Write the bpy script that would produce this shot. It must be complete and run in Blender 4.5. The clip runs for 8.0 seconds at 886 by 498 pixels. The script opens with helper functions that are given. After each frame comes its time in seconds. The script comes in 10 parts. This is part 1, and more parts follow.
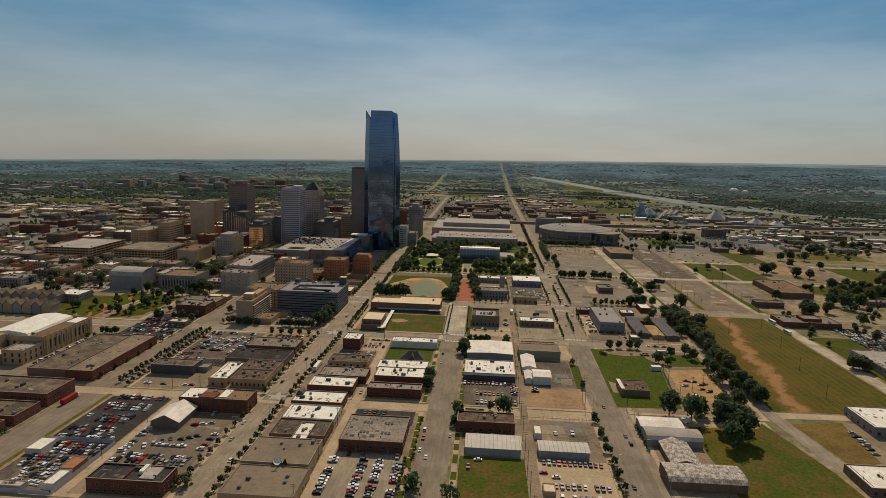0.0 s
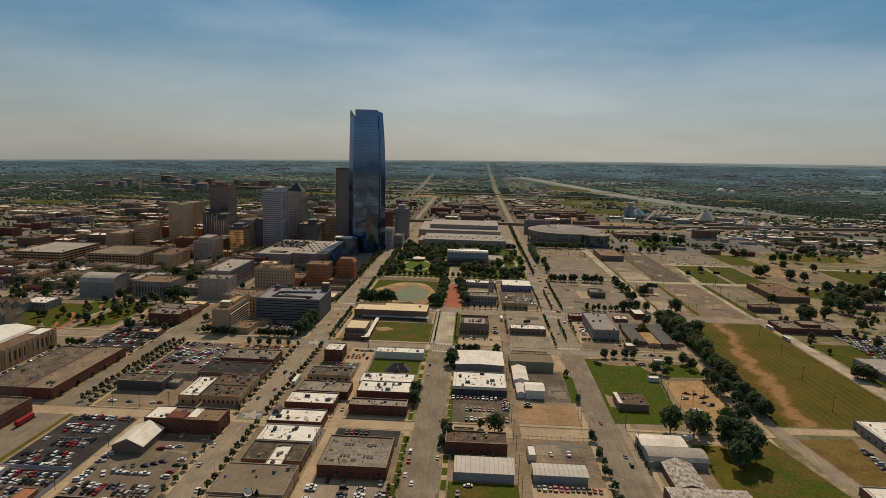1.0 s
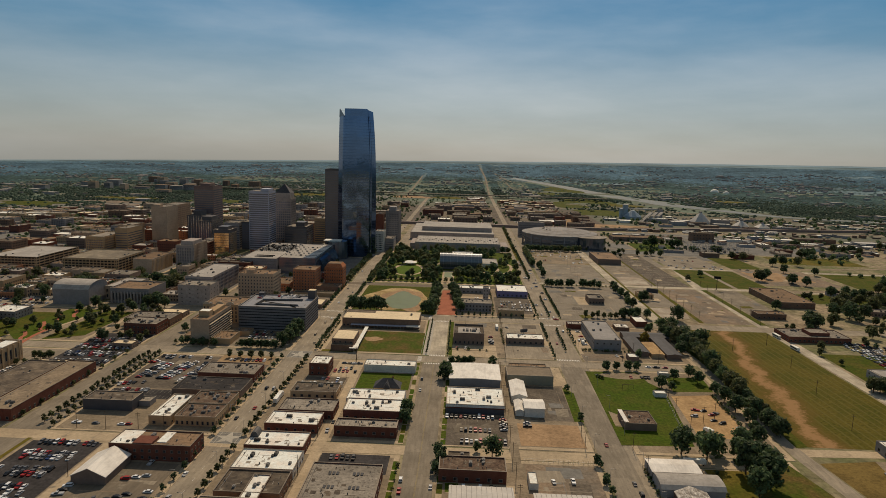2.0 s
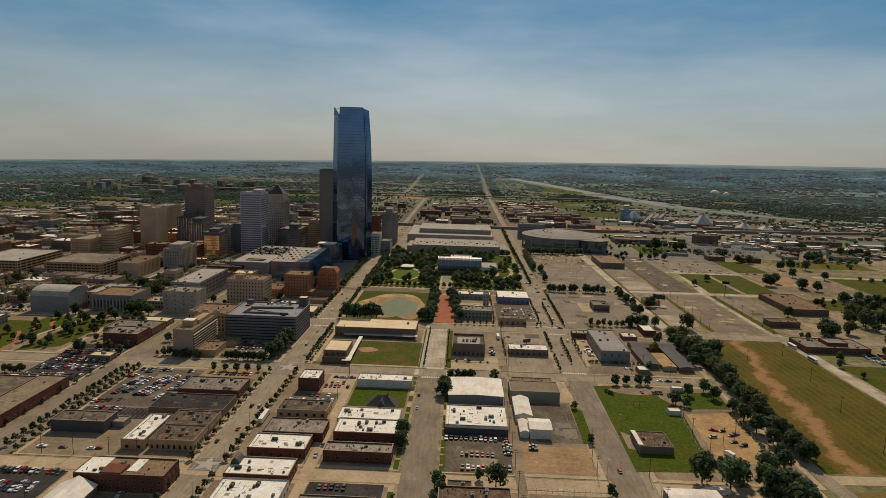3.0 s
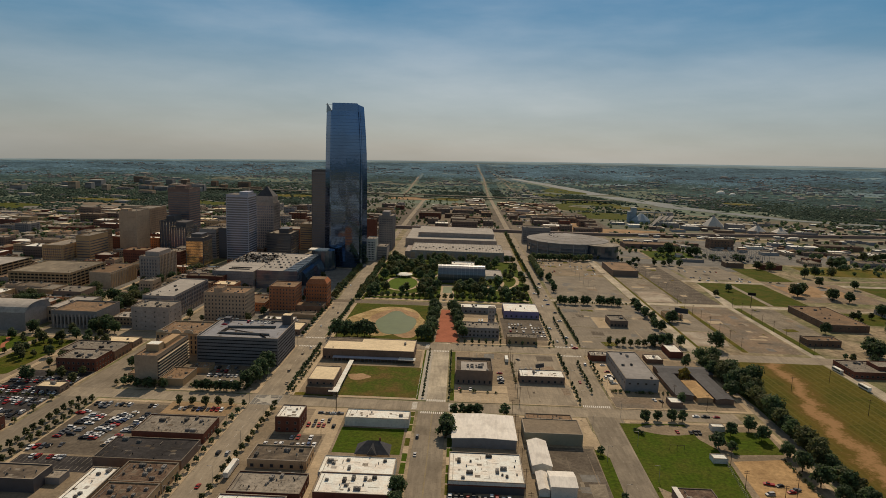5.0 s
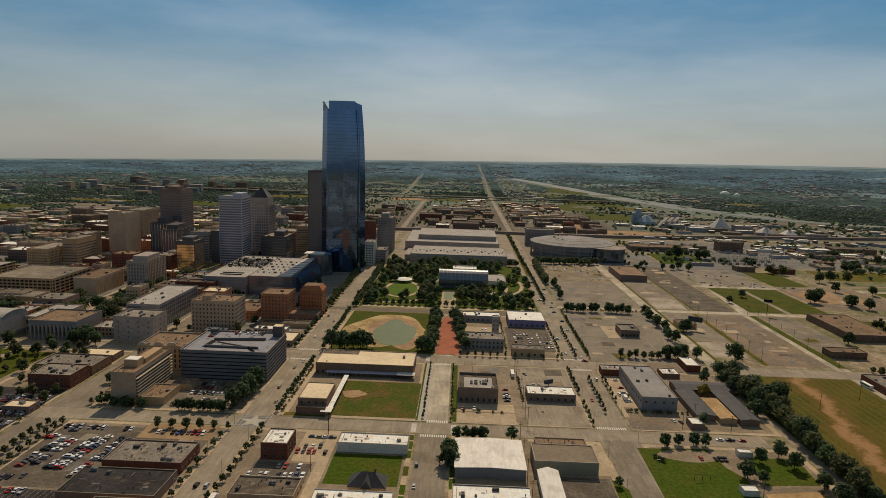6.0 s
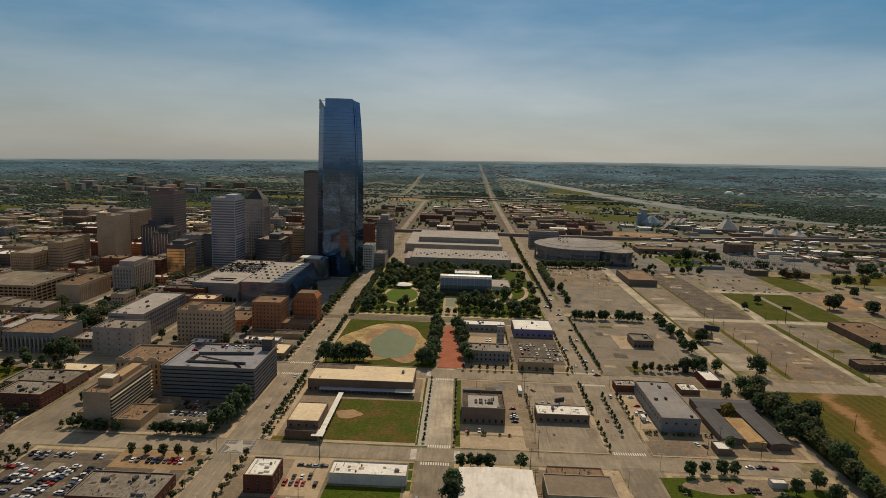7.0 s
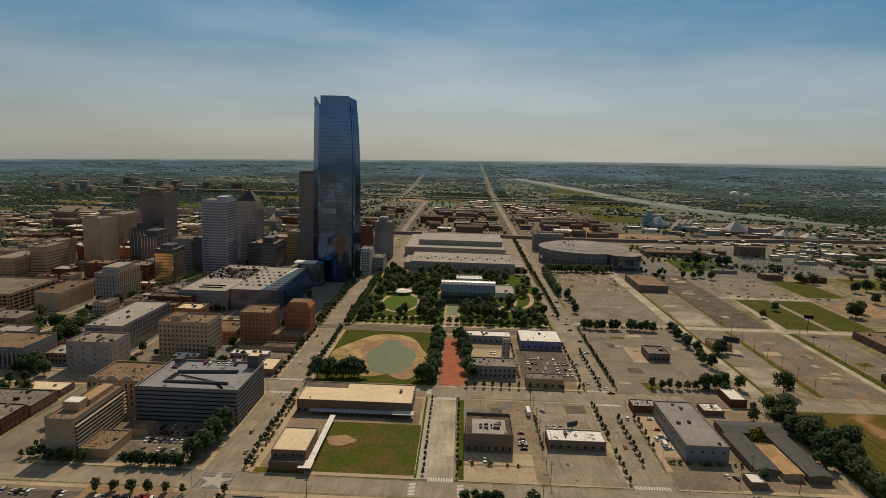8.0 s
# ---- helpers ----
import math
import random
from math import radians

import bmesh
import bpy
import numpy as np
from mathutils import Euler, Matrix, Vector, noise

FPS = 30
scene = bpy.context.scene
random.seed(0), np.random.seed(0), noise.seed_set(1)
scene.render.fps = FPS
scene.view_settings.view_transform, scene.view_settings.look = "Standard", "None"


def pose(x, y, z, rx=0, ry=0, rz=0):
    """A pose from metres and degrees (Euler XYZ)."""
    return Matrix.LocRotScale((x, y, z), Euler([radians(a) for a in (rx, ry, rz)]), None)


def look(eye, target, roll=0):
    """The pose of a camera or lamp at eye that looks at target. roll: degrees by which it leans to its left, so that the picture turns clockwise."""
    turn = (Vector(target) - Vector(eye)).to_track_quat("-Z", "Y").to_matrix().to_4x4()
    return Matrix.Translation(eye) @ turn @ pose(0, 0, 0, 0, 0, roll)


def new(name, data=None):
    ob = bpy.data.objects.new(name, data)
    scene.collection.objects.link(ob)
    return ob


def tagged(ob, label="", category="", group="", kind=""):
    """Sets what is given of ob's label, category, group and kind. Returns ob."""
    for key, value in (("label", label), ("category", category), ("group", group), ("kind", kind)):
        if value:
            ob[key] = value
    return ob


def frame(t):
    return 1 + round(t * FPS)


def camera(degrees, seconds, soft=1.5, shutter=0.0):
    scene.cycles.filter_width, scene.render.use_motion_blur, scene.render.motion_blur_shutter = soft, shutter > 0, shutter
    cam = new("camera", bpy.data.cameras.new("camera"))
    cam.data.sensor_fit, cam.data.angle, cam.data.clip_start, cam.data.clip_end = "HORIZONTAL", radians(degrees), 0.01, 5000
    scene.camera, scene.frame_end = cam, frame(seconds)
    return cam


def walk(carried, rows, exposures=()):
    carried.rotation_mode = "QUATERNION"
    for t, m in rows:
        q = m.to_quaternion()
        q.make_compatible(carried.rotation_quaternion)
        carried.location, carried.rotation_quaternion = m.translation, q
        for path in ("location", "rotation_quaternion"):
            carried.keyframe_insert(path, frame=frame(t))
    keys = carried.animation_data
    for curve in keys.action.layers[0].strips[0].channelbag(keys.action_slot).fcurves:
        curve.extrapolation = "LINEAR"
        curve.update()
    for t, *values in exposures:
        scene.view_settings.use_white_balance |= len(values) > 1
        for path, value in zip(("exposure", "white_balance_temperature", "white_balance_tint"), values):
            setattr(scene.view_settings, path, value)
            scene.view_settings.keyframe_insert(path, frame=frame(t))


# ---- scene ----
cam = camera(69.3, 8.0, soft=0.6)
METRES, EYE, TILT, LEAN, TURN = 257.5, 164.0, 0.0, 0.0, 3.7
ROWS = [
    (0.0, 0.0, 0.0, 0.0, 0.24, -8.86, -1.56),
    (0.5, 0.001, 0.0512, 0.0005, -0.36, -8.85, -1.57),
    (1.0, 0.0008, 0.1045, 0.0006, -0.92, -8.82, -1.58),
    (1.5, 0.0007, 0.162, 0.0004, -1.35, -8.78, -1.61),
    (3.0, 0.0007, 0.3412, -0.0011, -1.85, -8.73, -1.73),
    (3.5, 0.0002, 0.4023, -0.0016, -1.89, -8.73, -1.76),
    (4.0, 0.0006, 0.4666, -0.0023, -1.91, -8.73, -1.76),
    (4.5, 0.001, 0.53, -0.0023, -1.93, -8.75, -1.77),
    (6.0, 0.0029, 0.7242, -0.0021, -1.88, -8.79, -1.78),
    (6.5, 0.003, 0.7881, -0.0026, -1.86, -8.8, -1.76),
    (7.0, 0.0039, 0.8564, -0.0032, -1.83, -8.81, -1.72),
    (7.5, 0.0051, 0.9257, -0.0032, -1.79, -8.83, -1.7),
    (8.0, 0.0071, 0.9999, -0.0042, -1.77, -8.83, -1.67),
]
walk(cam, [(t, pose(0, 0, EYE, TILT, LEAN, TURN) @ pose(METRES * x, METRES * y, METRES * z, 90 + pitch, roll, yaw)) for t, x, y, z, yaw, pitch, roll in ROWS],
     exposures=[(0.0, -0.6, 6500, 10), (8.0, -0.6, 6500, 10)])

# ---- sky and sun ----
SUN_AZ, SUN_EL = radians(5), radians(43)
SUN_WAY = Vector((math.sin(SUN_AZ) * math.cos(SUN_EL), math.cos(SUN_AZ) * math.cos(SUN_EL), math.sin(SUN_EL)))
world = bpy.data.worlds.new("world")
scene.world = world
world.use_nodes = True
wn, wl = world.node_tree.nodes, world.node_tree.links
sky = wn.new("ShaderNodeTexSky")
sky.sky_type, sky.sun_disc = "NISHITA", False
sky.sun_elevation, sky.sun_rotation = SUN_EL, SUN_AZ
sky.altitude, sky.air_density, sky.dust_density, sky.ozone_density = 300, 0.85, 0.4, 2.6
wn["Background"].inputs["Strength"].default_value = 0.152
# thin high cloud veils all over the sky
way = wn.new("ShaderNodeTexCoord")
stretch = wn.new("ShaderNodeMapping")
stretch.inputs["Scale"].default_value, stretch.inputs["Rotation"].default_value = (1.0, 0.8, 4.5), (0.1, 0.25, 0.3)
veil = wn.new("ShaderNodeTexNoise")
veil.inputs["Scale"].default_value, veil.inputs["Detail"].default_value, veil.inputs["Roughness"].default_value = 2.1, 7, 0.55
thin = wn.new("ShaderNodeMapRange")
thin.inputs["From Min"].default_value, thin.inputs["From Max"].default_value = 0.42, 0.72
tone = wn.new("ShaderNodeMapRange")
tone.inputs["To Min"].default_value, tone.inputs["To Max"].default_value = 1.7, 1.08
lift = wn.new("ShaderNodeMapRange")
lift.inputs["To Min"].default_value, lift.inputs["To Max"].default_value = 0.98, 1.2
veils = wn.new("ShaderNodeHueSaturation")
wl.new(way.outputs["Generated"], stretch.inputs["Vector"])
wl.new(stretch.outputs[0], veil.inputs["Vector"])
wl.new(veil.outputs["Fac"], thin.inputs["Value"])
wl.new(thin.outputs[0], tone.inputs["Value"])
wl.new(thin.outputs[0], lift.inputs["Value"])
even = wn.new("ShaderNodeGamma")
even.inputs["Gamma"].default_value = 0.65
wl.new(sky.outputs[0], even.inputs["Color"])
wl.new(even.outputs[0], veils.inputs["Color"])
wl.new(tone.outputs[0], veils.inputs["Saturation"])
wl.new(lift.outputs[0], veils.inputs["Value"])
veils.inputs["Hue"].default_value = 0.487
# dust greys the lowest sky all round
rise = wn.new("ShaderNodeSeparateXYZ")
wl.new(way.outputs["Generated"], rise.inputs[0])
dusty = wn.new("ShaderNodeMapRange")
dusty.interpolation_type = "SMOOTHSTEP"
dusty.inputs["From Min"].default_value, dusty.inputs["From Max"].default_value = -0.02, 0.24
dusty.inputs["To Min"].default_value, dusty.inputs["To Max"].default_value = 0.42, 1.12
wl.new(rise.outputs[2], dusty.inputs["Value"])
dim = wn.new("ShaderNodeMapRange")
dim.inputs["From Min"].default_value, dim.inputs["From Max"].default_value = 0.0, 0.16
dim.inputs["To Min"].default_value, dim.inputs["To Max"].default_value = 0.86, 1.0
wl.new(rise.outputs[2], dim.inputs["Value"])
# unseen upper sky, greyed and brightened to take the blue out of shadows
over = wn.new("ShaderNodeMapRange")
over.interpolation_type = "SMOOTHSTEP"
over.inputs["From Min"].default_value, over.inputs["From Max"].default_value = 0.2, 0.6
over.inputs["To Min"].default_value, over.inputs["To Max"].default_value = 1.0, 0.3
wl.new(rise.outputs[2], over.inputs["Value"])
glare = wn.new("ShaderNodeMapRange")
glare.inputs["From Min"].default_value, glare.inputs["From Max"].default_value = 0.2, 0.7
glare.inputs["To Min"].default_value, glare.inputs["To Max"].default_value = 1.0, 1.12
wl.new(rise.outputs[2], glare.inputs["Value"])
soft_sat = wn.new("ShaderNodeMath")
soft_sat.operation = "MULTIPLY"
wl.new(dusty.outputs[0], soft_sat.inputs[0])
wl.new(over.outputs[0], soft_sat.inputs[1])
soft_val = wn.new("ShaderNodeMath")
soft_val.operation = "MULTIPLY"
wl.new(dim.outputs[0], soft_val.inputs[0])
wl.new(glare.outputs[0], soft_val.inputs[1])
dust = wn.new("ShaderNodeHueSaturation")
wl.new(veils.outputs[0], dust.inputs["Color"])
wl.new(soft_sat.outputs[0], dust.inputs["Saturation"])
wl.new(soft_val.outputs[0], dust.inputs["Value"])
haze = wn.new("ShaderNodeMix")
haze.data_type, haze.blend_type = "RGBA", "MULTIPLY"
haze.inputs["B"].default_value = (0.98, 1.0, 0.975, 1)
low = wn.new("ShaderNodeMapRange")
low.inputs["From Min"].default_value, low.inputs["From Max"].default_value = 0.0, 0.14
low.inputs["To Min"].default_value, low.inputs["To Max"].default_value = 1.0, 0.0
wl.new(rise.outputs[2], low.inputs["Value"])
wl.new(low.outputs[0], haze.inputs["Factor"])
wl.new(dust.outputs[0], haze.inputs["A"])
wl.new(haze.outputs["Result"], wn["Background"].inputs["Color"])
sun = new("sun", bpy.data.lights.new("sun", "SUN"))
sun.data.energy, sun.data.angle, sun.data.color = 4.75, radians(0.55), (1.0, 0.814, 0.594)
sun.matrix_world = look((0, 0, 500), Vector((0, 0, 500)) - SUN_WAY)

# ---- materials ----
def mat(name, color, rough=0.85, vary=0.25, scale=0.4, big=0.03, metal=0.0, bump=0.0, spec=None, each=0.0, other=None, patch=0.0, stretch=None, leafy=0.0, spots=None):
    """A surface with grain at two sizes; each: how far single objects differ; other: a second colour of large stains."""
    color = tuple(min(0.8, c * 1.12) for c in color)
    other = tuple(min(0.8, c * 1.12) for c in other) if other else None
    m = bpy.data.materials.new(name)
    m.use_nodes = True
    nt, n, k = m.node_tree, m.node_tree.nodes, m.node_tree.links
    b = n["Principled BSDF"]
    b.inputs["Roughness"].default_value, b.inputs["Metallic"].default_value = rough, metal
    b.inputs["Specular IOR Level"].default_value = spec if spec is not None else (0.06 if rough >= 0.85 else 0.3)
    geo = n.new("ShaderNodeNewGeometry")

    def grain(s, detail):
        t = n.new("ShaderNodeTexNoise")
        t.inputs["Scale"].default_value, t.inputs["Detail"].default_value = s, detail
        t.inputs["Roughness"].default_value = 0.65
        if stretch and detail == 6:
            mp = n.new("ShaderNodeMapping")
            mp.inputs["Scale"].default_value = stretch
            k.new(geo.outputs["Position"], mp.inputs["Vector"])
            k.new(mp.outputs[0], t.inputs["Vector"])
        else:
            k.new(geo.outputs["Position"], t.inputs["Vector"])
        return t.outputs["Fac"]

    fine, wide = grain(scale, 6), grain(big, 4)
    mix = n.new("ShaderNodeMix")
    mix.data_type = "RGBA"
    mix.inputs["A"].default_value = (*color, 1)
    mix.inputs["B"].default_value = (*(other or tuple(c * (1 - vary) for c in color)), 1)
    ramp = n.new("ShaderNodeMapRange")
    ramp.inputs["From Min"].default_value, ramp.inputs["From Max"].default_value = 0.42, 0.62
    k.new(wide, ramp.inputs["Value"])
    k.new(ramp.outputs[0], mix.inputs["Factor"])
    val = n.new("ShaderNodeMapRange")
    val.inputs["From Min"].default_value, val.inputs["From Max"].default_value = 0.3, 0.7
    val.inputs["To Min"].default_value, val.inputs["To Max"].default_value = 1 - vary, 1 + vary
    k.new(fine, val.inputs["Value"])
    hsv = n.new("ShaderNodeHueSaturation")
    k.new(mix.outputs["Result"], hsv.inputs["Color"])
    if patch:
        cells = n.new("ShaderNodeTexVoronoi")
        cells.distance = "CHEBYCHEV"
        cells.inputs["Scale"].default_value = 0.11
        k.new(geo.outputs["Position"], cells.inputs["Vector"])
        one = n.new("ShaderNodeSeparateColor")
        k.new(cells.outputs["Color"], one.inputs[0])
        pr = n.new("ShaderNodeMapRange")
        pr.inputs["To Min"].default_value, pr.inputs["To Max"].default_value = 1 - patch, 1 + patch
        k.new(one.outputs[0], pr.inputs["Value"])
        pm = n.new("ShaderNodeMath")
        pm.operation = "MULTIPLY"
        k.new(pr.outputs[0], pm.inputs[0])
        k.new(val.outputs[0], pm.inputs[1])
        val = pm
    if spots is None:
        spots = 0.14 if rough >= 0.85 and not leafy else 0.0
    if spots:
        marks = n.new("ShaderNodeMapRange")
        marks.inputs["From Min"].default_value, marks.inputs["From Max"].default_value = 0.54, 0.66
        marks.inputs["To Min"].default_value, marks.inputs["To Max"].default_value = 1.0 + spots * 0.15, 1.0 - spots
        k.new(grain(0.75, 3), marks.inputs["Value"])
        ms = n.new("ShaderNodeMath")
        ms.operation = "MULTIPLY"
        k.new(marks.outputs[0], ms.inputs[0])
        k.new(val.outputs[0], ms.inputs[1])
        val = ms
    if leafy:
        isle = n.new("ShaderNodeMapRange")
        isle.inputs["To Min"].default_value, isle.inputs["To Max"].default_value = (0.85, 1.2) if rough >= 0.9 else (0.6, 1.5)
        k.new(geo.outputs["Random Per Island"], isle.inputs["Value"])
        ml = n.new("ShaderNodeMath")
        ml.operation = "MULTIPLY"
        k.new(isle.outputs[0], ml.inputs[0])
        k.new(val.outputs[0], ml.inputs[1])
        val = ml
    if each:
        info = n.new("ShaderNodeObjectInfo")
        er = n.new("ShaderNodeMapRange")
        er.inputs["To Min"].default_value, er.inputs["To Max"].default_value = 1 - each, 1 + each
        k.new(info.outputs["Random"], er.inputs["Value"])
        mul = n.new("ShaderNodeMath")
        mul.operation = "MULTIPLY"
        k.new(er.outputs[0], mul.inputs[0])
        k.new(val.outputs[0], mul.inputs[1])
        k.new(mul.outputs[0], hsv.inputs["Value"])
    else:
        k.new(val.outputs[0], hsv.inputs["Value"])
    k.new(hsv.outputs[0], b.inputs["Base Color"])
    if leafy:
        thin = n.new("ShaderNodeBsdfTranslucent")
        k.new(hsv.outputs[0], thin.inputs["Color"])
        both = n.new("ShaderNodeMixShader")
        both.inputs[0].default_value = leafy
        k.new(b.outputs[0], both.inputs[1])
        k.new(thin.outputs[0], both.inputs[2])
        k.new(both.outputs[0], n["Material Output"].inputs["Surface"])
    if bump:
        bp = n.new("ShaderNodeBump")
        bp.inputs["Strength"].default_value, bp.inputs["Distance"].default_value = bump, 0.1
        k.new(fine, bp.inputs["Height"])
        k.new(bp.outputs[0], b.inputs["Normal"])
    return m


def glass(name, color, rough=0.08, ior=1.7, tile=(1.5, 4.0), line=0.35, wave=0.02, metal=0.0):
    """Reflecting curtain-wall glass with thin mullions every tile metres across and up."""
    m = mat(name, color, rough, 0.12, 0.8, 0.05, metal)
    nt, n, k = m.node_tree, m.node_tree.nodes, m.node_tree.links
    b = n["Principled BSDF"]
    b.inputs["IOR"].default_value, b.inputs["Specular IOR Level"].default_value = ior, 0.5
    geo = n.new("ShaderNodeNewGeometry")
    no = n.new("ShaderNodeTexNoise")
    no.inputs["Scale"].default_value, no.inputs["Detail"].default_value = 0.22, 2
    k.new(geo.outputs["Position"], no.inputs["Vector"])
    bp = n.new("ShaderNodeBump")
    bp.inputs["Strength"].default_value, bp.inputs["Distance"].default_value = wave, 1.0
    k.new(no.outputs["Fac"], bp.inputs["Height"])
    k.new(bp.outputs[0], b.inputs["Normal"])
    sep = n.new("ShaderNodeSeparateXYZ")
    k.new(geo.outputs["Position"], sep.inputs[0])
    add = n.new("ShaderNodeMath")
    add.operation = "ADD"
    k.new(sep.outputs[0], add.inputs[0])
    k.new(sep.outputs[1], add.inputs[1])
    gaps = []
    for source, size, wide in ((add.outputs[0], tile[0], 0.12), (sep.outputs[2], tile[1], line)):
        d = n.new("ShaderNodeMath")
        d.operation = "PINGPONG"
        d.inputs[1].default_value = size / 2
        k.new(source, d.inputs[0])
        lt = n.new("ShaderNodeMath")
        lt.operation = "LESS_THAN"
        lt.inputs[1].default_value = wide / 2
        k.new(d.outputs[0], lt.inputs[0])
        gaps.append(lt.outputs[0])
    mx = n.new("ShaderNodeMath")
    mx.operation = "MAXIMUM"
    k.new(gaps[0], mx.inputs[0])
    k.new(gaps[1], mx.inputs[1])
    rr = n.new("ShaderNodeMapRange")
    rr.inputs["To Min"].default_value, rr.inputs["To Max"].default_value = rough, 0.2
    k.new(mx.outputs[0], rr.inputs["Value"])
    k.new(rr.outputs[0], b.inputs["Roughness"])
    return m


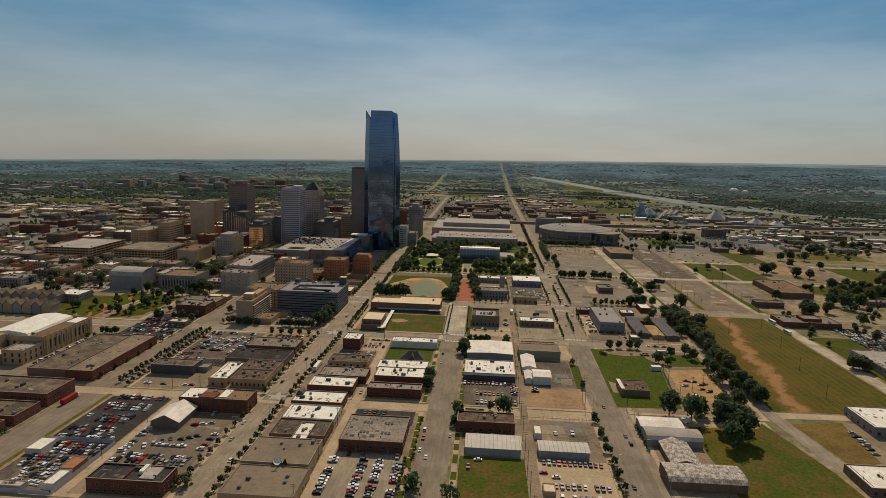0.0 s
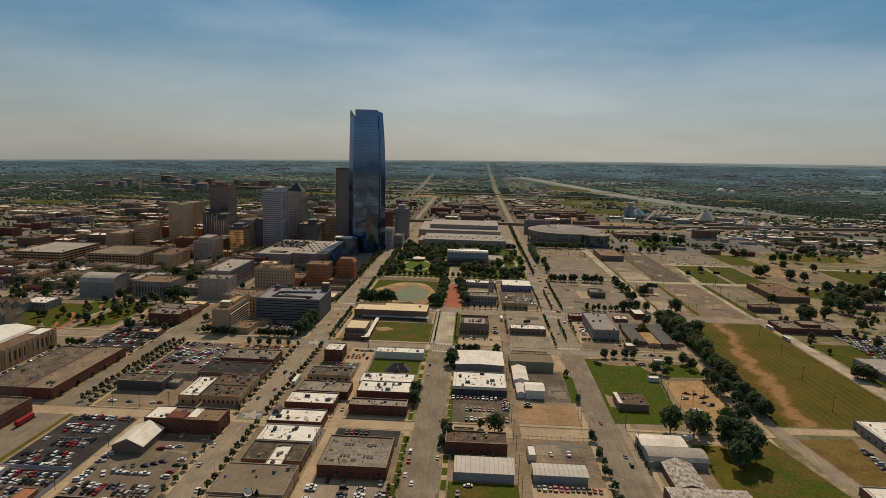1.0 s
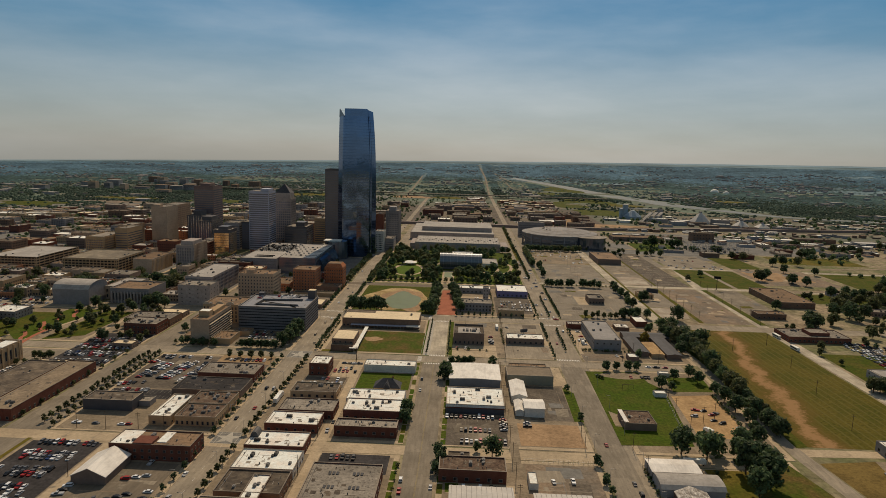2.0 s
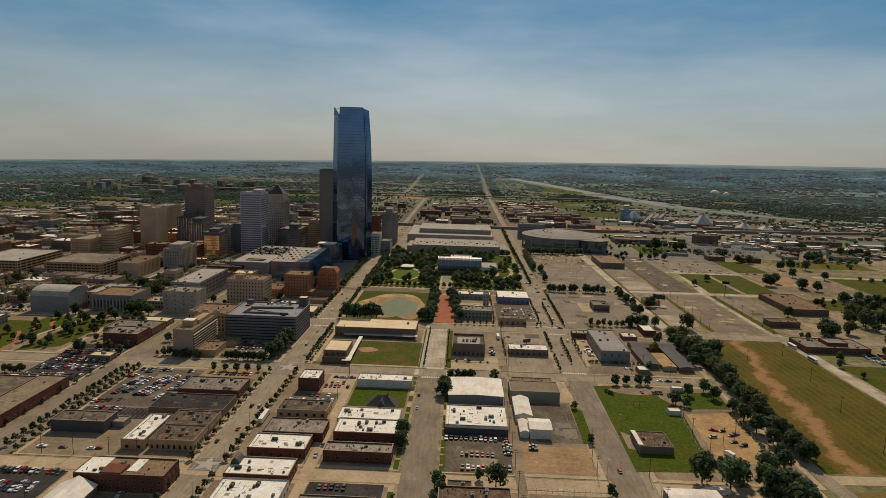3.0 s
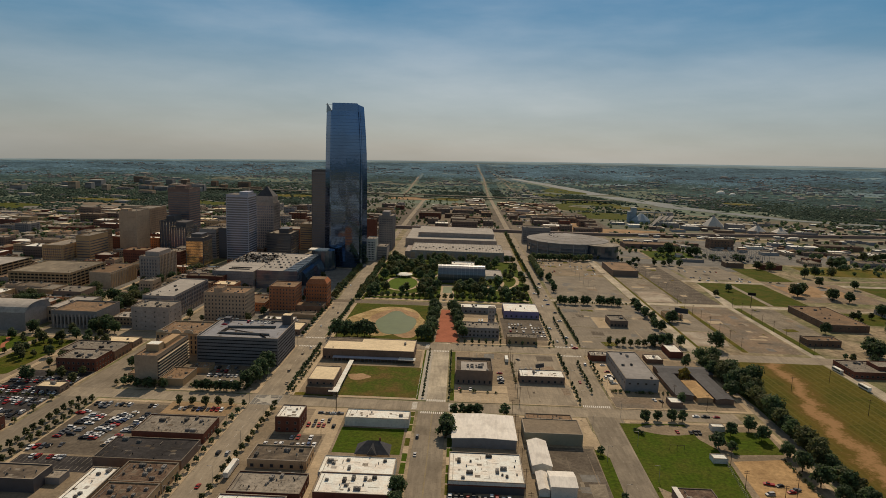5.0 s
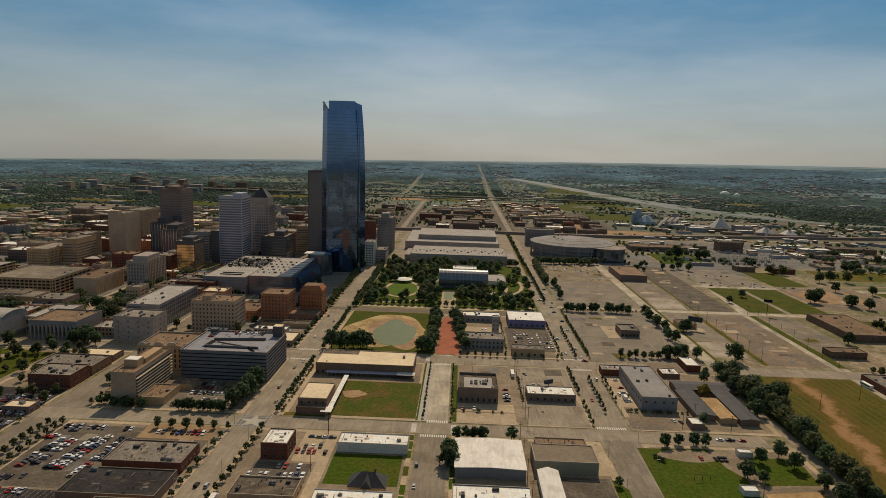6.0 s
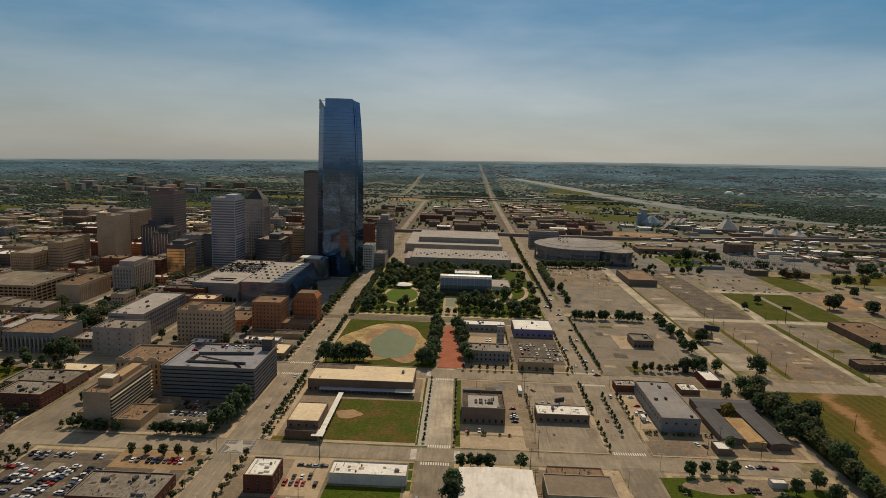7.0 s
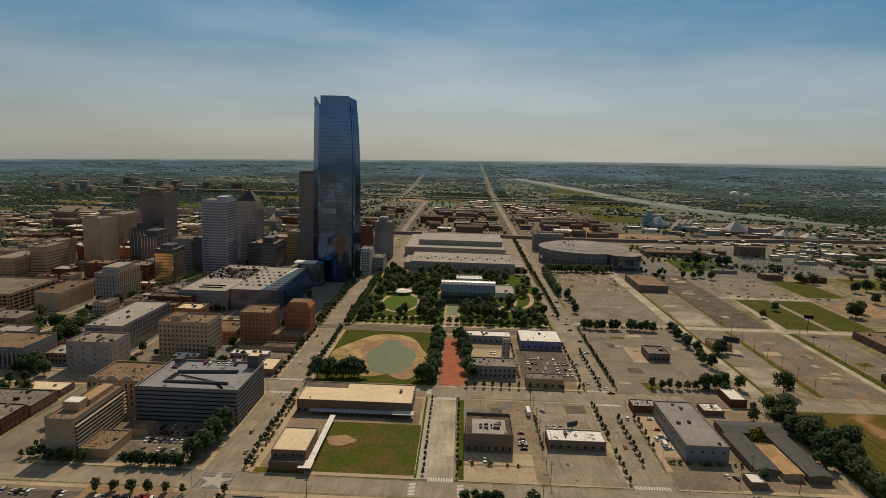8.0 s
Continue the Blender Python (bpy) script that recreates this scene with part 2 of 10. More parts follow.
M = {
    "ground": mat("open_ground", (0.27, 0.21, 0.135), 0.95, 0.4, 0.2, 0.012, other=(0.135, 0.135, 0.06), patch=0.2),
    # blue-grey land colour with the haze of distance painted in
    "hazy_plain": mat("hazy_plain", (0.15, 0.21, 0.225), 0.95, 0.35, 0.008, 0.002, other=(0.075, 0.11, 0.115), stretch=(0.3, 1.0, 1.0)),
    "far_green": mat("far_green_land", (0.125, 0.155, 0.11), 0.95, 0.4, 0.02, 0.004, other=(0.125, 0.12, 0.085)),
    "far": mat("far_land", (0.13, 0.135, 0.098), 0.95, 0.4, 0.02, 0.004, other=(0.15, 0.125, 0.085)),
    # paler, bluer ring colour painted as the haze line at the horizon
    "haze_rim": mat("pale_haze_ring", (0.19, 0.27, 0.31), 0.95, 0.2, 0.006, 0.002),
    "asphalt": mat("worn_asphalt", (0.165, 0.132, 0.094), 0.92, 0.18, 0.6, 0.05, other=(0.15, 0.124, 0.09), patch=0.06, spots=0.15, stretch=(1.0, 0.12, 1.0)),
    "lot_brown": mat("brown_broken_lot", (0.225, 0.165, 0.11), 0.93, 0.3, 0.5, 0.04, other=(0.17, 0.14, 0.105), patch=0.14),
    "lot_tan": mat("weathered_lot_asphalt", (0.235, 0.195, 0.14), 0.93, 0.3, 0.5, 0.03, other=(0.165, 0.138, 0.102), patch=0.16),
    "road_mid": mat("worn_street_paving", (0.225, 0.188, 0.138), 0.92, 0.2, 0.5, 0.04, other=(0.19, 0.158, 0.116), patch=0.09, spots=0.15, stretch=(1.0, 0.12, 1.0)),
    "asphalt_gray": mat("old_gray_paving", (0.185, 0.172, 0.15), 0.93, 0.22, 0.3, 0.03, other=(0.15, 0.14, 0.12), patch=0.12, spots=0.18),
    "asphalt_dark": mat("sealed_asphalt", (0.05, 0.045, 0.043), 0.85, 0.35, 0.5, 0.05, patch=0.12),
    "asphalt_mid": mat("patched_asphalt", (0.105, 0.085, 0.064), 0.9, 0.3, 0.5, 0.06, other=(0.14, 0.115, 0.085), patch=0.15),
    "concrete": mat("sunlit_concrete", (0.42, 0.325, 0.21), 0.9, 0.16, 0.5, 0.05, patch=0.08, spots=0.15),
    "road_concrete": mat("concrete_paving", (0.285, 0.236, 0.17), 0.9, 0.2, 0.5, 0.04, other=(0.235, 0.195, 0.142), patch=0.09, spots=0.15, stretch=(1.0, 0.12, 1.0)),
    "road_pale": mat("bright_concrete_paving", (0.44, 0.375, 0.275), 0.9, 0.22, 0.5, 0.04, other=(0.30, 0.255, 0.19), patch=0.10, stretch=(1.0, 0.12, 1.0)),
    "lot_gray": mat("weathered_grey_lot", (0.235, 0.198, 0.148), 0.93, 0.2, 0.5, 0.03, other=(0.20, 0.168, 0.125), patch=0.09),
    "grass_bright": mat("watered_lawn", (0.085, 0.13, 0.016), 0.95, 0.3, 0.5, 0.05, bump=0.3, other=(0.075, 0.115, 0.014)),
    "mirror_pier": mat("silver_mirror_pier", (0.55, 0.53, 0.50), 0.25, 0.1, 0.4, 0.08, metal=0.85),
    "kerb": mat("kerb_concrete", (0.40, 0.36, 0.29), 0.9, 0.12, 0.5, 0.05),
    "pavement": mat("dusty_pavement", (0.255, 0.198, 0.132), 0.93, 0.22, 0.5, 0.03, other=(0.19, 0.15, 0.10), patch=0.12, spots=0.18),
    "gravel": mat("tan_gravel", (0.31, 0.21, 0.115), 0.95, 0.22, 0.5, 0.05, bump=0.3),
    "dirt": mat("bare_dirt", (0.34, 0.22, 0.12), 0.95, 0.25, 0.4, 0.06, bump=0.3),
    "dry_soil": mat("dry_thatch", (0.17, 0.115, 0.035), 0.95, 0.3, 0.5, 0.06),
    "dirt_tan": mat("packed_tan_dirt", (0.40, 0.26, 0.125), 0.95, 0.25, 0.4, 0.06, bump=0.3, other=(0.30, 0.19, 0.09)),
    "sand": mat("pale_bank_soil", (0.43, 0.31, 0.15), 0.95, 0.35, 0.3, 0.06, bump=0.3, other=(0.26, 0.18, 0.075)),
    "grass": mat("mown_lawn", (0.050, 0.066, 0.005), 0.95, 0.42, 0.5, 0.07, bump=0.3, other=(0.085, 0.076, 0.012)),
    "grass_lush": mat("lush_lawn", (0.050, 0.078, 0.005), 0.95, 0.42, 0.5, 0.05, bump=0.3, other=(0.070, 0.080, 0.010)),
    "meadow": mat("mown_meadow", (0.098, 0.078, 0.012), 0.95, 0.35, 0.5, 0.035, bump=0.3, other=(0.066, 0.064, 0.008)),
    "field": mat("worn_playing_field", (0.060, 0.078, 0.009), 0.95, 0.4, 0.5, 0.055, bump=0.3, other=(0.112, 0.078, 0.022)),
    "grass_dry": mat("dry_grass", (0.125, 0.095, 0.016), 0.95, 0.38, 0.4, 0.03, bump=0.3, other=(0.07, 0.075, 0.008)),
    "water": mat("pond_water", (0.105, 0.135, 0.06), 0.5, 0.1, 0.1, 0.02, spec=0.08),
    "river": mat("river_water", (0.19, 0.20, 0.19), 0.6, 0.15, 0.05, 0.01, spec=0.03),
    "brick": mat("red_brick", (0.168, 0.066, 0.044), 0.9, 0.2, 0.6, 0.15, each=0.2, bump=0.2),
    "brick_brown": mat("brown_brick", (0.20, 0.125, 0.085), 0.9, 0.2, 0.6, 0.15, each=0.15, bump=0.2),
    "brick_orange": mat("orange_brick", (0.36, 0.155, 0.08), 0.9, 0.18, 0.6, 0.1, bump=0.2),
    "tan_wall": mat("tan_masonry", (0.42, 0.285, 0.16), 0.9, 0.12, 0.4, 0.1, each=0.12),
    "beige_wall": mat("beige_stone", (0.40, 0.295, 0.205), 0.9, 0.12, 0.4, 0.08, each=0.1),
    "gray_wall": mat("gray_concrete_wall", (0.265, 0.24, 0.225), 0.88, 0.12, 0.4, 0.08, each=0.15),
    "blue_gray": mat("blue_gray_cladding", (0.35, 0.355, 0.41), 0.6, 0.08, 0.4, 0.08),
    "brown_wall": mat("dark_brown_stone", (0.19, 0.132, 0.10), 0.8, 0.12, 0.4, 0.08, each=0.1),
    "black_wall": mat("black_granite", (0.082, 0.075, 0.077), 0.45, 0.1, 0.4, 0.08),
    "white_wall": mat("white_painted_wall", (0.6, 0.57, 0.5), 0.85, 0.1, 0.5, 0.1),
    "sheet_wall": mat("ribbed_sheet_wall", (0.27, 0.26, 0.255), 0.6, 0.1, 0.5, 0.1, each=0.2),
    "green_wall": mat("olive_sheet_wall", (0.26, 0.235, 0.165), 0.7, 0.1, 0.5, 0.1),
    "purple_wall": mat("purple_painted_wall", (0.22, 0.18, 0.30), 0.8, 0.1, 0.5, 0.1),
    "roof_white": mat("white_roof_membrane", (0.78, 0.73, 0.64), 0.8, 0.14, 0.6, 0.14, other=(0.68, 0.61, 0.51), patch=0.05, spots=0.18),
    "roof_gravel": mat("tan_gravel_roof", (0.25, 0.19, 0.125), 0.9, 0.25, 0.5, 0.06, other=(0.19, 0.145, 0.098), patch=0.08),
    "roof_slab": mat("smooth_grey_roof", (0.235, 0.215, 0.195), 0.8, 0.15, 0.3, 0.05, other=(0.19, 0.175, 0.16), patch=0.06),
    "pad": mat("pale_bare_pad", (0.37, 0.315, 0.24), 0.93, 0.25, 0.4, 0.05, other=(0.27, 0.21, 0.15), patch=0.12),
    "roof_tan": mat("tan_roof_membrane", (0.70, 0.56, 0.36), 0.85, 0.12, 0.4, 0.06),
    "roof_tar": mat("tar_roof", (0.085, 0.068, 0.052), 0.9, 0.3, 0.4, 0.12, each=0.25, other=(0.16, 0.125, 0.088)),
    "roof_brown": mat("brown_gravel_roof", (0.225, 0.145, 0.085), 0.9, 0.3, 0.5, 0.07, each=0.2, other=(0.16, 0.11, 0.07)),
    "roof_gray": mat("gray_roof_membrane", (0.25, 0.215, 0.17), 0.85, 0.28, 0.5, 0.07, each=0.2, patch=0.08, spots=0.5),
    "roof_metal": mat("standing_seam_metal", (0.40, 0.37, 0.325), 0.65, 0.1, 0.3, 0.08, other=(0.45, 0.41, 0.35)),
    "roof_dark_metal": mat("gray_metal_roof", (0.10, 0.094, 0.088), 0.75, 0.15, 0.3, 0.08),
    "rust_roof": mat("weathered_metal_roof", (0.42, 0.38, 0.325), 0.8, 0.7, 1.4, 0.4, other=(0.17, 0.14, 0.11), stretch=(1.6, 0.25, 0.3), spots=0.3),
    "roof_pale": mat("pale_grey_roof", (0.37, 0.335, 0.29), 0.85, 0.18, 0.3, 0.05, patch=0.06),
    "roof_light": mat("light_metal_roof", (0.68, 0.63, 0.55), 0.7, 0.14, 0.7, 0.1, other=(0.55, 0.50, 0.43), stretch=(1.0, 0.2, 1.0)),
    "garage_deck": mat("garage_deck", (0.265, 0.262, 0.272), 0.9, 0.12, 0.35, 0.08),
    "tower_brown": mat("brown_precast_stone", (0.20, 0.14, 0.12), 0.85, 0.12, 0.4, 0.08),
    "garage_wall": mat("pale_grey_precast", (0.188, 0.176, 0.172), 0.88, 0.12, 0.4, 0.08),
    "stone_gray": mat("weathered_grey_stone", (0.35, 0.295, 0.255), 0.9, 0.15, 0.4, 0.08),
    "brick_deep": mat("deep_orange_brick", (0.36, 0.135, 0.062), 0.9, 0.18, 0.6, 0.1, bump=0.2),
    "roof_taupe": mat("taupe_gravel_roof", (0.215, 0.17, 0.118), 0.9, 0.16, 0.35, 0.05, other=(0.18, 0.145, 0.105)),
    "red_roof": mat("dark_mottled_roof", (0.10, 0.065, 0.045), 0.9, 0.45, 0.6, 0.2, other=(0.155, 0.11, 0.075), spots=0.4),
    "slate": mat("dark_slate_roof", (0.06, 0.058, 0.06), 0.8, 0.2, 0.6, 0.2),
    "pane": mat("dark_window_pane", (0.03, 0.032, 0.036), 0.15, 0.15, 0.5, 0.1, spec=0.35, each=0.4),
    "frame": mat("weathered_window_frame", (0.17, 0.14, 0.115), 0.7, 0.1, 0.5, 0.1),
    "unit": mat("galvanised_unit", (0.14, 0.13, 0.118), 0.7, 0.2, 0.9, 0.2, metal=0.1, each=0.7),
    "dark": mat("dark_opening", (0.02, 0.019, 0.018), 0.9, 0.2, 0.5, 0.1),
    "cap": mat("stone_coping", (0.26, 0.215, 0.165), 0.85, 0.15, 0.6, 0.1, each=0.3),
    "louvre": mat("white_louvre", (0.47, 0.385, 0.27), 0.8, 0.08, 0.5, 0.1),
    "wood": mat("creosoted_pole", (0.09, 0.065, 0.045), 0.9, 0.25, 1.5, 0.3),
    "mill_blue": mat("weathered_blue_sheet", (0.26, 0.32, 0.36), 0.6, 0.15, 0.4, 0.08),
    "steel": mat("galvanised_steel", (0.33, 0.32, 0.31), 0.5, 0.1, 1.0, 0.2, metal=0.6),
    "paint": mat("road_paint", (0.66, 0.62, 0.54), 0.85, 0.15, 0.8, 0.2),
    "yellow_paint": mat("yellow_road_paint", (0.34, 0.26, 0.11), 0.85, 0.15, 0.8, 0.2),
    "red_paving": mat("red_brick_paving", (0.36, 0.13, 0.075), 0.92, 0.15, 0.5, 0.08),
    "rubber": mat("tyre_rubber", (0.02, 0.02, 0.02), 0.9, 0.1),
    "bark": mat("bark", (0.085, 0.06, 0.042), 0.95, 0.25, 2.0, 0.3),
    "leaf": mat("broad_leaves", (0.083, 0.122, 0.050), 0.75, 0.4, 0.9, 0.12, each=0.22, leafy=0.45),
    "leaf_olive": mat("olive_leaves", (0.112, 0.122, 0.046), 0.75, 0.4, 0.9, 0.12, each=0.22, leafy=0.45),
    "leaf_gold": mat("golden_leaves", (0.20, 0.15, 0.025), 0.75, 0.3, 0.7, 0.12, leafy=0.35),
    # the next two crown colours have distance haze mixed in: bluer and paler
    "hazed_leaf": mat("hazed_far_foliage", (0.255, 0.40, 0.475), 0.9, 0.36, 0.03, 0.004, leafy=0.6),
    "faint_haze_leaf": mat("faintly_hazed_foliage", (0.20, 0.295, 0.275), 0.9, 0.36, 0.03, 0.004, leafy=0.6),
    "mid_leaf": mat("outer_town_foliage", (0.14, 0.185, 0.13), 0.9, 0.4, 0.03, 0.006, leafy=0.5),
    "tower_line": mat("tower_floor_edge", (0.045, 0.075, 0.14), 0.3, 0.1, 0.8, 0.05, 0.9),
    "tower_glass": glass("blue_tower_glass", (0.09, 0.148, 0.268), 0.05, 2.0, (1.6, 4.35), 0.35, 0.025, 0.95),
    "dark_glass": glass("smoked_glass", (0.15, 0.155, 0.18), 0.1, 1.6, (1.6, 3.8), 0.8, 0.02, 0.35),
    "blue_glass": glass("pale_blue_glass", (0.09, 0.115, 0.15), 0.08, 1.8, (1.8, 3.6), 0.5, 0.02, 0.6),
    "gold_glass": glass("bronze_mirror_glass", (0.66, 0.48, 0.27), 0.12, 1.6, (1.6, 3.6), 0.5, 0.05, 0.85),
    "house_glass": glass("greenhouse_glass", (0.165, 0.175, 0.19), 0.4, 1.5, (2.4, 2.4), 0.25, 0.02, 0.35),
}


def wear_meadow():
    """Adds pale mowing lines and one long ragged streak of bare earth to the meadow."""
    nt = M["meadow"].node_tree
    n, k = nt.nodes, nt.links
    b = n["Principled BSDF"]
    old = b.inputs["Base Color"].links[0].from_socket
    geo = n.new("ShaderNodeNewGeometry")

    def along(ax, ay, c):
        d = n.new("ShaderNodeVectorMath")
        d.operation = "DOT_PRODUCT"
        d.inputs[1].default_value = (ax, ay, 0)
        k.new(geo.outputs["Position"], d.inputs[0])
        a = n.new("ShaderNodeMath")
        a.operation = "ADD"
        a.inputs[1].default_value = c
        k.new(d.outputs["Value"], a.inputs[0])
        return a.outputs[0]

    def noise_of(s, detail):
        t = n.new("ShaderNodeTexNoise")
        t.inputs["Scale"].default_value, t.inputs["Detail"].default_value, t.inputs["Roughness"].default_value = s, detail, 0.7
        k.new(geo.outputs["Position"], t.inputs["Vector"])
        return t.outputs["Fac"]

    def math_of(op, p, q):
        m = n.new("ShaderNodeMath")
        m.operation = op
        for i, v in enumerate((p, q)):
            if isinstance(v, (int, float)):
                m.inputs[i].default_value = v
            else:
                k.new(v, m.inputs[i])
        return m.outputs[0]

    def blend(first, second, fac):
        x = n.new("ShaderNodeMix")
        x.data_type = "RGBA"
        k.new(first, x.inputs["A"])
        x.inputs["B"].default_value = (*second, 1)
        k.new(fac, x.inputs["Factor"])
        return x.outputs["Result"]

    def step(v, lo, hi, top):
        r = n.new("ShaderNodeMapRange")
        r.inputs["From Min"].default_value, r.inputs["From Max"].default_value, r.inputs["To Max"].default_value = lo, hi, top
        k.new(v, r.inputs["Value"])
        return r.outputs[0]

    mow = math_of("PINGPONG", along(1.0, 0.02, 400.0), 2.9)
    mow = math_of("ADD", mow, math_of("MULTIPLY", noise_of(0.25, 3), 1.2))
    lit = blend(old, (0.135, 0.115, 0.03), step(mow, 2.5, 3.3, 0.7))
    sway = math_of("MULTIPLY", math_of("SUBTRACT", noise_of(0.014, 2), 0.5), 42.0)
    off = math_of("ABSOLUTE", math_of("ADD", along(1.0, -0.15, -148.0), sway), 0)
    rag = math_of("MULTIPLY", math_of("ADD", noise_of(0.05, 8), noise_of(0.16, 6)), 19.0)
    dry = blend(lit, (0.135, 0.085, 0.02), step(math_of("SUBTRACT", rag, off), 2.0, 13.0, 0.8))
    crumb = math_of("ADD", rag, math_of("MULTIPLY", noise_of(0.34, 6), 22.0))
    bare = blend(dry, (0.33, 0.19, 0.085), step(math_of("SUBTRACT", crumb, math_of("MULTIPLY", off, 1.3)), 21.0, 28.0, 0.9))
    k.new(bare, b.inputs["Base Color"])


wear_meadow()
CAR_PAINT = {"white": (0.7, 0.7, 0.68), "silver": (0.38, 0.38, 0.38), "black": (0.015, 0.015, 0.017), "red": (0.30, 0.02, 0.018),
             "blue": (0.03, 0.06, 0.16), "grey": (0.10, 0.10, 0.105), "tan": (0.32, 0.26, 0.18)}
for paint_name, paint_rgb in CAR_PAINT.items():
    M["car_" + paint_name] = mat(paint_name + "_car_paint", paint_rgb, 0.45, 0.05, 1.0, 0.2, spec=0.22)

# ---- building blocks ----
rng = random.Random(7)


def link(name, verts, faces, material, parent=None, at=(0, 0, 0), label="", mats=None, slots=None):
    me = bpy.data.meshes.new(name)
    me.from_pydata(verts, [], faces)
    for m in (mats or [material]):
        me.materials.append(m)
    if slots:
        me.polygons.foreach_set("material_index", slots)
    me.update()
    ob = new(name, me)
    ob.location = at
    if parent:
        ob.parent = parent
    if label:
        ob["label"] = label
    return ob


def share(name, me, parent, at, rz=0.0, label=""):
    ob = new(name, me)
    ob.location, ob.rotation_euler = at, (0, 0, rz)
    ob.parent = parent
    if label:
        ob["label"] = label
    return ob


def thing(name, label, category, at=(0, 0, 0), rz=0.0, group="", kind=""):
    ob = new(name)
    ob.location, ob.rotation_euler, ob.empty_display_size = at, (0, 0, rz), 1.0
    return tagged(ob, label, category, group, kind)


BOXF = [(0, 3, 2, 1), (4, 5, 6, 7), (0, 1, 5, 4), (1, 2, 6, 5), (2, 3, 7, 6), (3, 0, 4, 7)]


def box_verts(x0, x1, y0, y1, z0, z1):
    return [(x0, y0, z0), (x1, y0, z0), (x1, y1, z0), (x0, y1, z0), (x0, y0, z1), (x1, y0, z1), (x1, y1, z1), (x0, y1, z1)]


class Heap:
    """Collects faces for one mesh."""

    def __init__(self):
        self.v, self.f, self.s = [], [], []

    def add(self, verts, faces, slot=0):
        o = len(self.v)
        self.v.extend(verts)
        self.f.extend([tuple(i + o for i in f) for f in faces])
        self.s.extend([slot] * len(faces))

    def box(self, x0, x1, y0, y1, z0, z1, slot=0):
        self.add(box_verts(x0, x1, y0, y1, z0, z1), BOXF, slot)

    def tube(self, x, y, z0, z1, r0, r1, n=8, slot=0, cap=True):
        vs = [(x + r * math.cos(math.tau * i / n), y + r * math.sin(math.tau * i / n), z) for z, r in ((z0, r0), (z1, r1)) for i in range(n)]
        fs = [(i, (i + 1) % n, n + (i + 1) % n, n + i) for i in range(n)]
        if cap:
            fs += [tuple(range(n, 2 * n))]
        self.add(vs, fs, slot)

    def done(self, name, mats, parent=None, at=(0, 0, 0), label=""):
        return link(name, self.v, self.f, None, parent, at, label, mats=mats, slots=self.s)


def box_part(name, parent, x0, x1, y0, y1, z0, z1, material, label=""):
    return link(name, box_verts(x0, x1, y0, y1, z0, z1), BOXF, material, parent, label=label)


WINDOWS = {}


def window_mesh(w, h, pane="pane", frame_mat="frame"):
    """A window that looks towards -y: a proud frame, a set-back pane and a sill."""
    key = (round(w, 2), round(h, 2), pane, frame_mat)
    if key not in WINDOWS:
        hp = Heap()
        a, b, t = w / 2, h / 2, min(0.16, w * 0.1)
        for x0, x1, z0, z1 in ((-a, -a + t, -b, b), (a - t, a, -b, b), (-a + t, a - t, b - t, b), (-a - 0.08, a + 0.08, -b - 0.05, -b + t)):
            hp.box(x0, x1, -0.12, 0.02, z0, z1, 0)
        hp.box(-a + t, a - t, -0.03, 0.02, -b + t, b - t, 1)
        me = bpy.data.meshes.new("window")
        me.from_pydata(hp.v, [], hp.f)
        me.materials.append(M[frame_mat])
        me.materials.append(M[pane])
        me.polygons.foreach_set("material_index", hp.s)
        WINDOWS[key] = me
    return WINDOWS[key]


UNITS = []


def unit_meshes():
    for w, d, h in ((1.7, 1.3, 1.0), (2.2, 1.5, 1.2), (1.0, 1.0, 0.8), (3.2, 1.7, 1.4), (0.6, 0.6, 0.8)):
        hp = Heap()
        hp.box(-w / 2, w / 2, -d / 2, d / 2, 0.15, h)
        hp.box(-w / 2 - 0.1, w / 2 + 0.1, -d / 2 - 0.1, d / 2 + 0.1, 0.0, 0.15)
        for i in range(2 if w > 2 else 1):
            hp.tube((-w / 4 + i * w / 2) if w > 2 else 0, 0, h, h + 0.2, d * 0.3, d * 0.3, 10)
        me = bpy.data.meshes.new("rooftop_unit")
        me.from_pydata(hp.v, [], hp.f)
        me.materials.append(M["unit"])
        UNITS.append(me)


unit_meshes()


def shell(x0, x1, y0, y1, h, parapet, thick):
    """Four outer walls with a parapet, and the deck level within."""
    v = box_verts(x0, x1, y0, y1, -0.3, h)[:4] + box_verts(x0, x1, y0, y1, 0, h)[4:]
    v += [(x0 + thick, y0 + thick, h), (x1 - thick, y0 + thick, h), (x1 - thick, y1 - thick, h), (x0 + thick, y1 - thick, h)]
    v += [(a, b, h - parapet) for a, b, _ in v[8:12]]
    f = [(i, (i + 1) % 4, 4 + (i + 1) % 4, 4 + i) for i in range(4)]
    f += [(4 + i, 4 + (i + 1) % 4, 8 + (i + 1) % 4, 8 + i) for i in range(4)]
    f += [(8 + i, 8 + (i + 1) % 4, 12 + (i + 1) % 4, 12 + i) for i in range(4)]
    return v, f


def facade(parent, face, x0, x1, y0, y1, floors, z0, storey, n, w, h, pane="pane", frame_mat="frame", name="window"):
    """Rows of single windows on the face 'f' (-y), 'b' (+y), 'l' (-x) or 'r' (+x)."""
    me = window_mesh(w, h, pane, frame_mat)
    length = (x1 - x0) if face in "fb" else (y1 - y0)
    for k in range(floors):
        for i in range(n):
            s = length * (i + 0.5) / n
            z = z0 + k * storey
            at, rz = {"f": ((x0 + s, y0, z), 0), "b": ((x1 - s, y1, z), math.pi), "l": ((x0, y1 - s, z), -math.pi / 2), "r": ((x1, y0 + s, z), math.pi / 2)}[face]
            share(name, me, parent, at, rz)


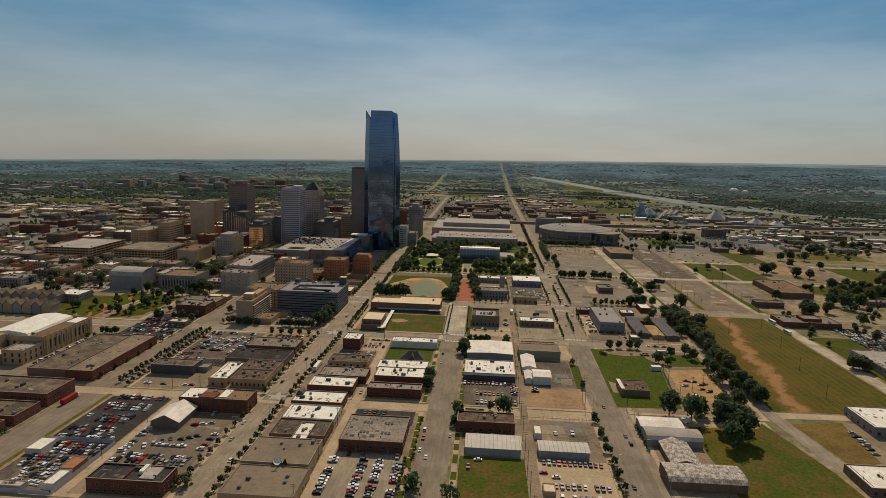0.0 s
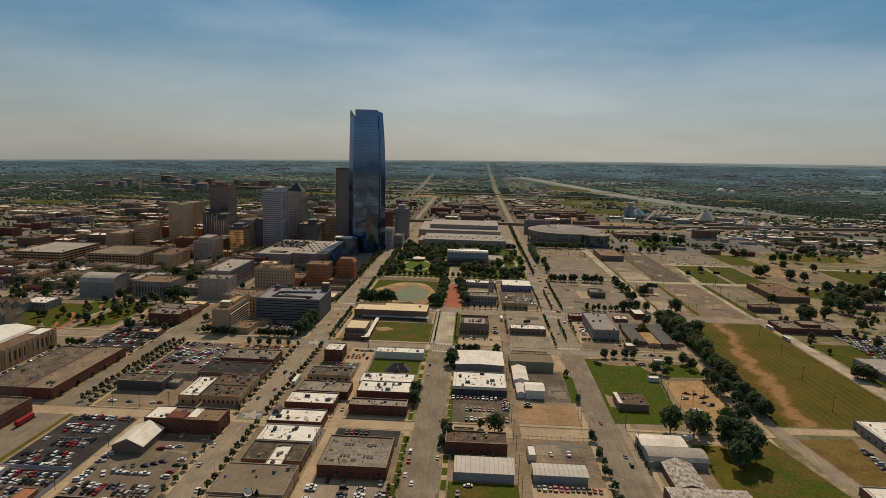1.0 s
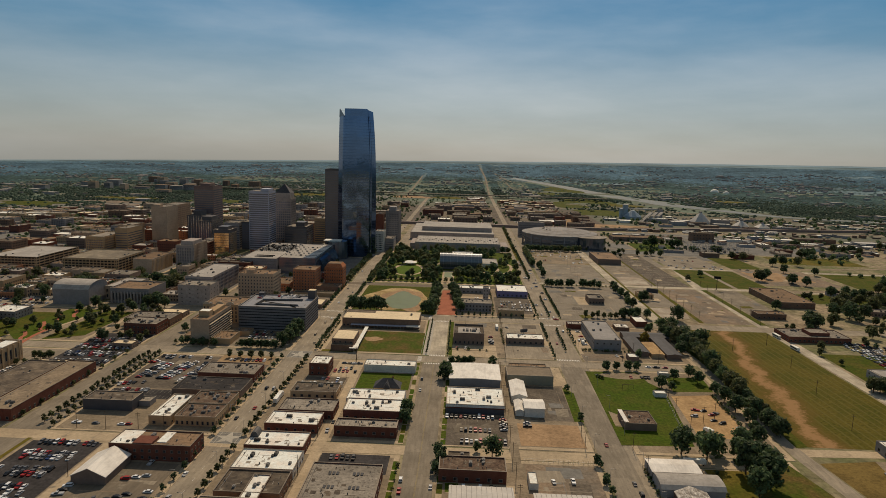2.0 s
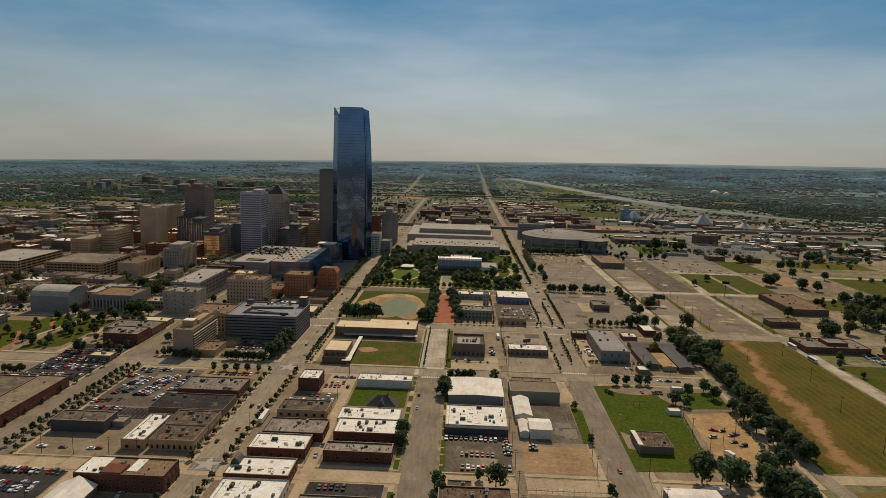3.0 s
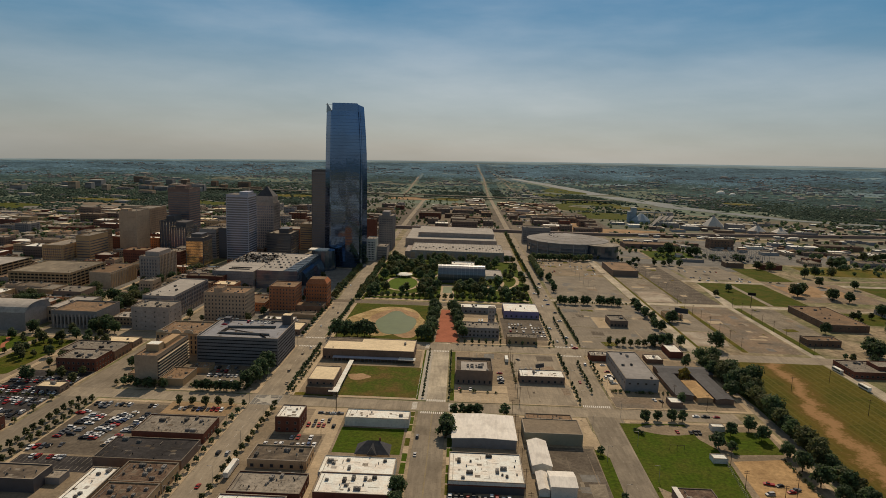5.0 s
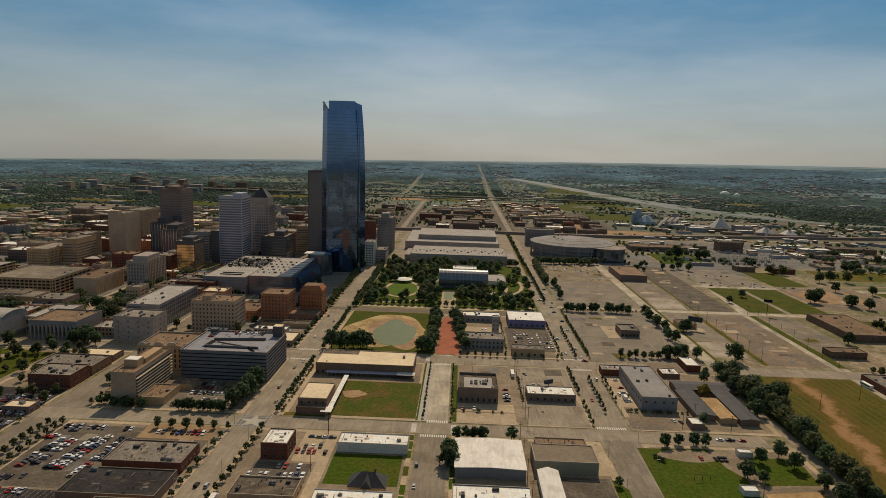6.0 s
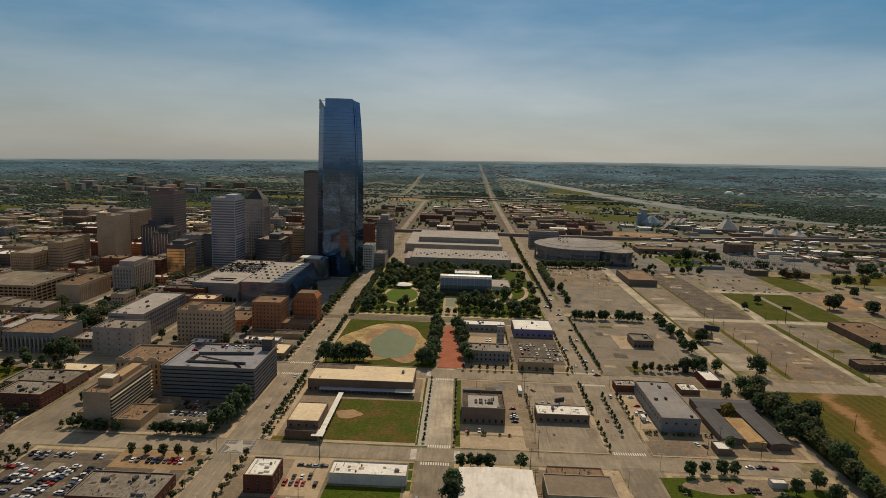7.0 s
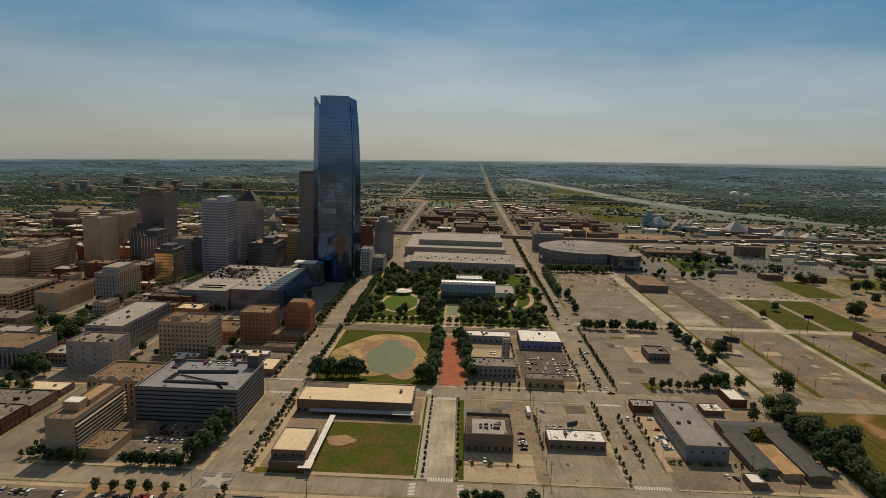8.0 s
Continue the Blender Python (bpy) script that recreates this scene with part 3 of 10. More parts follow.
def bands(parent, faces, x0, x1, y0, y1, floors, z0, storey, h, material, name="window_band", inset=1.0, proud=0.06):
    """One ribbon of glass or shade for each floor and face."""
    for k in range(floors):
        z = z0 + k * storey
        hp = Heap()
        for c in faces:
            if c == "f":
                hp.box(x0 + inset, x1 - inset, y0 - proud, y0 + 0.1, z, z + h)
            elif c == "r":
                hp.box(x1 - 0.1, x1 + proud, y0 + inset, y1 - inset, z, z + h)
            elif c == "l":
                hp.box(x0 - proud, x0 + 0.1, y0 + inset, y1 - inset, z, z + h)
        hp.done(name, [material], parent)


def building(name, label, cat, x0, x1, y0, y1, h, wall, roof, parapet=0.7, units=3, win=None, sides="", doors=0, big_unit=None, group="", cap=True):
    """A flat-roofed building: walls with parapet, coping, deck, rooftop units, windows.
    win: floors, window pitch, width, height, first sill height."""
    cx, cy = (x0 + x1) / 2, y0
    a, b, d = x0 - cx, x1 - cx, y1 - y0
    p = thing(name, label, cat, (cx, cy, 0), group=group)
    v, f = shell(a, b, 0, d, h, parapet, 0.35)
    body = link("wall", v, f, M[wall], p)
    box_part("roof", p, a + 0.3, b - 0.3, 0.3, d - 0.3, h - parapet - 0.25, h - parapet, M[roof])
    if cap:
        hp = Heap()
        for q in ((a - 0.06, b + 0.06, -0.06, 0.42), (a - 0.06, b + 0.06, d - 0.42, d + 0.06), (a - 0.06, a + 0.42, 0.42, d - 0.42), (b - 0.42, b + 0.06, 0.42, d - 0.42)):
            hp.box(*q, h, h + 0.12)
        hp.done("coping", [M["cap"]], body)
    r = random.Random(int(x0 * 13 + y0 * 7))
    for i in range(units):
        me = r.choice(UNITS)
        share("rooftop_unit", me, p, (r.uniform(a + 3, b - 3), r.uniform(3, max(3.5, d - 3)), h - parapet), r.choice((0, math.pi / 2)))
    if win:
        floors, pitch, w, wh, z = win
        storey = (h - parapet - z) / max(1, floors)
        for c in "f" + sides:
            n = max(1, int(((b - a) if c in "fb" else d) / pitch))
            facade(p, c, a, b, 0, d, floors, z + wh / 2, storey, n, w, wh)
    if (b - a) > 12 and y0 < 700 and roof not in ("roof_tan", "roof_taupe", "roof_slab"):
        hp = Heap()
        for i in range(3 if roof == "roof_white" else 9):
            vx, vy, vr = r.uniform(a + 1.5, b - 1.5), r.uniform(1.5, d - 1.5), r.uniform(0.12, 0.3)
            hp.tube(vx, vy, h - parapet, h - parapet + r.uniform(0.5, 1.1), vr, vr, 6)
        hp.box(a + 2, a + 2.2, 2, d - 2, h - parapet, h - parapet + 0.2)
        for i in range(int(8 + (b - a) * d / 90)):
            sx, sy = r.uniform(a + 1.5, b - 4), r.uniform(1.5, max(2, d - 5))
            sw, sd = r.choice(((0.35, r.uniform(2, 5)), (r.uniform(2, 6), 0.35), (r.uniform(1.2, 3.0), r.uniform(1.2, 3.0))))
            sz = h - parapet + 0.006 + 0.002 * i
            hp.add([(sx, sy, sz), (min(b - 0.6, sx + sw), sy, sz), (min(b - 0.6, sx + sw), min(d - 0.6, sy + sd), sz), (sx, min(d - 0.6, sy + sd), sz)], [(0, 1, 2, 3)], r.choice((1, 1, 2) if roof != "roof_white" else (2, 2, 2, 3)))
        tagged(hp.done("pipework", [M["unit"], M["roof_tar"], M["roof_gray"], M["roof_pale"]], p), kind="stuff")
    for i in range(doors):
        s = a + (b - a) * (i + 0.5) / doors + 0.8
        box_part("door", p, s - 0.6, s + 0.6, -0.08, 0.1, 0.1, 2.3, M["brown_wall"])
    if big_unit:
        u0, u1, w0, w1, uh = big_unit
        v, f = shell(u0 - cx, u1 - cx, w0 - cy, w1 - cy, h + uh, 0.4, 0.3)
        v = [(q[0], q[1], max(q[2], h - parapet - 0.1)) for q in v]
        upper = link("penthouse", v, f, M[wall], p)
        box_part("penthouse_roof", upper, u0 - cx + 0.2, u1 - cx - 0.2, w0 - cy + 0.2, w1 - cy - 0.2, h + uh - 0.6, h + uh - 0.4, M[roof])
    return p


def prism_flat(pts, y0, y1):
    """An outline in the x-z plane given thickness along y."""
    n = len(pts)
    return [(x, y, z) for y in (y0, y1) for x, z in pts], [tuple(range(n)), tuple(range(2 * n - 1, n - 1, -1))] + [(i, n + i, n + (i + 1) % n, (i + 1) % n) for i in range(n)]


def poly(name, pts, z, material, label="", cat="", kind="structure", thick=0.0, edge=None):
    """A flat patch of ground; with thick it is a slab with an upright edge."""
    n = len(pts)
    v = [(x, y, z) for x, y in pts]
    f = [tuple(range(n))]
    if thick:
        v += [(x, y, z - thick) for x, y in pts]
        f += [(i, i + n, (i + 1) % n + n, (i + 1) % n) for i in range(n)]
    ob = link(name, v, f, None, mats=[material, edge or material], slots=[0] + [1] * (len(f) - 1))
    return tagged(ob, label, cat, kind=kind)


def rect(name, x0, x1, y0, y1, z, material, label="", cat="", thick=0.0, edge=None):
    return poly(name, [(x0, y0), (x1, y0), (x1, y1), (x0, y1)], z, material, label, cat, thick=thick, edge=edge)


def ellipse(cx, cy, rx, ry, n=28, wobble=0.0, seed=1):
    r = random.Random(seed)
    ph = [r.uniform(0, 6.28) for _ in range(4)]
    out = []
    for i in range(n):
        a = math.tau * i / n
        k = 1 + wobble * sum(math.sin((j + 2) * a + ph[j]) for j in range(4)) / 2
        out.append((cx + rx * k * math.cos(a), cy + ry * k * math.sin(a)))
    return out

# ---- ground, roads and plots ----
HUB = Vector((-15.0, 130.0))


def land(x, y):
    """Height of the land: level round the town, rising gently towards the far horizon."""
    dx, dy = x - HUB.x, y - HUB.y
    r = math.hypot(dx, dy)
    s = min(1.0, max(0.0, (r - 2600) / 2050))
    top = min(142.0, max(18.0, 90 + 0.0205 * dx * 4650 / max(r, 1)))
    return top * s ** 1.35


def make_ground():
    radii = [120, 300, 600, 1000, 1500, 2000, 2600, 2800, 3000, 3200, 3400, 3600, 3800, 4000, 4200, 4400, 4550, 4650]
    n = 96
    v, f = [(HUB.x, HUB.y, 0)], []
    for r in radii:
        for i in range(n):
            a = math.tau * i / n
            x, y = HUB.x + r * math.sin(a), HUB.y + r * math.cos(a)
            v.append((x, y, land(x, y)))
    f += [(0, 1 + (i + 1) % n, 1 + i) for i in range(n)]
    s = [0] * n
    for k in range(len(radii) - 1):
        o = 1 + k * n
        for i in range(n):
            f.append((o + i, o + (i + 1) % n, o + n + (i + 1) % n, o + n + i))
            town = n // 4 < i < 3 * n // 4 and radii[k] < 3200
            # outer rings take the haze-tinted ground colours
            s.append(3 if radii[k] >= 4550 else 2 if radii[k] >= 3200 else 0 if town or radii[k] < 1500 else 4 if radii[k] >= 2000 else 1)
    ob = link("ground", v, f, None, mats=[M["ground"], M["far"], M["hazy_plain"], M["haze_rim"], M["far_green"]], slots=s)
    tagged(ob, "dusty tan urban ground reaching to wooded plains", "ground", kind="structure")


make_ground()

SLAB_LOW = 0.08
# streets along the line of flight
rect("road", -262, -238, -1500, 392, 0.03, M["road_mid"], "worn tan concrete avenue", "road")
rect("verge", -241, -238.4, 262, 384, 0.06, M["grass_dry"], "dry grass strip beside a parking lot", "lawn")
rect("road", -262, -238, 392, 1500, 0.03, M["road_mid"], "pale concrete avenue with a planted median", "road")
rect("road", -143, -118, -1500, 690, 0.03, M["road_concrete"], "wide pale downtown street lined with young trees", "road")
rect("road", -140, -124, 690, 1100, 0.03, M["road_concrete"], "wide pale downtown street lined with trees", "road")
rect("road", -138, -127.5, 1100, 2300, 0.03, M["road_concrete"], "pale downtown street lined with trees", "road")
rect("road", -32, -14.5, -1500, 537, 0.052, M["road_mid"], "brown worn asphalt street", "road")
rect("road", -28, -15, 553, 684, 0.03, M["road_pale"], "pale concrete street with brick crossings", "road")
rect("sidewalk", -33.5, -28, 555, 662, 0.16, M["kerb"], "pale grey sidewalk with a tree row", "sidewalk", thick=0.3, edge=M["kerb"])
rect("road", 75, 91.5, -1500, 540, 0.052, M["road_mid"], "wide worn asphalt boulevard", "road")
rect("sidewalk", 91.5, 96.5, 262, 537, SLAB_LOW, M["road_concrete"], "pale worn sidewalk beside the boulevard", "sidewalk")
rect("road", 75, 95, 540, 664, 0.03, M["road_concrete"], "wide pale boulevard with a planted median", "road")
rect("road", 75, 95, 664, 1030, 0.03, M["road_concrete"], "wide pale boulevard with a planted median", "road")
rect("road", 85.5, 96.5, 1030, 2540, 0.03, M["road_concrete"], "pale carriageway of a boulevard", "road")
rect("road", 72, 79, 1030, 1470, 0.03, M["road_concrete"], "pale side carriageway of a boulevard", "road")
rect("median", 79.2, 85.3, 1030, 1470, 0.12, M["grass_dry"], "planted median of a boulevard", "median", thick=0.2, edge=M["kerb"])
poly("road", [(292, 120), (303, 120), (301, 857), (343, 1240), (331, 1250), (290, 857)], 0.03, M["road_pale"], "straight worn street beside vacant lots", "road")
# cross streets
for road_y0, road_y1, road_x0, road_x1, road_m in ((248, 261, -560, 95, "concrete"), (383, 394, -560, 180, "concrete"), (538, 553, -560, 172, "road_concrete"), (664, 682, -560, 420, "road_concrete"),
                                                 (816, 829, -560, 75, "asphalt"), (857, 868, 95, 700, "road_pale"), (1000, 1012, 290, 800, "road_pale"), (960, 972, -700, -143, "asphalt")):
    rect("road", road_x0, road_x1, road_y0, road_y1, 0.045, M[road_m], "cross street of pale worn paving", "road")

rect("paving", -117, 72, 1103, 1470, 0.022, M["road_concrete"], "pale paving round the convention halls", "paving")
rect("paving", 98, 285, 1136, 1462, 0.024, M["lot_gray"], "worn paving round the arena", "paving")
rect("paving", -236, 330, 1490, 1960, 0.02, M["asphalt_mid"], "worn paving of an old warehouse quarter", "paving")
rect("paving", -1150, -265, 1060, 2300, 0.02, M["asphalt_gray"], "worn paving among inner town blocks", "paving")
rect("paving", -900, -505, 400, 1060, 0.02, M["asphalt_gray"], "worn paving among inner town blocks", "paving")
K = dict(thick=0.3, edge=M["kerb"])
SLAB = 0.15


def block(x0, x1, y0, y1, m="pavement"):
    hp, q = Heap(), 3.2
    for a0, a1, b0, b1 in ((x0 + 0.2, x1 - 0.2, y0 + 0.2, y0 + q), (x0 + 0.2, x1 - 0.2, y1 - q, y1 - 0.2), (x0 + 0.2, x0 + q, y0 + q, y1 - q), (x1 - q, x1 - 0.2, y0 + q, y1 - q)):
        hp.add([(a0, b0, SLAB + 0.012), (a1, b0, SLAB + 0.012), (a1, b1, SLAB + 0.012), (a0, b1, SLAB + 0.012)], [(0, 1, 2, 3)])
    tagged(hp.done("sidewalk", [M["concrete"]]), "pale concrete sidewalk round a city block", "sidewalk", kind="structure")
    return rect("pavement", x0, x1, y0, y1, SLAB, M[m], "dusty raised city block with pale kerb", "pavement", **K)


for bx0, bx1 in ((-236.5, -140), (-117.5, -33.5), (-13, 73.5)):
    for by0, by1 in ((263, 382), (395.5, 536.5), (554.5, 662.5), (683.5, 814.5)):
        block(-126 if bx0 == -117.5 and by1 < 540 else bx0, bx1, by0, by1, "asphalt_gray" if by0 > 683 and bx0 < -200 else "pavement")
for by0, by1 in ((263, 382), (395.5, 536.5), (554.5, 662.5), (683.5, 814.5), (830.5, 958)):
    for bx0, bx1 in ((-370, -264), (-500, -382)):
        block(bx0, bx1, by0, by1, "asphalt_gray" if by0 > 683 else "pavement")
block(-236.5, -144.5, 830.5, 1010, "asphalt_gray")
block(96.5, 172, 262, 382)
block(96.5, 184, 395.5, 536.5)
block(96.5, 186, 554.5, 662.5)
block(-116.5, 73.5, 830.5, 1102)

P = SLAB + 0.03
# plots between the streets
rect("parking_lot", -236, -197, 319, 381, P, M["asphalt_dark"], "dark sealed parking lot full of cars", "parking lot")
rect("parking_lot", -236, -197, 264, 317, P, M["asphalt_mid"], "worn asphalt lot behind a blue fence", "parking lot")
rect("parking_lot", -190, -146, 290, 362, P, M["asphalt"], "patchy asphalt lot with scattered cars", "parking lot")
rect("lane", -196, -191, 263, 382, P, M["concrete"], "pale concrete lane between parking lots", "lane")
rect("parking_lot", -238 + 3, -147, 462, 530, P, M["asphalt_mid"], "large half-full asphalt parking lot", "parking lot")
rect("parking_lot", -234, -190, 444, 460, P, M["asphalt_dark"], "dark striped parking lot", "parking lot")
rect("lot", -188, -147, 517, 536, P + 0.015, M["gravel"], "tan gravel strip with parked cars", "lot")
rect("lot", -234, -188, 397, 421, P, M["pavement"], "dusty concrete forecourt", "forecourt")
rect("alley", -82.5, -76.5, 263, 536, P + 0.02, M["concrete"], "narrow pale concrete alley", "alley")
rect("alley", 26.5, 31.5, 263, 536, P, M["pavement"], "narrow dusty alley with utility poles", "alley")
rect("alley", 28.5, 33.5, 555, 662, P, M["pavement"], "narrow dusty alley", "alley")
rect("parking_lot", -76, -39, 360, 381, P + 0.005, M["asphalt_dark"], "dark sealed parking lot", "parking lot")
rect("parking_lot", -76, -38, 266, 322, P, M["road_concrete"], "pale concrete parking lot", "parking lot")
rect("lawn_strip", -8.5, -2, 346.5, 355, P + 0.02, M["grass_lush"], "small green lawn", "lawn")
rect("lawn", -9, 26, 263, 326, P, M["field"], "patchy green vacant lot", "lawn")
rect("parking_lot", -8, 26, 346, 355, P, M["concrete"], "pale concrete yard", "yard")
rect("parking_lot", 32.5, 70, 264, 327, P, M["concrete"], "pale worn parking lot", "parking lot")
rect("lot", 33, 70, 342, 378, P, M["lot_brown"], "bare grey-brown lot", "lot")
rect("parking_lot", -11, 26, 397, 439, P, M["asphalt_mid"], "asphalt lot with rows of cars", "parking lot")
rect("lot", 33, 70, 400, 430, P, M["dirt"], "bare brown dirt lot", "lot")
rect("parking_lot", 42, 69, 436, 494, P, M["asphalt_mid"], "grey empty asphalt lot", "parking lot")
poly("lawn_strip", [(69, 436), (75, 436), (76.5, 484), (70, 494)], P, M["grass_lush"], "curved green verge", "lawn")
rect("lawn", -75, -38, 477, 509, P, M["grass_lush"], "square green lawn behind a white shed", "lawn")
rect("lot", -96, -76.5, 498, 535, P, M["concrete"], "pale concrete parking court", "parking lot")
rect("parking_lot", -114, -84, 474, 496, P, M["asphalt_mid"], "asphalt lot with a row of cars", "parking lot")
# school grounds
rect("sports_field", -89, -35, 558, 618, P, M["field"], "worn green school playing field", "field")
rect("lawn_strip", -34.9, -33.6, 556, 662, P + 0.02, M["grass_lush"], "green verge beside a footpath", "lawn")
rect("lawn_strip", -116, -90, 551 + 4, 560, P, M["grass_dry"], "dry grass corner", "lawn")
poly("playground", ellipse(-79, 594, 7.5, 7, 26, 0.14, 4), P + 0.03, M["dirt"], "rounded brown mulch play area", "playground")
# plots right of the dead-end street
rect("parking_lot", -12, 27, 556, 571, P, M["concrete"], "pale striped concrete parking lot", "parking lot")
rect("parking_lot", -12, 27, 573, 586, P, M["concrete"], "pale concrete forecourt", "parking lot")
rect("lot", -12, 28, 618, 661, P, M["pavement"], "grey broken asphalt lot", "lot")
rect("parking_lot", 34, 72, 556, 593, P, M["road_concrete"], "worn empty asphalt lot", "parking lot")
rect("parking_lot", 34, 72, 610, 661, P, M["road_concrete"], "worn asphalt lot", "parking lot")
rect("lawn_strip", -12.5, -9.8, 556, 660, P + 0.02, M["grass_lush"], "green squares beside the street", "lawn")
rect("lot", 126, 142, 752, 792, 0.075, M["concrete"], "pale concrete apron", "apron")
rect("parking_lot", 97, 110, 590, 660, P, M["concrete"], "tan concrete yard", "yard")
# pond park
rect("lawn", -116, -30, 684, 814, P, M["grass"], "green park around a pond", "lawn")
poly("pond_bank", ellipse(-75.5, 750, 35, 54, 60, 0.10, 3), P + 0.04, M["sand"], "pale eroded soil bank of the pond", "bank")
poly("pond_bank", ellipse(-69, 747, 24, 46, 60, 0.22, 5), P + 0.06, M["dirt"], "darker wet soil at the water", "bank")
poly("water", ellipse(-67.5, 742, 18.5, 40, 60, 0.09, 9), P + 0.08, M["water"], "still greenish pond", "water")
poly("plaza", [(-28, 686), (-6.5, 686), (-17.5, 800), (-26, 800)], P, M["red_paving"], "long red brick plaza", "plaza")
rect("lot", -8, 29, 725, 772, P, M["concrete"], "pale parking court", "parking lot")
rect("parking_lot", 33, 72, 702, 775, P, M["asphalt_mid"], "asphalt lot behind a purple building", "parking lot")
# botanical garden
rect("lawn", -115, 73, 832, 1100, P, M["grass_lush"], "planted ground of a botanical garden", "lawn")
poly("path", ellipse(-78, 926, 22, 44, 40), P + 0.03, M["concrete"], "pale ring path", "path")
poly("lawn", ellipse(-78, 924, 18, 38, 40), P + 0.06, M["grass_bright"], "bright green oval lawn", "lawn")
rect("path", -112, 70, 834, 842, P + 0.03, M["concrete"], "pale garden path", "path")
rect("path", -30, -14, 842, 925, P + 0.03, M["concrete"], "pale paved garden court", "path")
rect("path", 24, 32, 870, 930, P + 0.03, M["concrete"], "pale garden path", "path")
# right of the boulevard
rect("lawn", 128.5, 171, 290, 381, P, M["grass_dry"], "rough grass behind old sheds", "lawn")
poly("lawn", [(91, 406), (133, 408), (141, 478), (141, 500), (135, 512), (133, 533), (93, 531)], P + 0.01, M["grass_lush"], "bright green lawn with a fence", "lawn")
poly("parking_pad", ellipse(120, 524, 17, 7.5, 30, 0.04, 8), P + 0.03, M["pavement"], "grey gravel pad on a lawn", "lot")
poly("parking_pad", [(93.5, 432), (99, 431), (99, 450), (94, 455)], P + 0.03, M["pavement"], "worn gravel pad beside a shed", "lot")
poly("lot", [(140, 419), (170, 421), (175, 491), (144, 486)], P, M["dirt_tan"], "tan gravel lot", "lot")
poly("lawn", [(148, 494), (177, 497), (179, 526), (152, 524)], P, M["grass_lush"], "green yard with trees", "lawn")
poly("lot", [(97, 556), (127, 556), (127, 574), (97, 574)], P, M["lot_brown"], "bare brown lot", "lot")
poly("lane", [(172, 262), (176, 262), (176, 400), (171, 400)], 0.05, M["gravel"], "dusty track", "lane")
poly("road", [(198, 290), (207, 290), (195, 395), (192.5, 420), (192.5, 566), (190, 600), (186, 600), (186, 566), (185.5, 470), (185, 401)], 0.06, M["road_concrete"], "pale concrete road beside a tree belt", "road")
poly("road", [(186, 401), (300, 407), (300, 413), (186, 411)], 0.055, M["concrete"], "pale concrete cross lane", "road")
poly("lawn", [(138, 255), (196, 255), (190, 330), (177, 392), (172, 384), (150, 376), (138, 330)], P + 0.01, M["field"], "rough green and brown slope", "lawn")
poly("lot", [(196, 394), (229, 399), (222, 345), (203, 340)], 0.05, M["dry_soil"], "dry grass triangle between lanes", "lot")
poly("lot", [(229, 399), (262, 401), (258, 300), (214, 300), (222, 345)], 0.045, M["pavement"], "dusty concrete yard", "yard")
poly("verge", [(192.5, 412), (200, 414), (199, 600), (192.5, 600)], 0.075, M["grass"], "rough green verge under a tree belt", "lawn")
rect("meadow", 190, 289, 414, 663, 0.05, M["meadow"], "mown striped field with bare earth", "field")


rect("parking_lot", 97, 187, 684, 852, 0.06, M["lot_gray"], "large empty asphalt parking lot", "parking lot")
rect("parking_lot", 99, 187, 872, 1010, 0.06, M["lot_gray"], "large worn parking lot with tree islands", "parking lot")
rect("lot", 97, 200, 1012, 1135, 0.06, M["pavement"], "pale dusty parking lot", "parking lot")
rect("lane", 189, 200, 684, 1300, 0.07, M["road_pale"], "pale concrete lane", "lane")
rect("lot", 203, 243, 870, 1075, 0.06, M["lot_tan"], "patchy tan vacant lot", "lot")
rect("parking_lot", 246, 288, 870, 1136, 0.065, M["asphalt_mid"], "grid of empty dark parking bays", "parking lot")
rect("parking_lot", 246, 300, 1016, 1135, 0.06, M["lot_gray"], "worn empty parking lot", "parking lot")
poly("lot", [(205, 872), (238, 872), (240, 918), (230, 930), (206, 926)], 0.075, M["pad"], "pale bare patch on a vacant lot", "lot")
rect("lawn_strip", 243, 246, 870, 1075, 0.07, M["grass_dry"], "dry grass verge", "lawn")
rect("lawn_strip", 200, 203, 684, 1075, 0.075, M["grass_dry"], "dry grass verge", "lawn")
poly("lot", [(203, 705), (232, 707), (240, 752), (203, 750)], 0.075, M["pad"], "pale concrete pad on a vacant lot", "lot")
rect("lot", 203, 236, 753, 855, 0.06, M["lot_gray"], "worn asphalt lot beside a shop", "lot")
poly("lot", [(242, 690), (288, 690), (288, 855), (242, 855)], 0.06, M["lot_brown"], "worn asphalt lot", "lot")
rect("lawn_strip", 236, 241, 690, 855, 0.08, M["grass_dry"], "dry grass verge", "lawn")
rect("meadow", 305, 343, 872, 998, 0.06, M["grass"], "green vacant lot", "field")
rect("meadow", 349, 392, 872, 998, 0.06, M["grass"], "green vacant lot", "field")
rect("path", 343, 349, 872, 998, 0.07, M["road_concrete"], "pale path between vacant lots", "path")
rect("lot", 305, 340, 735, 855, 0.06, M["lot_tan"], "worn asphalt lot", "lot")
rect("lawn_strip", 296, 303, 690, 855, 0.08, M["grass"], "green verge", "lawn")
rect("meadow", 400, 448, 1022, 1122, 0.06, M["grass"], "green vacant field", "field")
rect("meadow", 505, 640, 1080, 1152, 0.06, M["grass_dry"], "green vacant field", "field")
rect("parking_lot", 305, 385, 1020, 1130, 0.06, M["lot_gray"], "worn lot with parked cars", "lot")
rect("meadow", 305, 470, 440, 600, 0.05, M["grass"], "green vacant lot", "field")
rect("meadow", 400, 520, 800, 850, 0.05, M["grass"], "green yard behind houses", "field")
rect("meadow", 515, 660, 885, 1000, 0.05, M["grass"], "wide green field", "field")
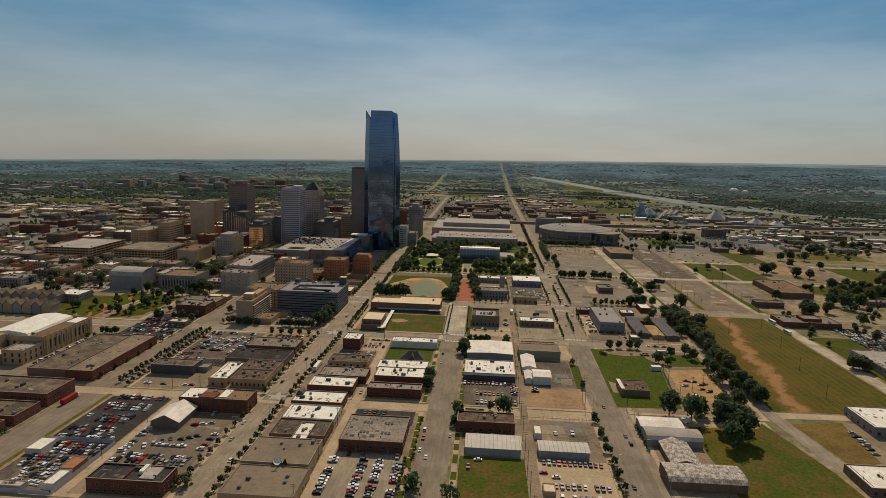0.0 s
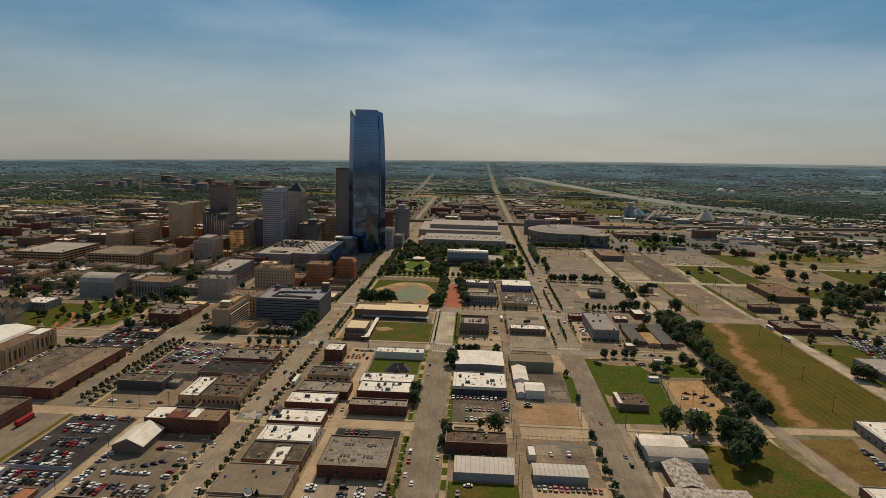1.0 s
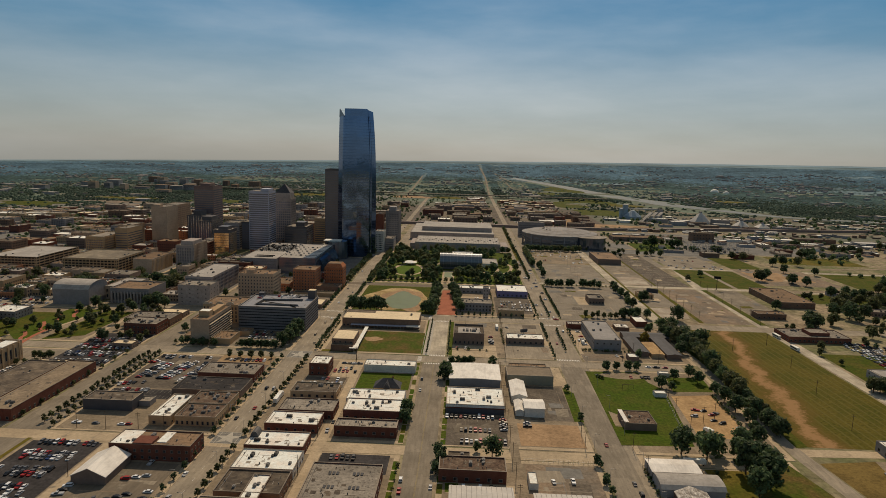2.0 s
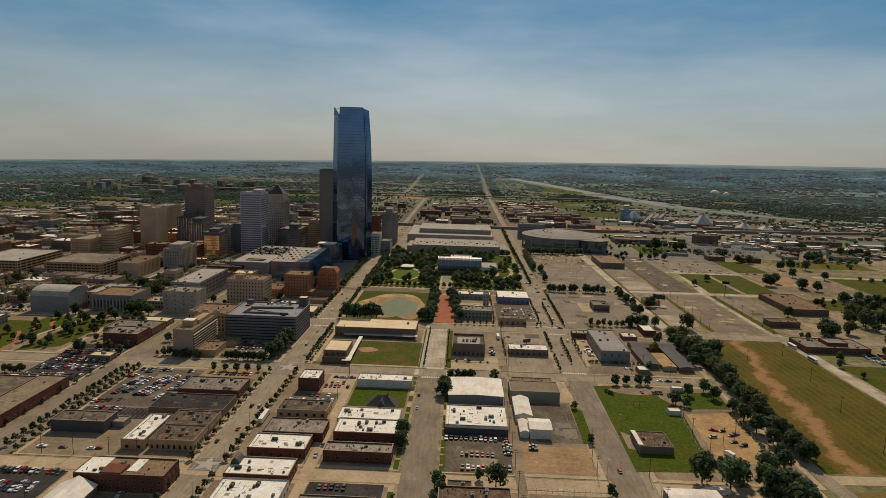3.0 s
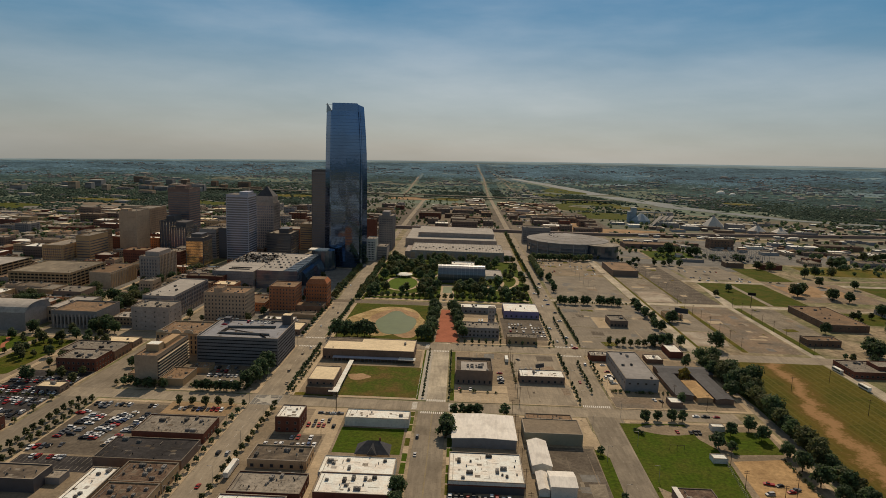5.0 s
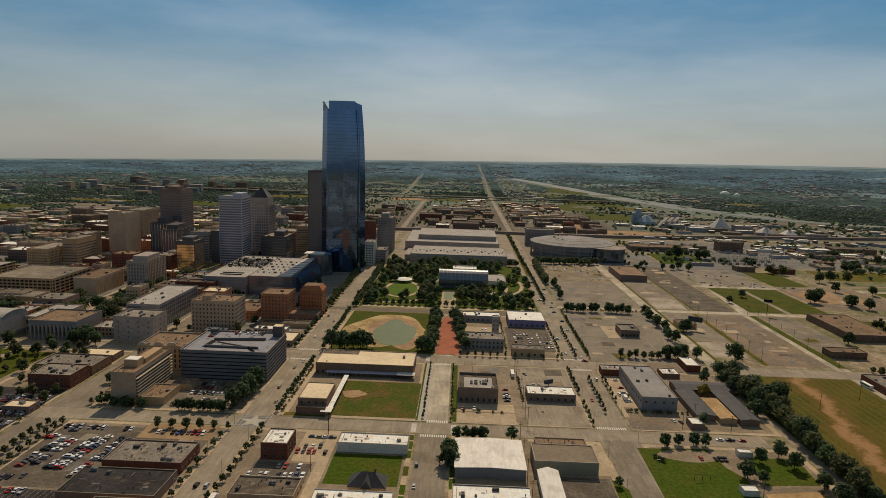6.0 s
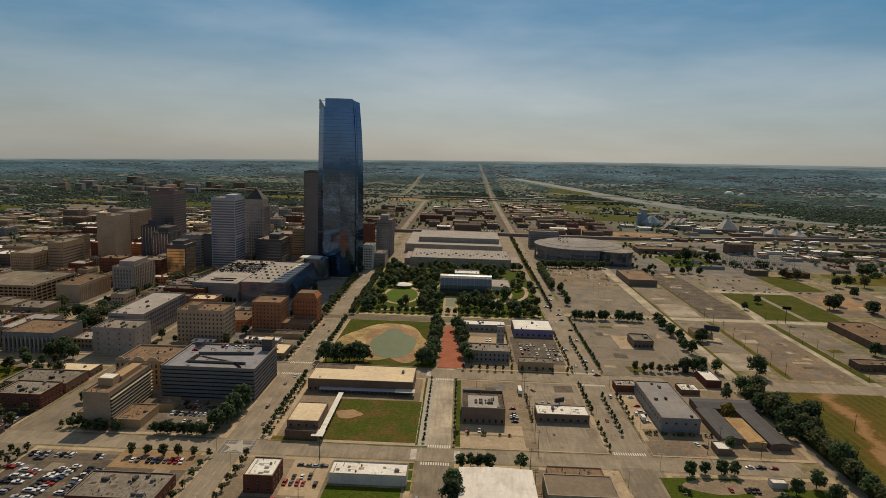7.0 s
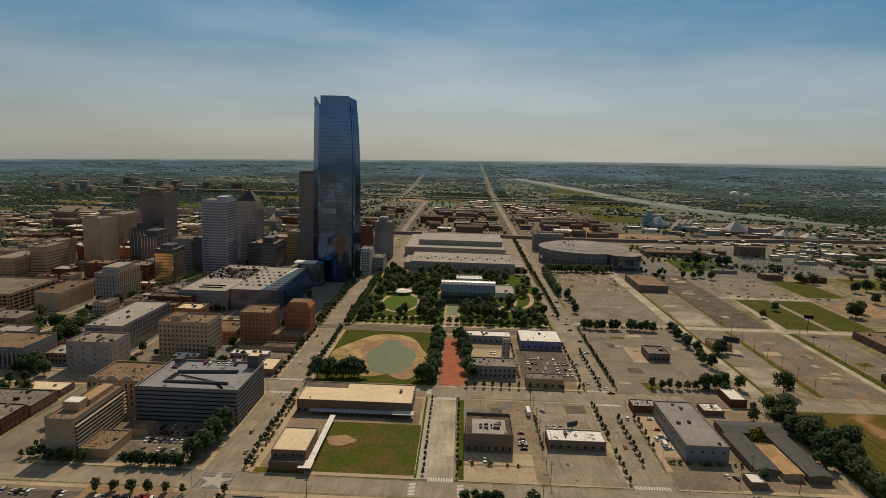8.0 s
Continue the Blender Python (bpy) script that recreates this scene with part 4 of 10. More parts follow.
rect("lot", 398, 500, 900, 1016, 0.05, M["lot_brown"], "brown waste ground", "lot")
rect("lot", 404, 480, 930, 1000, 0.058, M["dirt"], "red bare earth building site", "lot")
# left of the avenue
rect("lot", -368, -266, 398, 534, P, M["road_mid"], "worn civic forecourt", "forecourt")
rect("parking_lot", -311, -266, 499, 581, P + 0.02, M["asphalt_dark"], "dark parking lot full of cars", "parking lot", **K)
poly("lawn", [(-388, 572), (-364, 548), (-360, 600), (-354, 656), (-386, 656)], P + 0.02, M["grass_lush"], "green memorial lawn with curved paths", "lawn")
poly("lawn", [(-350, 556), (-322, 572), (-320, 650), (-348, 656)], P + 0.02, M["grass"], "green memorial lawn with young trees", "lawn")
poly("path", [(-317, 556), (-313.5, 556), (-313.5, 660), (-317, 660)], P + 0.05, M["concrete"], "pale straight path beside a lawn", "path")
rect("lot", -316, -265, 606, 660, P, M["pavement"], "dusty paved yard beside a lawn", "yard")
rect("lawn", -480, -385, 556, 640, P, M["grass"], "green park", "lawn")


def ribbon(name, path, width, z, material, label, cat, kind="structure", follow=False):
    """A strip that follows a line of points."""
    v, f = [], []
    for i, (x, y) in enumerate(path):
        a, b = path[max(0, i - 1)], path[min(len(path) - 1, i + 1)]
        d = Vector((b[0] - a[0], b[1] - a[1])).normalized()
        for s in (-0.5, 0.5):
            px, py = x - d.y * width * s, y + d.x * width * s
            v.append((px, py, z + (land(px, py) if follow else 0)))
        if i:
            f.append((2 * i - 2, 2 * i - 1, 2 * i + 1, 2 * i))
    return tagged(link(name, v, f, material), label, cat, kind=kind)


def smooth(path, n=8):
    out = []
    for i in range(len(path) - 1):
        p0, p1, p2, p3 = (Vector(path[min(max(j, 0), len(path) - 1)]) for j in (i - 1, i, i + 1, i + 2))
        for k in range(n):
            t = k / n
            out.append(tuple(0.5 * (2 * p1 + (p2 - p0) * t + (2 * p0 - 5 * p1 + 4 * p2 - p3) * t * t + (3 * p1 - p0 - 3 * p2 + p3) * t ** 3)))
    return out + [path[-1]]


ribbon("path", [(-358, 541), (-362, 566), (-363, 586)], 3.4, P + 0.05, M["red_paving"], "orange path across a lawn", "path")
ribbon("path", smooth([(-363, 586), (-357, 610), (-352, 646), (-350, 660)]), 3.2, P + 0.05, M["concrete"], "pale path across a lawn", "path")
for px0, py0 in ((-362, 550), (-366, 581), (-368, 607), (-364, 626)):
    ribbon("path", smooth([(px0, py0), (px0 - 6, py0 + 9), (px0 - 8, py0 + 17), (px0 - 15, py0 + 27)]), 3.0, P + 0.06, M["red_paving"], "curved orange path across a lawn", "path")
RIVER = [(249, 3512), (334, 3339), (439, 3104), (537, 2817), (618, 2581), (680, 2399), (694, 2287), (763, 2172), (846, 2043), (930, 1940), (1100, 1880), (1500, 1830), (2200, 1800)]
RIVER_WIDE = (40, 55, 65, 90, 105, 100, 95, 80, 60, 40, 35, 30, 30)


def river():
    line = smooth(RIVER, 8)
    v, f = [], []
    for i, (x, y) in enumerate(line):
        a, b = line[max(0, i - 1)], line[min(len(line) - 1, i + 1)]
        d = Vector((b[0] - a[0], b[1] - a[1])).normalized()
        k = i / 8
        w = RIVER_WIDE[int(k)] + (RIVER_WIDE[min(len(RIVER_WIDE) - 1, int(k) + 1)] - RIVER_WIDE[int(k)]) * (k % 1)
        for q in (-0.5, 0.5):
            e = w * (1 + 0.16 * noise.noise((x * 0.01, y * 0.01, 4.0 + q)))
            px, py = x - d.y * e * q, y + d.x * e * q
            v.append((px, py, 0.5 + land(px, py)))
        if i:
            f.append((2 * i - 2, 2 * i - 1, 2 * i + 1, 2 * i))
    tagged(link("river", v, f, M["river"]), "wide pale river winding past woods", "water", kind="structure")
    for i, (x, y, rx, ry) in enumerate(((720, 2330, 10, 38), (650, 2530, 8, 50), (800, 2150, 24, 12))):
        pts = ellipse(x, y, rx, ry, 20, 0.2, 140 + i)
        tagged(link("river_island", [(a, b, 0.8) for a, b in pts], [tuple(range(20))], M["mid_leaf"]), "low green islet in the river", "island", kind="structure")


river()
ribbon("highway", smooth([(330, 2190), (430, 2120), (541, 2075), (623, 2016), (680, 1909), (765, 1825), (809, 1737), (866, 1644), (930, 1560), (1100, 1490), (1600, 1440)]), 19, 0.6, M["lot_tan"], "pale multi-lane highway", "highway")
ribbon("highway", smooth([(867, 2869), (875, 2715), (898, 2538), (938, 2384), (1097, 2315), (1282, 2137)]), 26, 0.7, M["lot_brown"], "brown rail yard beside the river", "railway", follow=True)
FIELDS = ((320, 2140, 62, 120, "grass"), (420, 2330, 95, 110, "grass"), (385, 1905, 85, 95, "grass"), (430, 2890, 110, 150, "grass"), (330, 2700, 60, 110, "grass"), (520, 2190, 60, 60, "grass_dry"),
          (-960, 1770, 120, 32, "lot_brown"), (-860, 1690, 110, 40, "lot_brown"), (-1110, 1660, 90, 60, "grass"), (-720, 1880, 85, 75, "grass"), (-560, 2240, 120, 60, "grass_dry"), (-430, 2330, 90, 40, "grass"), (-1000, 1890, 130, 40, "grass_dry"),
          (-190, 2290, 60, 60, "dirt"), (-60, 2300, 60, 45, "grass_dry"), (270, 1620, 40, 130, "dirt"), (340, 1560, 80, 34, "dirt"), (1000, 2520, 70, 60, "grass_dry"), (1350, 1690, 160, 50, "grass_dry"), (1000, 1720, 110, 50, "lot_tan"))
for i, (x, y, rx, ry, m) in enumerate(FIELDS):
    pts = ellipse(x, y, rx, ry, 28, 0.24, 60 + i)
    ob = link("bare_earth" if m in ("dirt", "lot_brown", "lot_tan") else "meadow", [(a, b, land(a, b) + 0.25 + 0.01 * i) for a, b in pts], [tuple(range(28))], M[m])
    tagged(ob, "red bare earth at the edge of town" if m in ("dirt", "lot_brown", "lot_tan") else "open grassy field at the edge of town", "field", kind="structure")
ribbon("highway", smooth([(286, 1985), (278, 2070), (270, 2350), (261, 2537), (271, 2920), (259, 3112), (220, 3311), (191, 3530), (120, 4200)]), 11, 0.9, M["lot_tan"], "pale highway curving out of town", "highway", follow=True)
ribbon("highway", smooth([(205, 2420), (201, 2926), (194, 3241), (176, 3527)]), 8, 0.8, M["lot_tan"], "pale highway branch", "highway", follow=True)
ribbon("road", [(90, 2540), (96, 2918), (102, 3542), (92, 4034), (76, 4500)], 8, 0.5, M["lot_tan"], "straight distant road", "road", follow=True)
ribbon("road", smooth([(-132, 2300), (-175, 2370), (-214, 2429), (-228, 2941), (-238, 3586)]), 8, 0.5, M["lot_tan"], "straight distant road", "road", follow=True)
ribbon("road", [(130, 1400), (340, 1440), (760, 1520), (1500, 1560)], 16, 0.2, M["road_concrete"], "pale service road", "road")
for k in range(4):
    ribbon("road", [(400, 560 + k * 150), (800, 600 + k * 165), (1500, 660 + k * 190)], 10, 0.08, M["pavement"], "pale side street", "road")


def embankment():
    """The railway's low earth bank with its wall."""
    path = [(-260, 1470), (-56, 1480), (180, 1462), (300, 1468), (620, 1540), (1000, 1600), (1500, 1660)]
    v, f = [], []
    for i, (x, y) in enumerate(path):
        for dy, z in ((-9, 0), (-5, 5.5), (5, 5.5), (9, 0)):
            v.append((x, y + dy, z))
        if i:
            o = 4 * i
            f += [(o - 4 + j, o + j, o + j + 1, o - 3 + j) for j in range(3)]
    tagged(link("railway_bank", v, f, M["brown_wall"]), "long brown railway embankment", "embankment", kind="structure")


embankment()


def viaduct():
    p = thing("viaduct", "long pale concrete highway viaduct on piers", "viaduct", (0, 2370, 0), kind="structure")
    for x0 in range(-1200, 430, 90):
        deck = box_part("deck", p, x0, x0 + 89.6, -16, 16, 7.5, 9.0, M["lot_tan"])
        box_part("parapet", deck, x0, x0 + 89.6, -16.4, -16.05, 7.5, 10.0, M["lot_tan"])
        box_part("pier", p, x0 + 1, x0 + 3, -12, 12, -0.3, 7.5, M["gray_wall"])


viaduct()


def crossing(x, y, along_x, n, name="crosswalk"):
    """Painted bars of a pedestrian crossing, centred at x, y."""
    p = thing(name, "worn white zebra crossing on the road", "crosswalk", (x, y, 0.07), kind="structure")
    key = "bar_x" if along_x else "bar_y"
    if key not in WINDOWS:
        me = bpy.data.meshes.new("stripe")
        me.from_pydata([(-0.35, -1.6, 0), (0.35, -1.6, 0), (0.35, 1.6, 0), (-0.35, 1.6, 0)] if along_x else [(-1.6, -0.35, 0), (1.6, -0.35, 0), (1.6, 0.35, 0), (-1.6, 0.35, 0)], [], [(0, 1, 2, 3)])
        me.materials.append(M["paint"])
        WINDOWS[key] = me
    for i in range(n):
        s = (i - (n - 1) / 2) * 1.3
        share("stripe", WINDOWS[key], p, (s, 0, 0) if along_x else (0, s, 0))


for cx0, cy0, cw in ((-23, 535.5, 12), (-21.5, 555.5, 10), (-21.5, 661, 10), (84, 661, 14), (84, 685, 14), (84, 556, 14), (-130, 661, 15), (-130, 685, 15)):
    crossing(cx0, cy0, True, cw)
for cx0, cy0 in ((-35, 545.5), (-11.5, 545.5), (-33.5, 673)):
    crossing(cx0, cy0, False, 9)


def lines(name, label, segs, width, material, z):
    hp = Heap()
    for x0, y0, x1, y1 in segs:
        d = Vector((x1 - x0, y1 - y0)).normalized() * width / 2
        hp.add([(x0 - d.y, y0 + d.x, z), (x0 + d.y, y0 - d.x, z), (x1 + d.y, y1 - d.x, z), (x1 - d.y, y1 + d.x, z)], [(0, 1, 2, 3)])
    tagged(hp.done(name, [material]), label, "road marking", kind="stuff")


lines("lane_lines", "faint white lane lines", [(x, y, x, y + 3.5) for x in (-132.5,) for y in range(130, 1100, 12)], 0.10, M["paint"], 0.06)
lines("centre_line", "faded yellow centre line", [(-23.2, 130, -23.2, 536), (-22.8, 130, -22.8, 536)], 0.10, M["yellow_paint"], 0.062)
lines("lane_dashes", "worn pale lane dashes of the boulevard", [(83.2, y, 83.2, y + 3) for y in range(200, 535, 14)], 0.07, M["kerb"], 0.062)
bay = []
for x0, x1, y0, y1 in ((-12, 27, 563, 570), (-12, 27, 556, 562), (-234, -190, 452, 460), (-234, -190, 445, 450), (-11, 26, 430, 437), (-76, -38, 316, 322)):
    bay += [(x, y0, x, y1) for x in np.arange(x0 + 1, x1, 2.7)]
for yy in range(880, 1130, 17):
    bay += [(248, yy, 286, yy)] + [(x, yy - 5, x, yy + 5) for x in np.arange(248, 287, 2.8)]
for yy in range(700, 850, 19):
    bay += [(x, yy - 5, x, yy + 5) for x in np.arange(100, 186, 2.8)]
for yy in range(885, 1005, 19):
    bay += [(x, yy - 5, x, yy + 5) for x in np.arange(102, 188, 2.8)]
lines("parking_lines", "faint painted parking bay lines", bay, 0.10, M["kerb"], P + 0.03)


def star(x, y, r):
    """A pale star laid in the paving of a crossing."""
    pts = []
    for i in range(10):
        a, q = math.tau * i / 10 + math.pi / 2, r if i % 2 == 0 else r * 0.4
        pts.append((x + q * math.cos(a), y + q * math.sin(a)))
    rect("plaza", x - r, x + r, y - r * 0.9, y + r * 0.9, 0.055, M["asphalt_gray"], "grey paved square at a crossing", "plaza")
    for k in (-0.98, -0.72, 0.72, 0.98):
        rect("paving_band", x - r, x + r, y + k * r * 0.9 - 0.15, y + k * r * 0.9 + 0.15, 0.06, M["kerb"], "pale paving band", "paving")
        rect("paving_band", x + k * r - 0.15, x + k * r + 0.15, y - r * 0.9, y + r * 0.9, 0.062, M["kerb"], "pale paving band", "paving")
    v = [(x, y, 0.065)] + [(a, b, 0.065) for a, b in pts]
    tagged(link("star_paving", v, [(0, 1 + i, 1 + (i + 1) % 10) for i in range(10)], M["kerb"]), "pale star inlaid in the crossing", "paving", kind="structure")


star(-132.5, 394, 8.0)
star(-131, 545, 9.0)


def verges():
    """Short grass plots between kerb and footpath, broken by drives."""
    hp, e = Heap(), random.Random(12)
    for x0, x1, y0, y1 in ((-36.6, -33.8, 266, 381), (-36.6, -33.8, 397, 535), (-12.7, -9.8, 300, 381), (-12.7, -9.8, 397, 535), (-12.7, -9.8, 556, 661), (-34.9, -33.7, 622, 661)):
        y = y0
        while y < y1 - 4:
            w = min(e.uniform(6, 12), y1 - y)
            hp.add([(x0, y, P + 0.03), (x1, y, P + 0.03), (x1, y + w, P + 0.03), (x0, y + w, P + 0.03)], [(0, 1, 2, 3)], e.choice((0, 0, 1)))
            y += w + e.choice((1.5, 1.5, 5, 9))
    tagged(hp.done("grass_verges", [M["grass_lush"], M["grass"]]), "small green verge plots along the footpaths", "verge", kind="structure")


verges()
for wy0, wy1 in ((555, 662), (684, 814)):
    rect("sidewalk", -123, -117.4, wy0, wy1, SLAB + 0.02, M["concrete"], "pale concrete sidewalk with street trees", "sidewalk", **K)

for gp in ([(-110, 850), (-60, 868), (-40, 900), (-44, 960), (-20, 1012), (20, 1020), (60, 1000)], [(70, 848), (48, 870), (40, 905), (46, 950), (34, 990), (44, 1040)], [(-112, 985), (-84, 990), (-58, 1010), (-50, 1060), (-30, 1095)], [(36, 900), (60, 930), (66, 980), (50, 1010)]):
    ribbon("path", smooth(gp), 4.5, P + 0.05, M["concrete"], "pale winding garden path", "path")
poly("lawn", [(306, 1276), (384, 1280), (380, 1200), (303, 1168)], 0.065, M["grass_lush"], "green lawn with trees", "lawn")
rect("lot", 250, 300, 1195, 1262, 0.06, M["asphalt_gray"], "worn grey lot", "lot")
rect("lot", 203, 420, 1090, 1185, 0.05, M["asphalt_gray"], "worn grey lots with parked cars", "lot")
rect("lot", 330, 620, 1170, 1440, 0.045, M["asphalt_gray"], "worn paving among low sheds", "lot")



def worn_patches():
    """Repaired rectangles, cracked strips and bare spots laid into old lots, joined into one sheet."""
    e = random.Random(55)
    hp = Heap()
    keys = ("road_concrete", "asphalt", "lot_tan", "asphalt_gray", "lot_brown", "asphalt_mid", "grass_dry", "concrete")
    areas = ((99, 185, 686, 850, 0.066, 60), (101, 185, 874, 1008, 0.066, 46), (99, 196, 1014, 1132, 0.066, 40), (205, 242, 930, 1074, 0.066, 30), (205, 235, 756, 850, 0.066, 14), (243, 287, 692, 854, 0.066, 30),
             (248, 286, 872, 1134, 0.071, 30), (306, 384, 1022, 1128, 0.066, 20), (306, 339, 737, 853, 0.066, 14), (35, 71, 557, 592, P + 0.006, 6), (35, 71, 612, 660, P + 0.006, 6), (-11, 27, 620, 660, P + 0.006, 14),
             (34, 69, 343, 377, P + 0.006, 14), (43, 68, 437, 493, P + 0.006, 12), (-233, -148, 464, 528, P + 0.006, 26), (-188, -147, 292, 360, P + 0.006, 16), (-234, -198, 266, 316, P + 0.006, 10), (-10, 25, 399, 438, P + 0.006, 8), (399, 498, 902, 1014, 0.066, 30))
    for x0, x1, y0, y1, z, n in areas:
        for i in range(n):
            kind = e.random()
            if kind < 0.35:
                w, d = e.uniform(4, 16), e.uniform(3, 14)
            elif kind < 0.7:
                w, d = (e.uniform(10, 40), e.uniform(0.3, 0.7)) if e.random() < 0.5 else (e.uniform(0.3, 0.6), e.uniform(12, 50))
            else:
                w, d = e.uniform(1, 4), e.uniform(1, 5)
            w, d = min(w, (x1 - x0) * 0.8), min(d, (y1 - y0) * 0.8)
            x, y = e.uniform(x0, x1 - w), e.uniform(y0, y1 - d)
            top = z + 0.0004 * i
            j = [e.uniform(-0.12, 0.12) * min(w, d) for _ in range(8)]
            hp.add([(x + j[0], y + j[1], top), (x + w + j[2], y + j[3], top), (x + w + j[4], y + d + j[5], top), (x + j[6], y + d + j[7], top)], [(0, 1, 2, 3)], e.choice((0, 0, 1, 2, 3, 3, 4, 5, 6, 7) if x0 > 90 else (0, 1, 2, 3, 3, 4, 5)))
    tagged(hp.done("paving_patches", [M[k] for k in keys]), "patched, cracked and weedy paving of old lots", "paving", kind="stuff")


worn_patches()
# ---- low buildings near the flight line ----
SHOP = (1, 4.5, 1.8, 1.8, 1.0)
building("brick_shop", "low red brick building with dark and white roofs", "building", -182, -145, 268, 283, 7.6, "brick", "asphalt_dark", units=3, win=(2, 3.6, 1.4, 1.5, 1.0), sides="r")
for wb in [o for o in scene.objects if o.type == "EMPTY" and o.get("label", "").startswith("low red brick building with dark")]:
    box_part("roof_section", wb, 5.5, 12.5, 3, 14.2, 6.9, 7.3, M["roof_pale"], "pale roof section")
    box_part("roof_section", wb, 3.5, 5.5, 7, 14.2, 6.9, 8.6, M["roof_white"], "raised white roof box")
    box_part("roof_parapet", wb, -1.2, -0.8, 0.4, 14.4, 6.9, 7.9, M["brick"])
building("warehouse", "wide building with a flat tan gravel roof", "warehouse", -117, -82, 264, 292, 6.5, "tan_wall", "roof_taupe", 0.3, 4, SHOP, "r")
building("warehouse", "wide tan-roofed building beside a satellite dish", "warehouse", -118, -83, 293, 321, 7.4, "tan_wall", "roof_taupe", 0.3, 5, SHOP, "r")
building("warehouse", "brick warehouse with a stained grey roof", "warehouse", -75, -40, 324, 358, 6.8, "brick", "roof_gray", 0.5, 0, (1, 6, 2.4, 1.8, 2.2), "r", doors=2)
building("shop", "white-roofed brick shop beside an alley", "shop", -117, -85, 375, 393, 6.0, "brick", "roof_white", 0.5, 7, SHOP, "r", doors=1)
building("shop", "white-roofed low shop beside brick shops", "shop", -116, -84, 352, 373, 5.0, "white_wall", "roof_white", 0.5, 8, SHOP, "r")
building("shop", "brown-roofed brick shop beside an alley", "shop", -115, -84, 328, 349, 6.0, "brick_brown", "roof_tar", 0.6, 6, SHOP, "r")
building("loading_hall", "narrow white-roofed brick annexe", "building", -101, -92.5, 321, 344, 6.4, "brick", "roof_white", 0.4, 2)
building("shop", "white-roofed long brick shop", "shop", -115, -84, 404, 422, 5.5, "brick", "roof_white", 0.5, 4, SHOP, "r", doors=2)
building("shop", "grey-roofed low brick shop", "shop", -113, -79, 424, 443, 5.6, "brick", "roof_gray", 0.6, 7, SHOP, "r")
building("shop", "tan low shop with a stained roof", "shop", -114, -83.5, 456, 473, 5.0, "tan_wall", "roof_tar", 0.6, 7, SHOP, "r")
building("brick_shop", "tall brick shop with a white roof", "shop", -112, -98, 499, 517, 9.3, "brick", "roof_white", 0.5, 1, (2, 4, 1.4, 1.6, 1.2), "r")
building("shed", "long white-roofed pale shed", "shed", -74, -35.8, 511, 524, 5.5, "white_wall", "roof_white", 0.4, 3)
building("workshop", "white-roofed red brick workshop", "workshop", -73, -37, 424, 443, 7.0, "brick", "roof_white", 0.4, 9, (1, 5, 2, 2, 1.2), "r", doors=2)
building("workshop", "white-roofed hall with skylights", "workshop", -75, -38, 444, 462, 6.0, "white_wall", "roof_white", 0.3, 5)
building("brick_shop", "low dark red brick building", "building", -74, -38, 402, 413, 6.6, "brick", "roof_gray", 0.7, 4, (1, 5, 2, 1.6, 2), "r")
building("shop", "long brick building with stained dark roof", "building", -12, 22, 356, 371, 7.0, "brick", "red_roof", 0.6, 6, (1, 5, 2, 1.8, 1.2), "l", doors=2)
building("shed", "low flat-roofed brick outbuilding", "shed", -8, 4, 374, 381, 4.5, "brick_brown", "roof_tar", 0.4, 1)
building("warehouse", "white-roofed warehouse with roof vents and a red band", "warehouse", -11, 26, 441, 471, 6.4, "black_wall", "roof_white", 0.4, 12)
building("office", "olive metal-clad hall with a grey roof", "hall", 31, 64, 497, 517, 7.0, "green_wall", "roof_taupe", 0.25, 0)
building("shed", "low brown-roofed annexe behind an olive hall", "shed", 34, 62, 517.5, 528, 5.5, "tan_wall", "roof_brown", 0.4, 0)
poly("forecourt", [(64.5, 497), (74.5, 497), (74.5, 512), (71, 530), (66, 536), (64.5, 536)], P + 0.015, M["concrete"], "tan concrete forecourt", "forecourt")
building("office", "brick office with a recessed dark entrance", "office", -9, 17, 587, 616, 10.5, "brown_wall", "roof_tar", 1.4, 3, (1, 3.4, 1.4, 2.4, 1.2), "l")
membrane = thing("roof_membrane", "white roof membrane with a cluster of air units", "roof", (4, 601, 9.1))
box_part("sheet", membrane, -9.5, 9.5, -10, 9, 0.0, 0.06, M["roof_pale"])
for i in range(8):
    share("air_unit", UNITS[i % 4], membrane, (-4.5 + (i % 4) * 3.0, -3 + (i // 4) * 3.4, 0.06), 0)
building("shop", "white-roofed low hall with a dark front", "hall", 37, 69, 594, 609, 5.5, "brown_wall", "roof_white", 0.4, 2, SHOP, "l")
building("warehouse", "long grey metal-roofed warehouse", "warehouse", 110, 133, 586, 648, 9.5, "sheet_wall", "roof_slab", 0.4, 5, (1, 5, 1.6, 1.2, 5.5), "l")
building("shop", "purple-walled shop with a white roof", "shop", 37, 72, 777, 812, 6.8, "purple_wall", "roof_white", 0.5, 5, SHOP, "l")
building("office", "grey two-storey office block", "office", -6, 28, 704, 724, 9.0, "gray_wall", "roof_gray", 0.7, 8, (2, 3.2, 1.5, 1.8, 1.2), "l")
building("office", "low tan office beside an alley", "office", 34, 60, 688, 700, 6.5, "tan_wall", "roof_gray", 0.5, 3, SHOP, "l")
building("stair_tower", "slim grey stair tower", "tower", 20, 26, 745, 752, 17, "gray_wall", "roof_gray", 0.6, 0, (4, 3, 1.1, 1.4, 1.5))
building("shop", "low white-roofed building behind a court", "building", -8, 30, 790, 806, 6, "gray_wall", "roof_white", 0.5, 5, SHOP, "l")
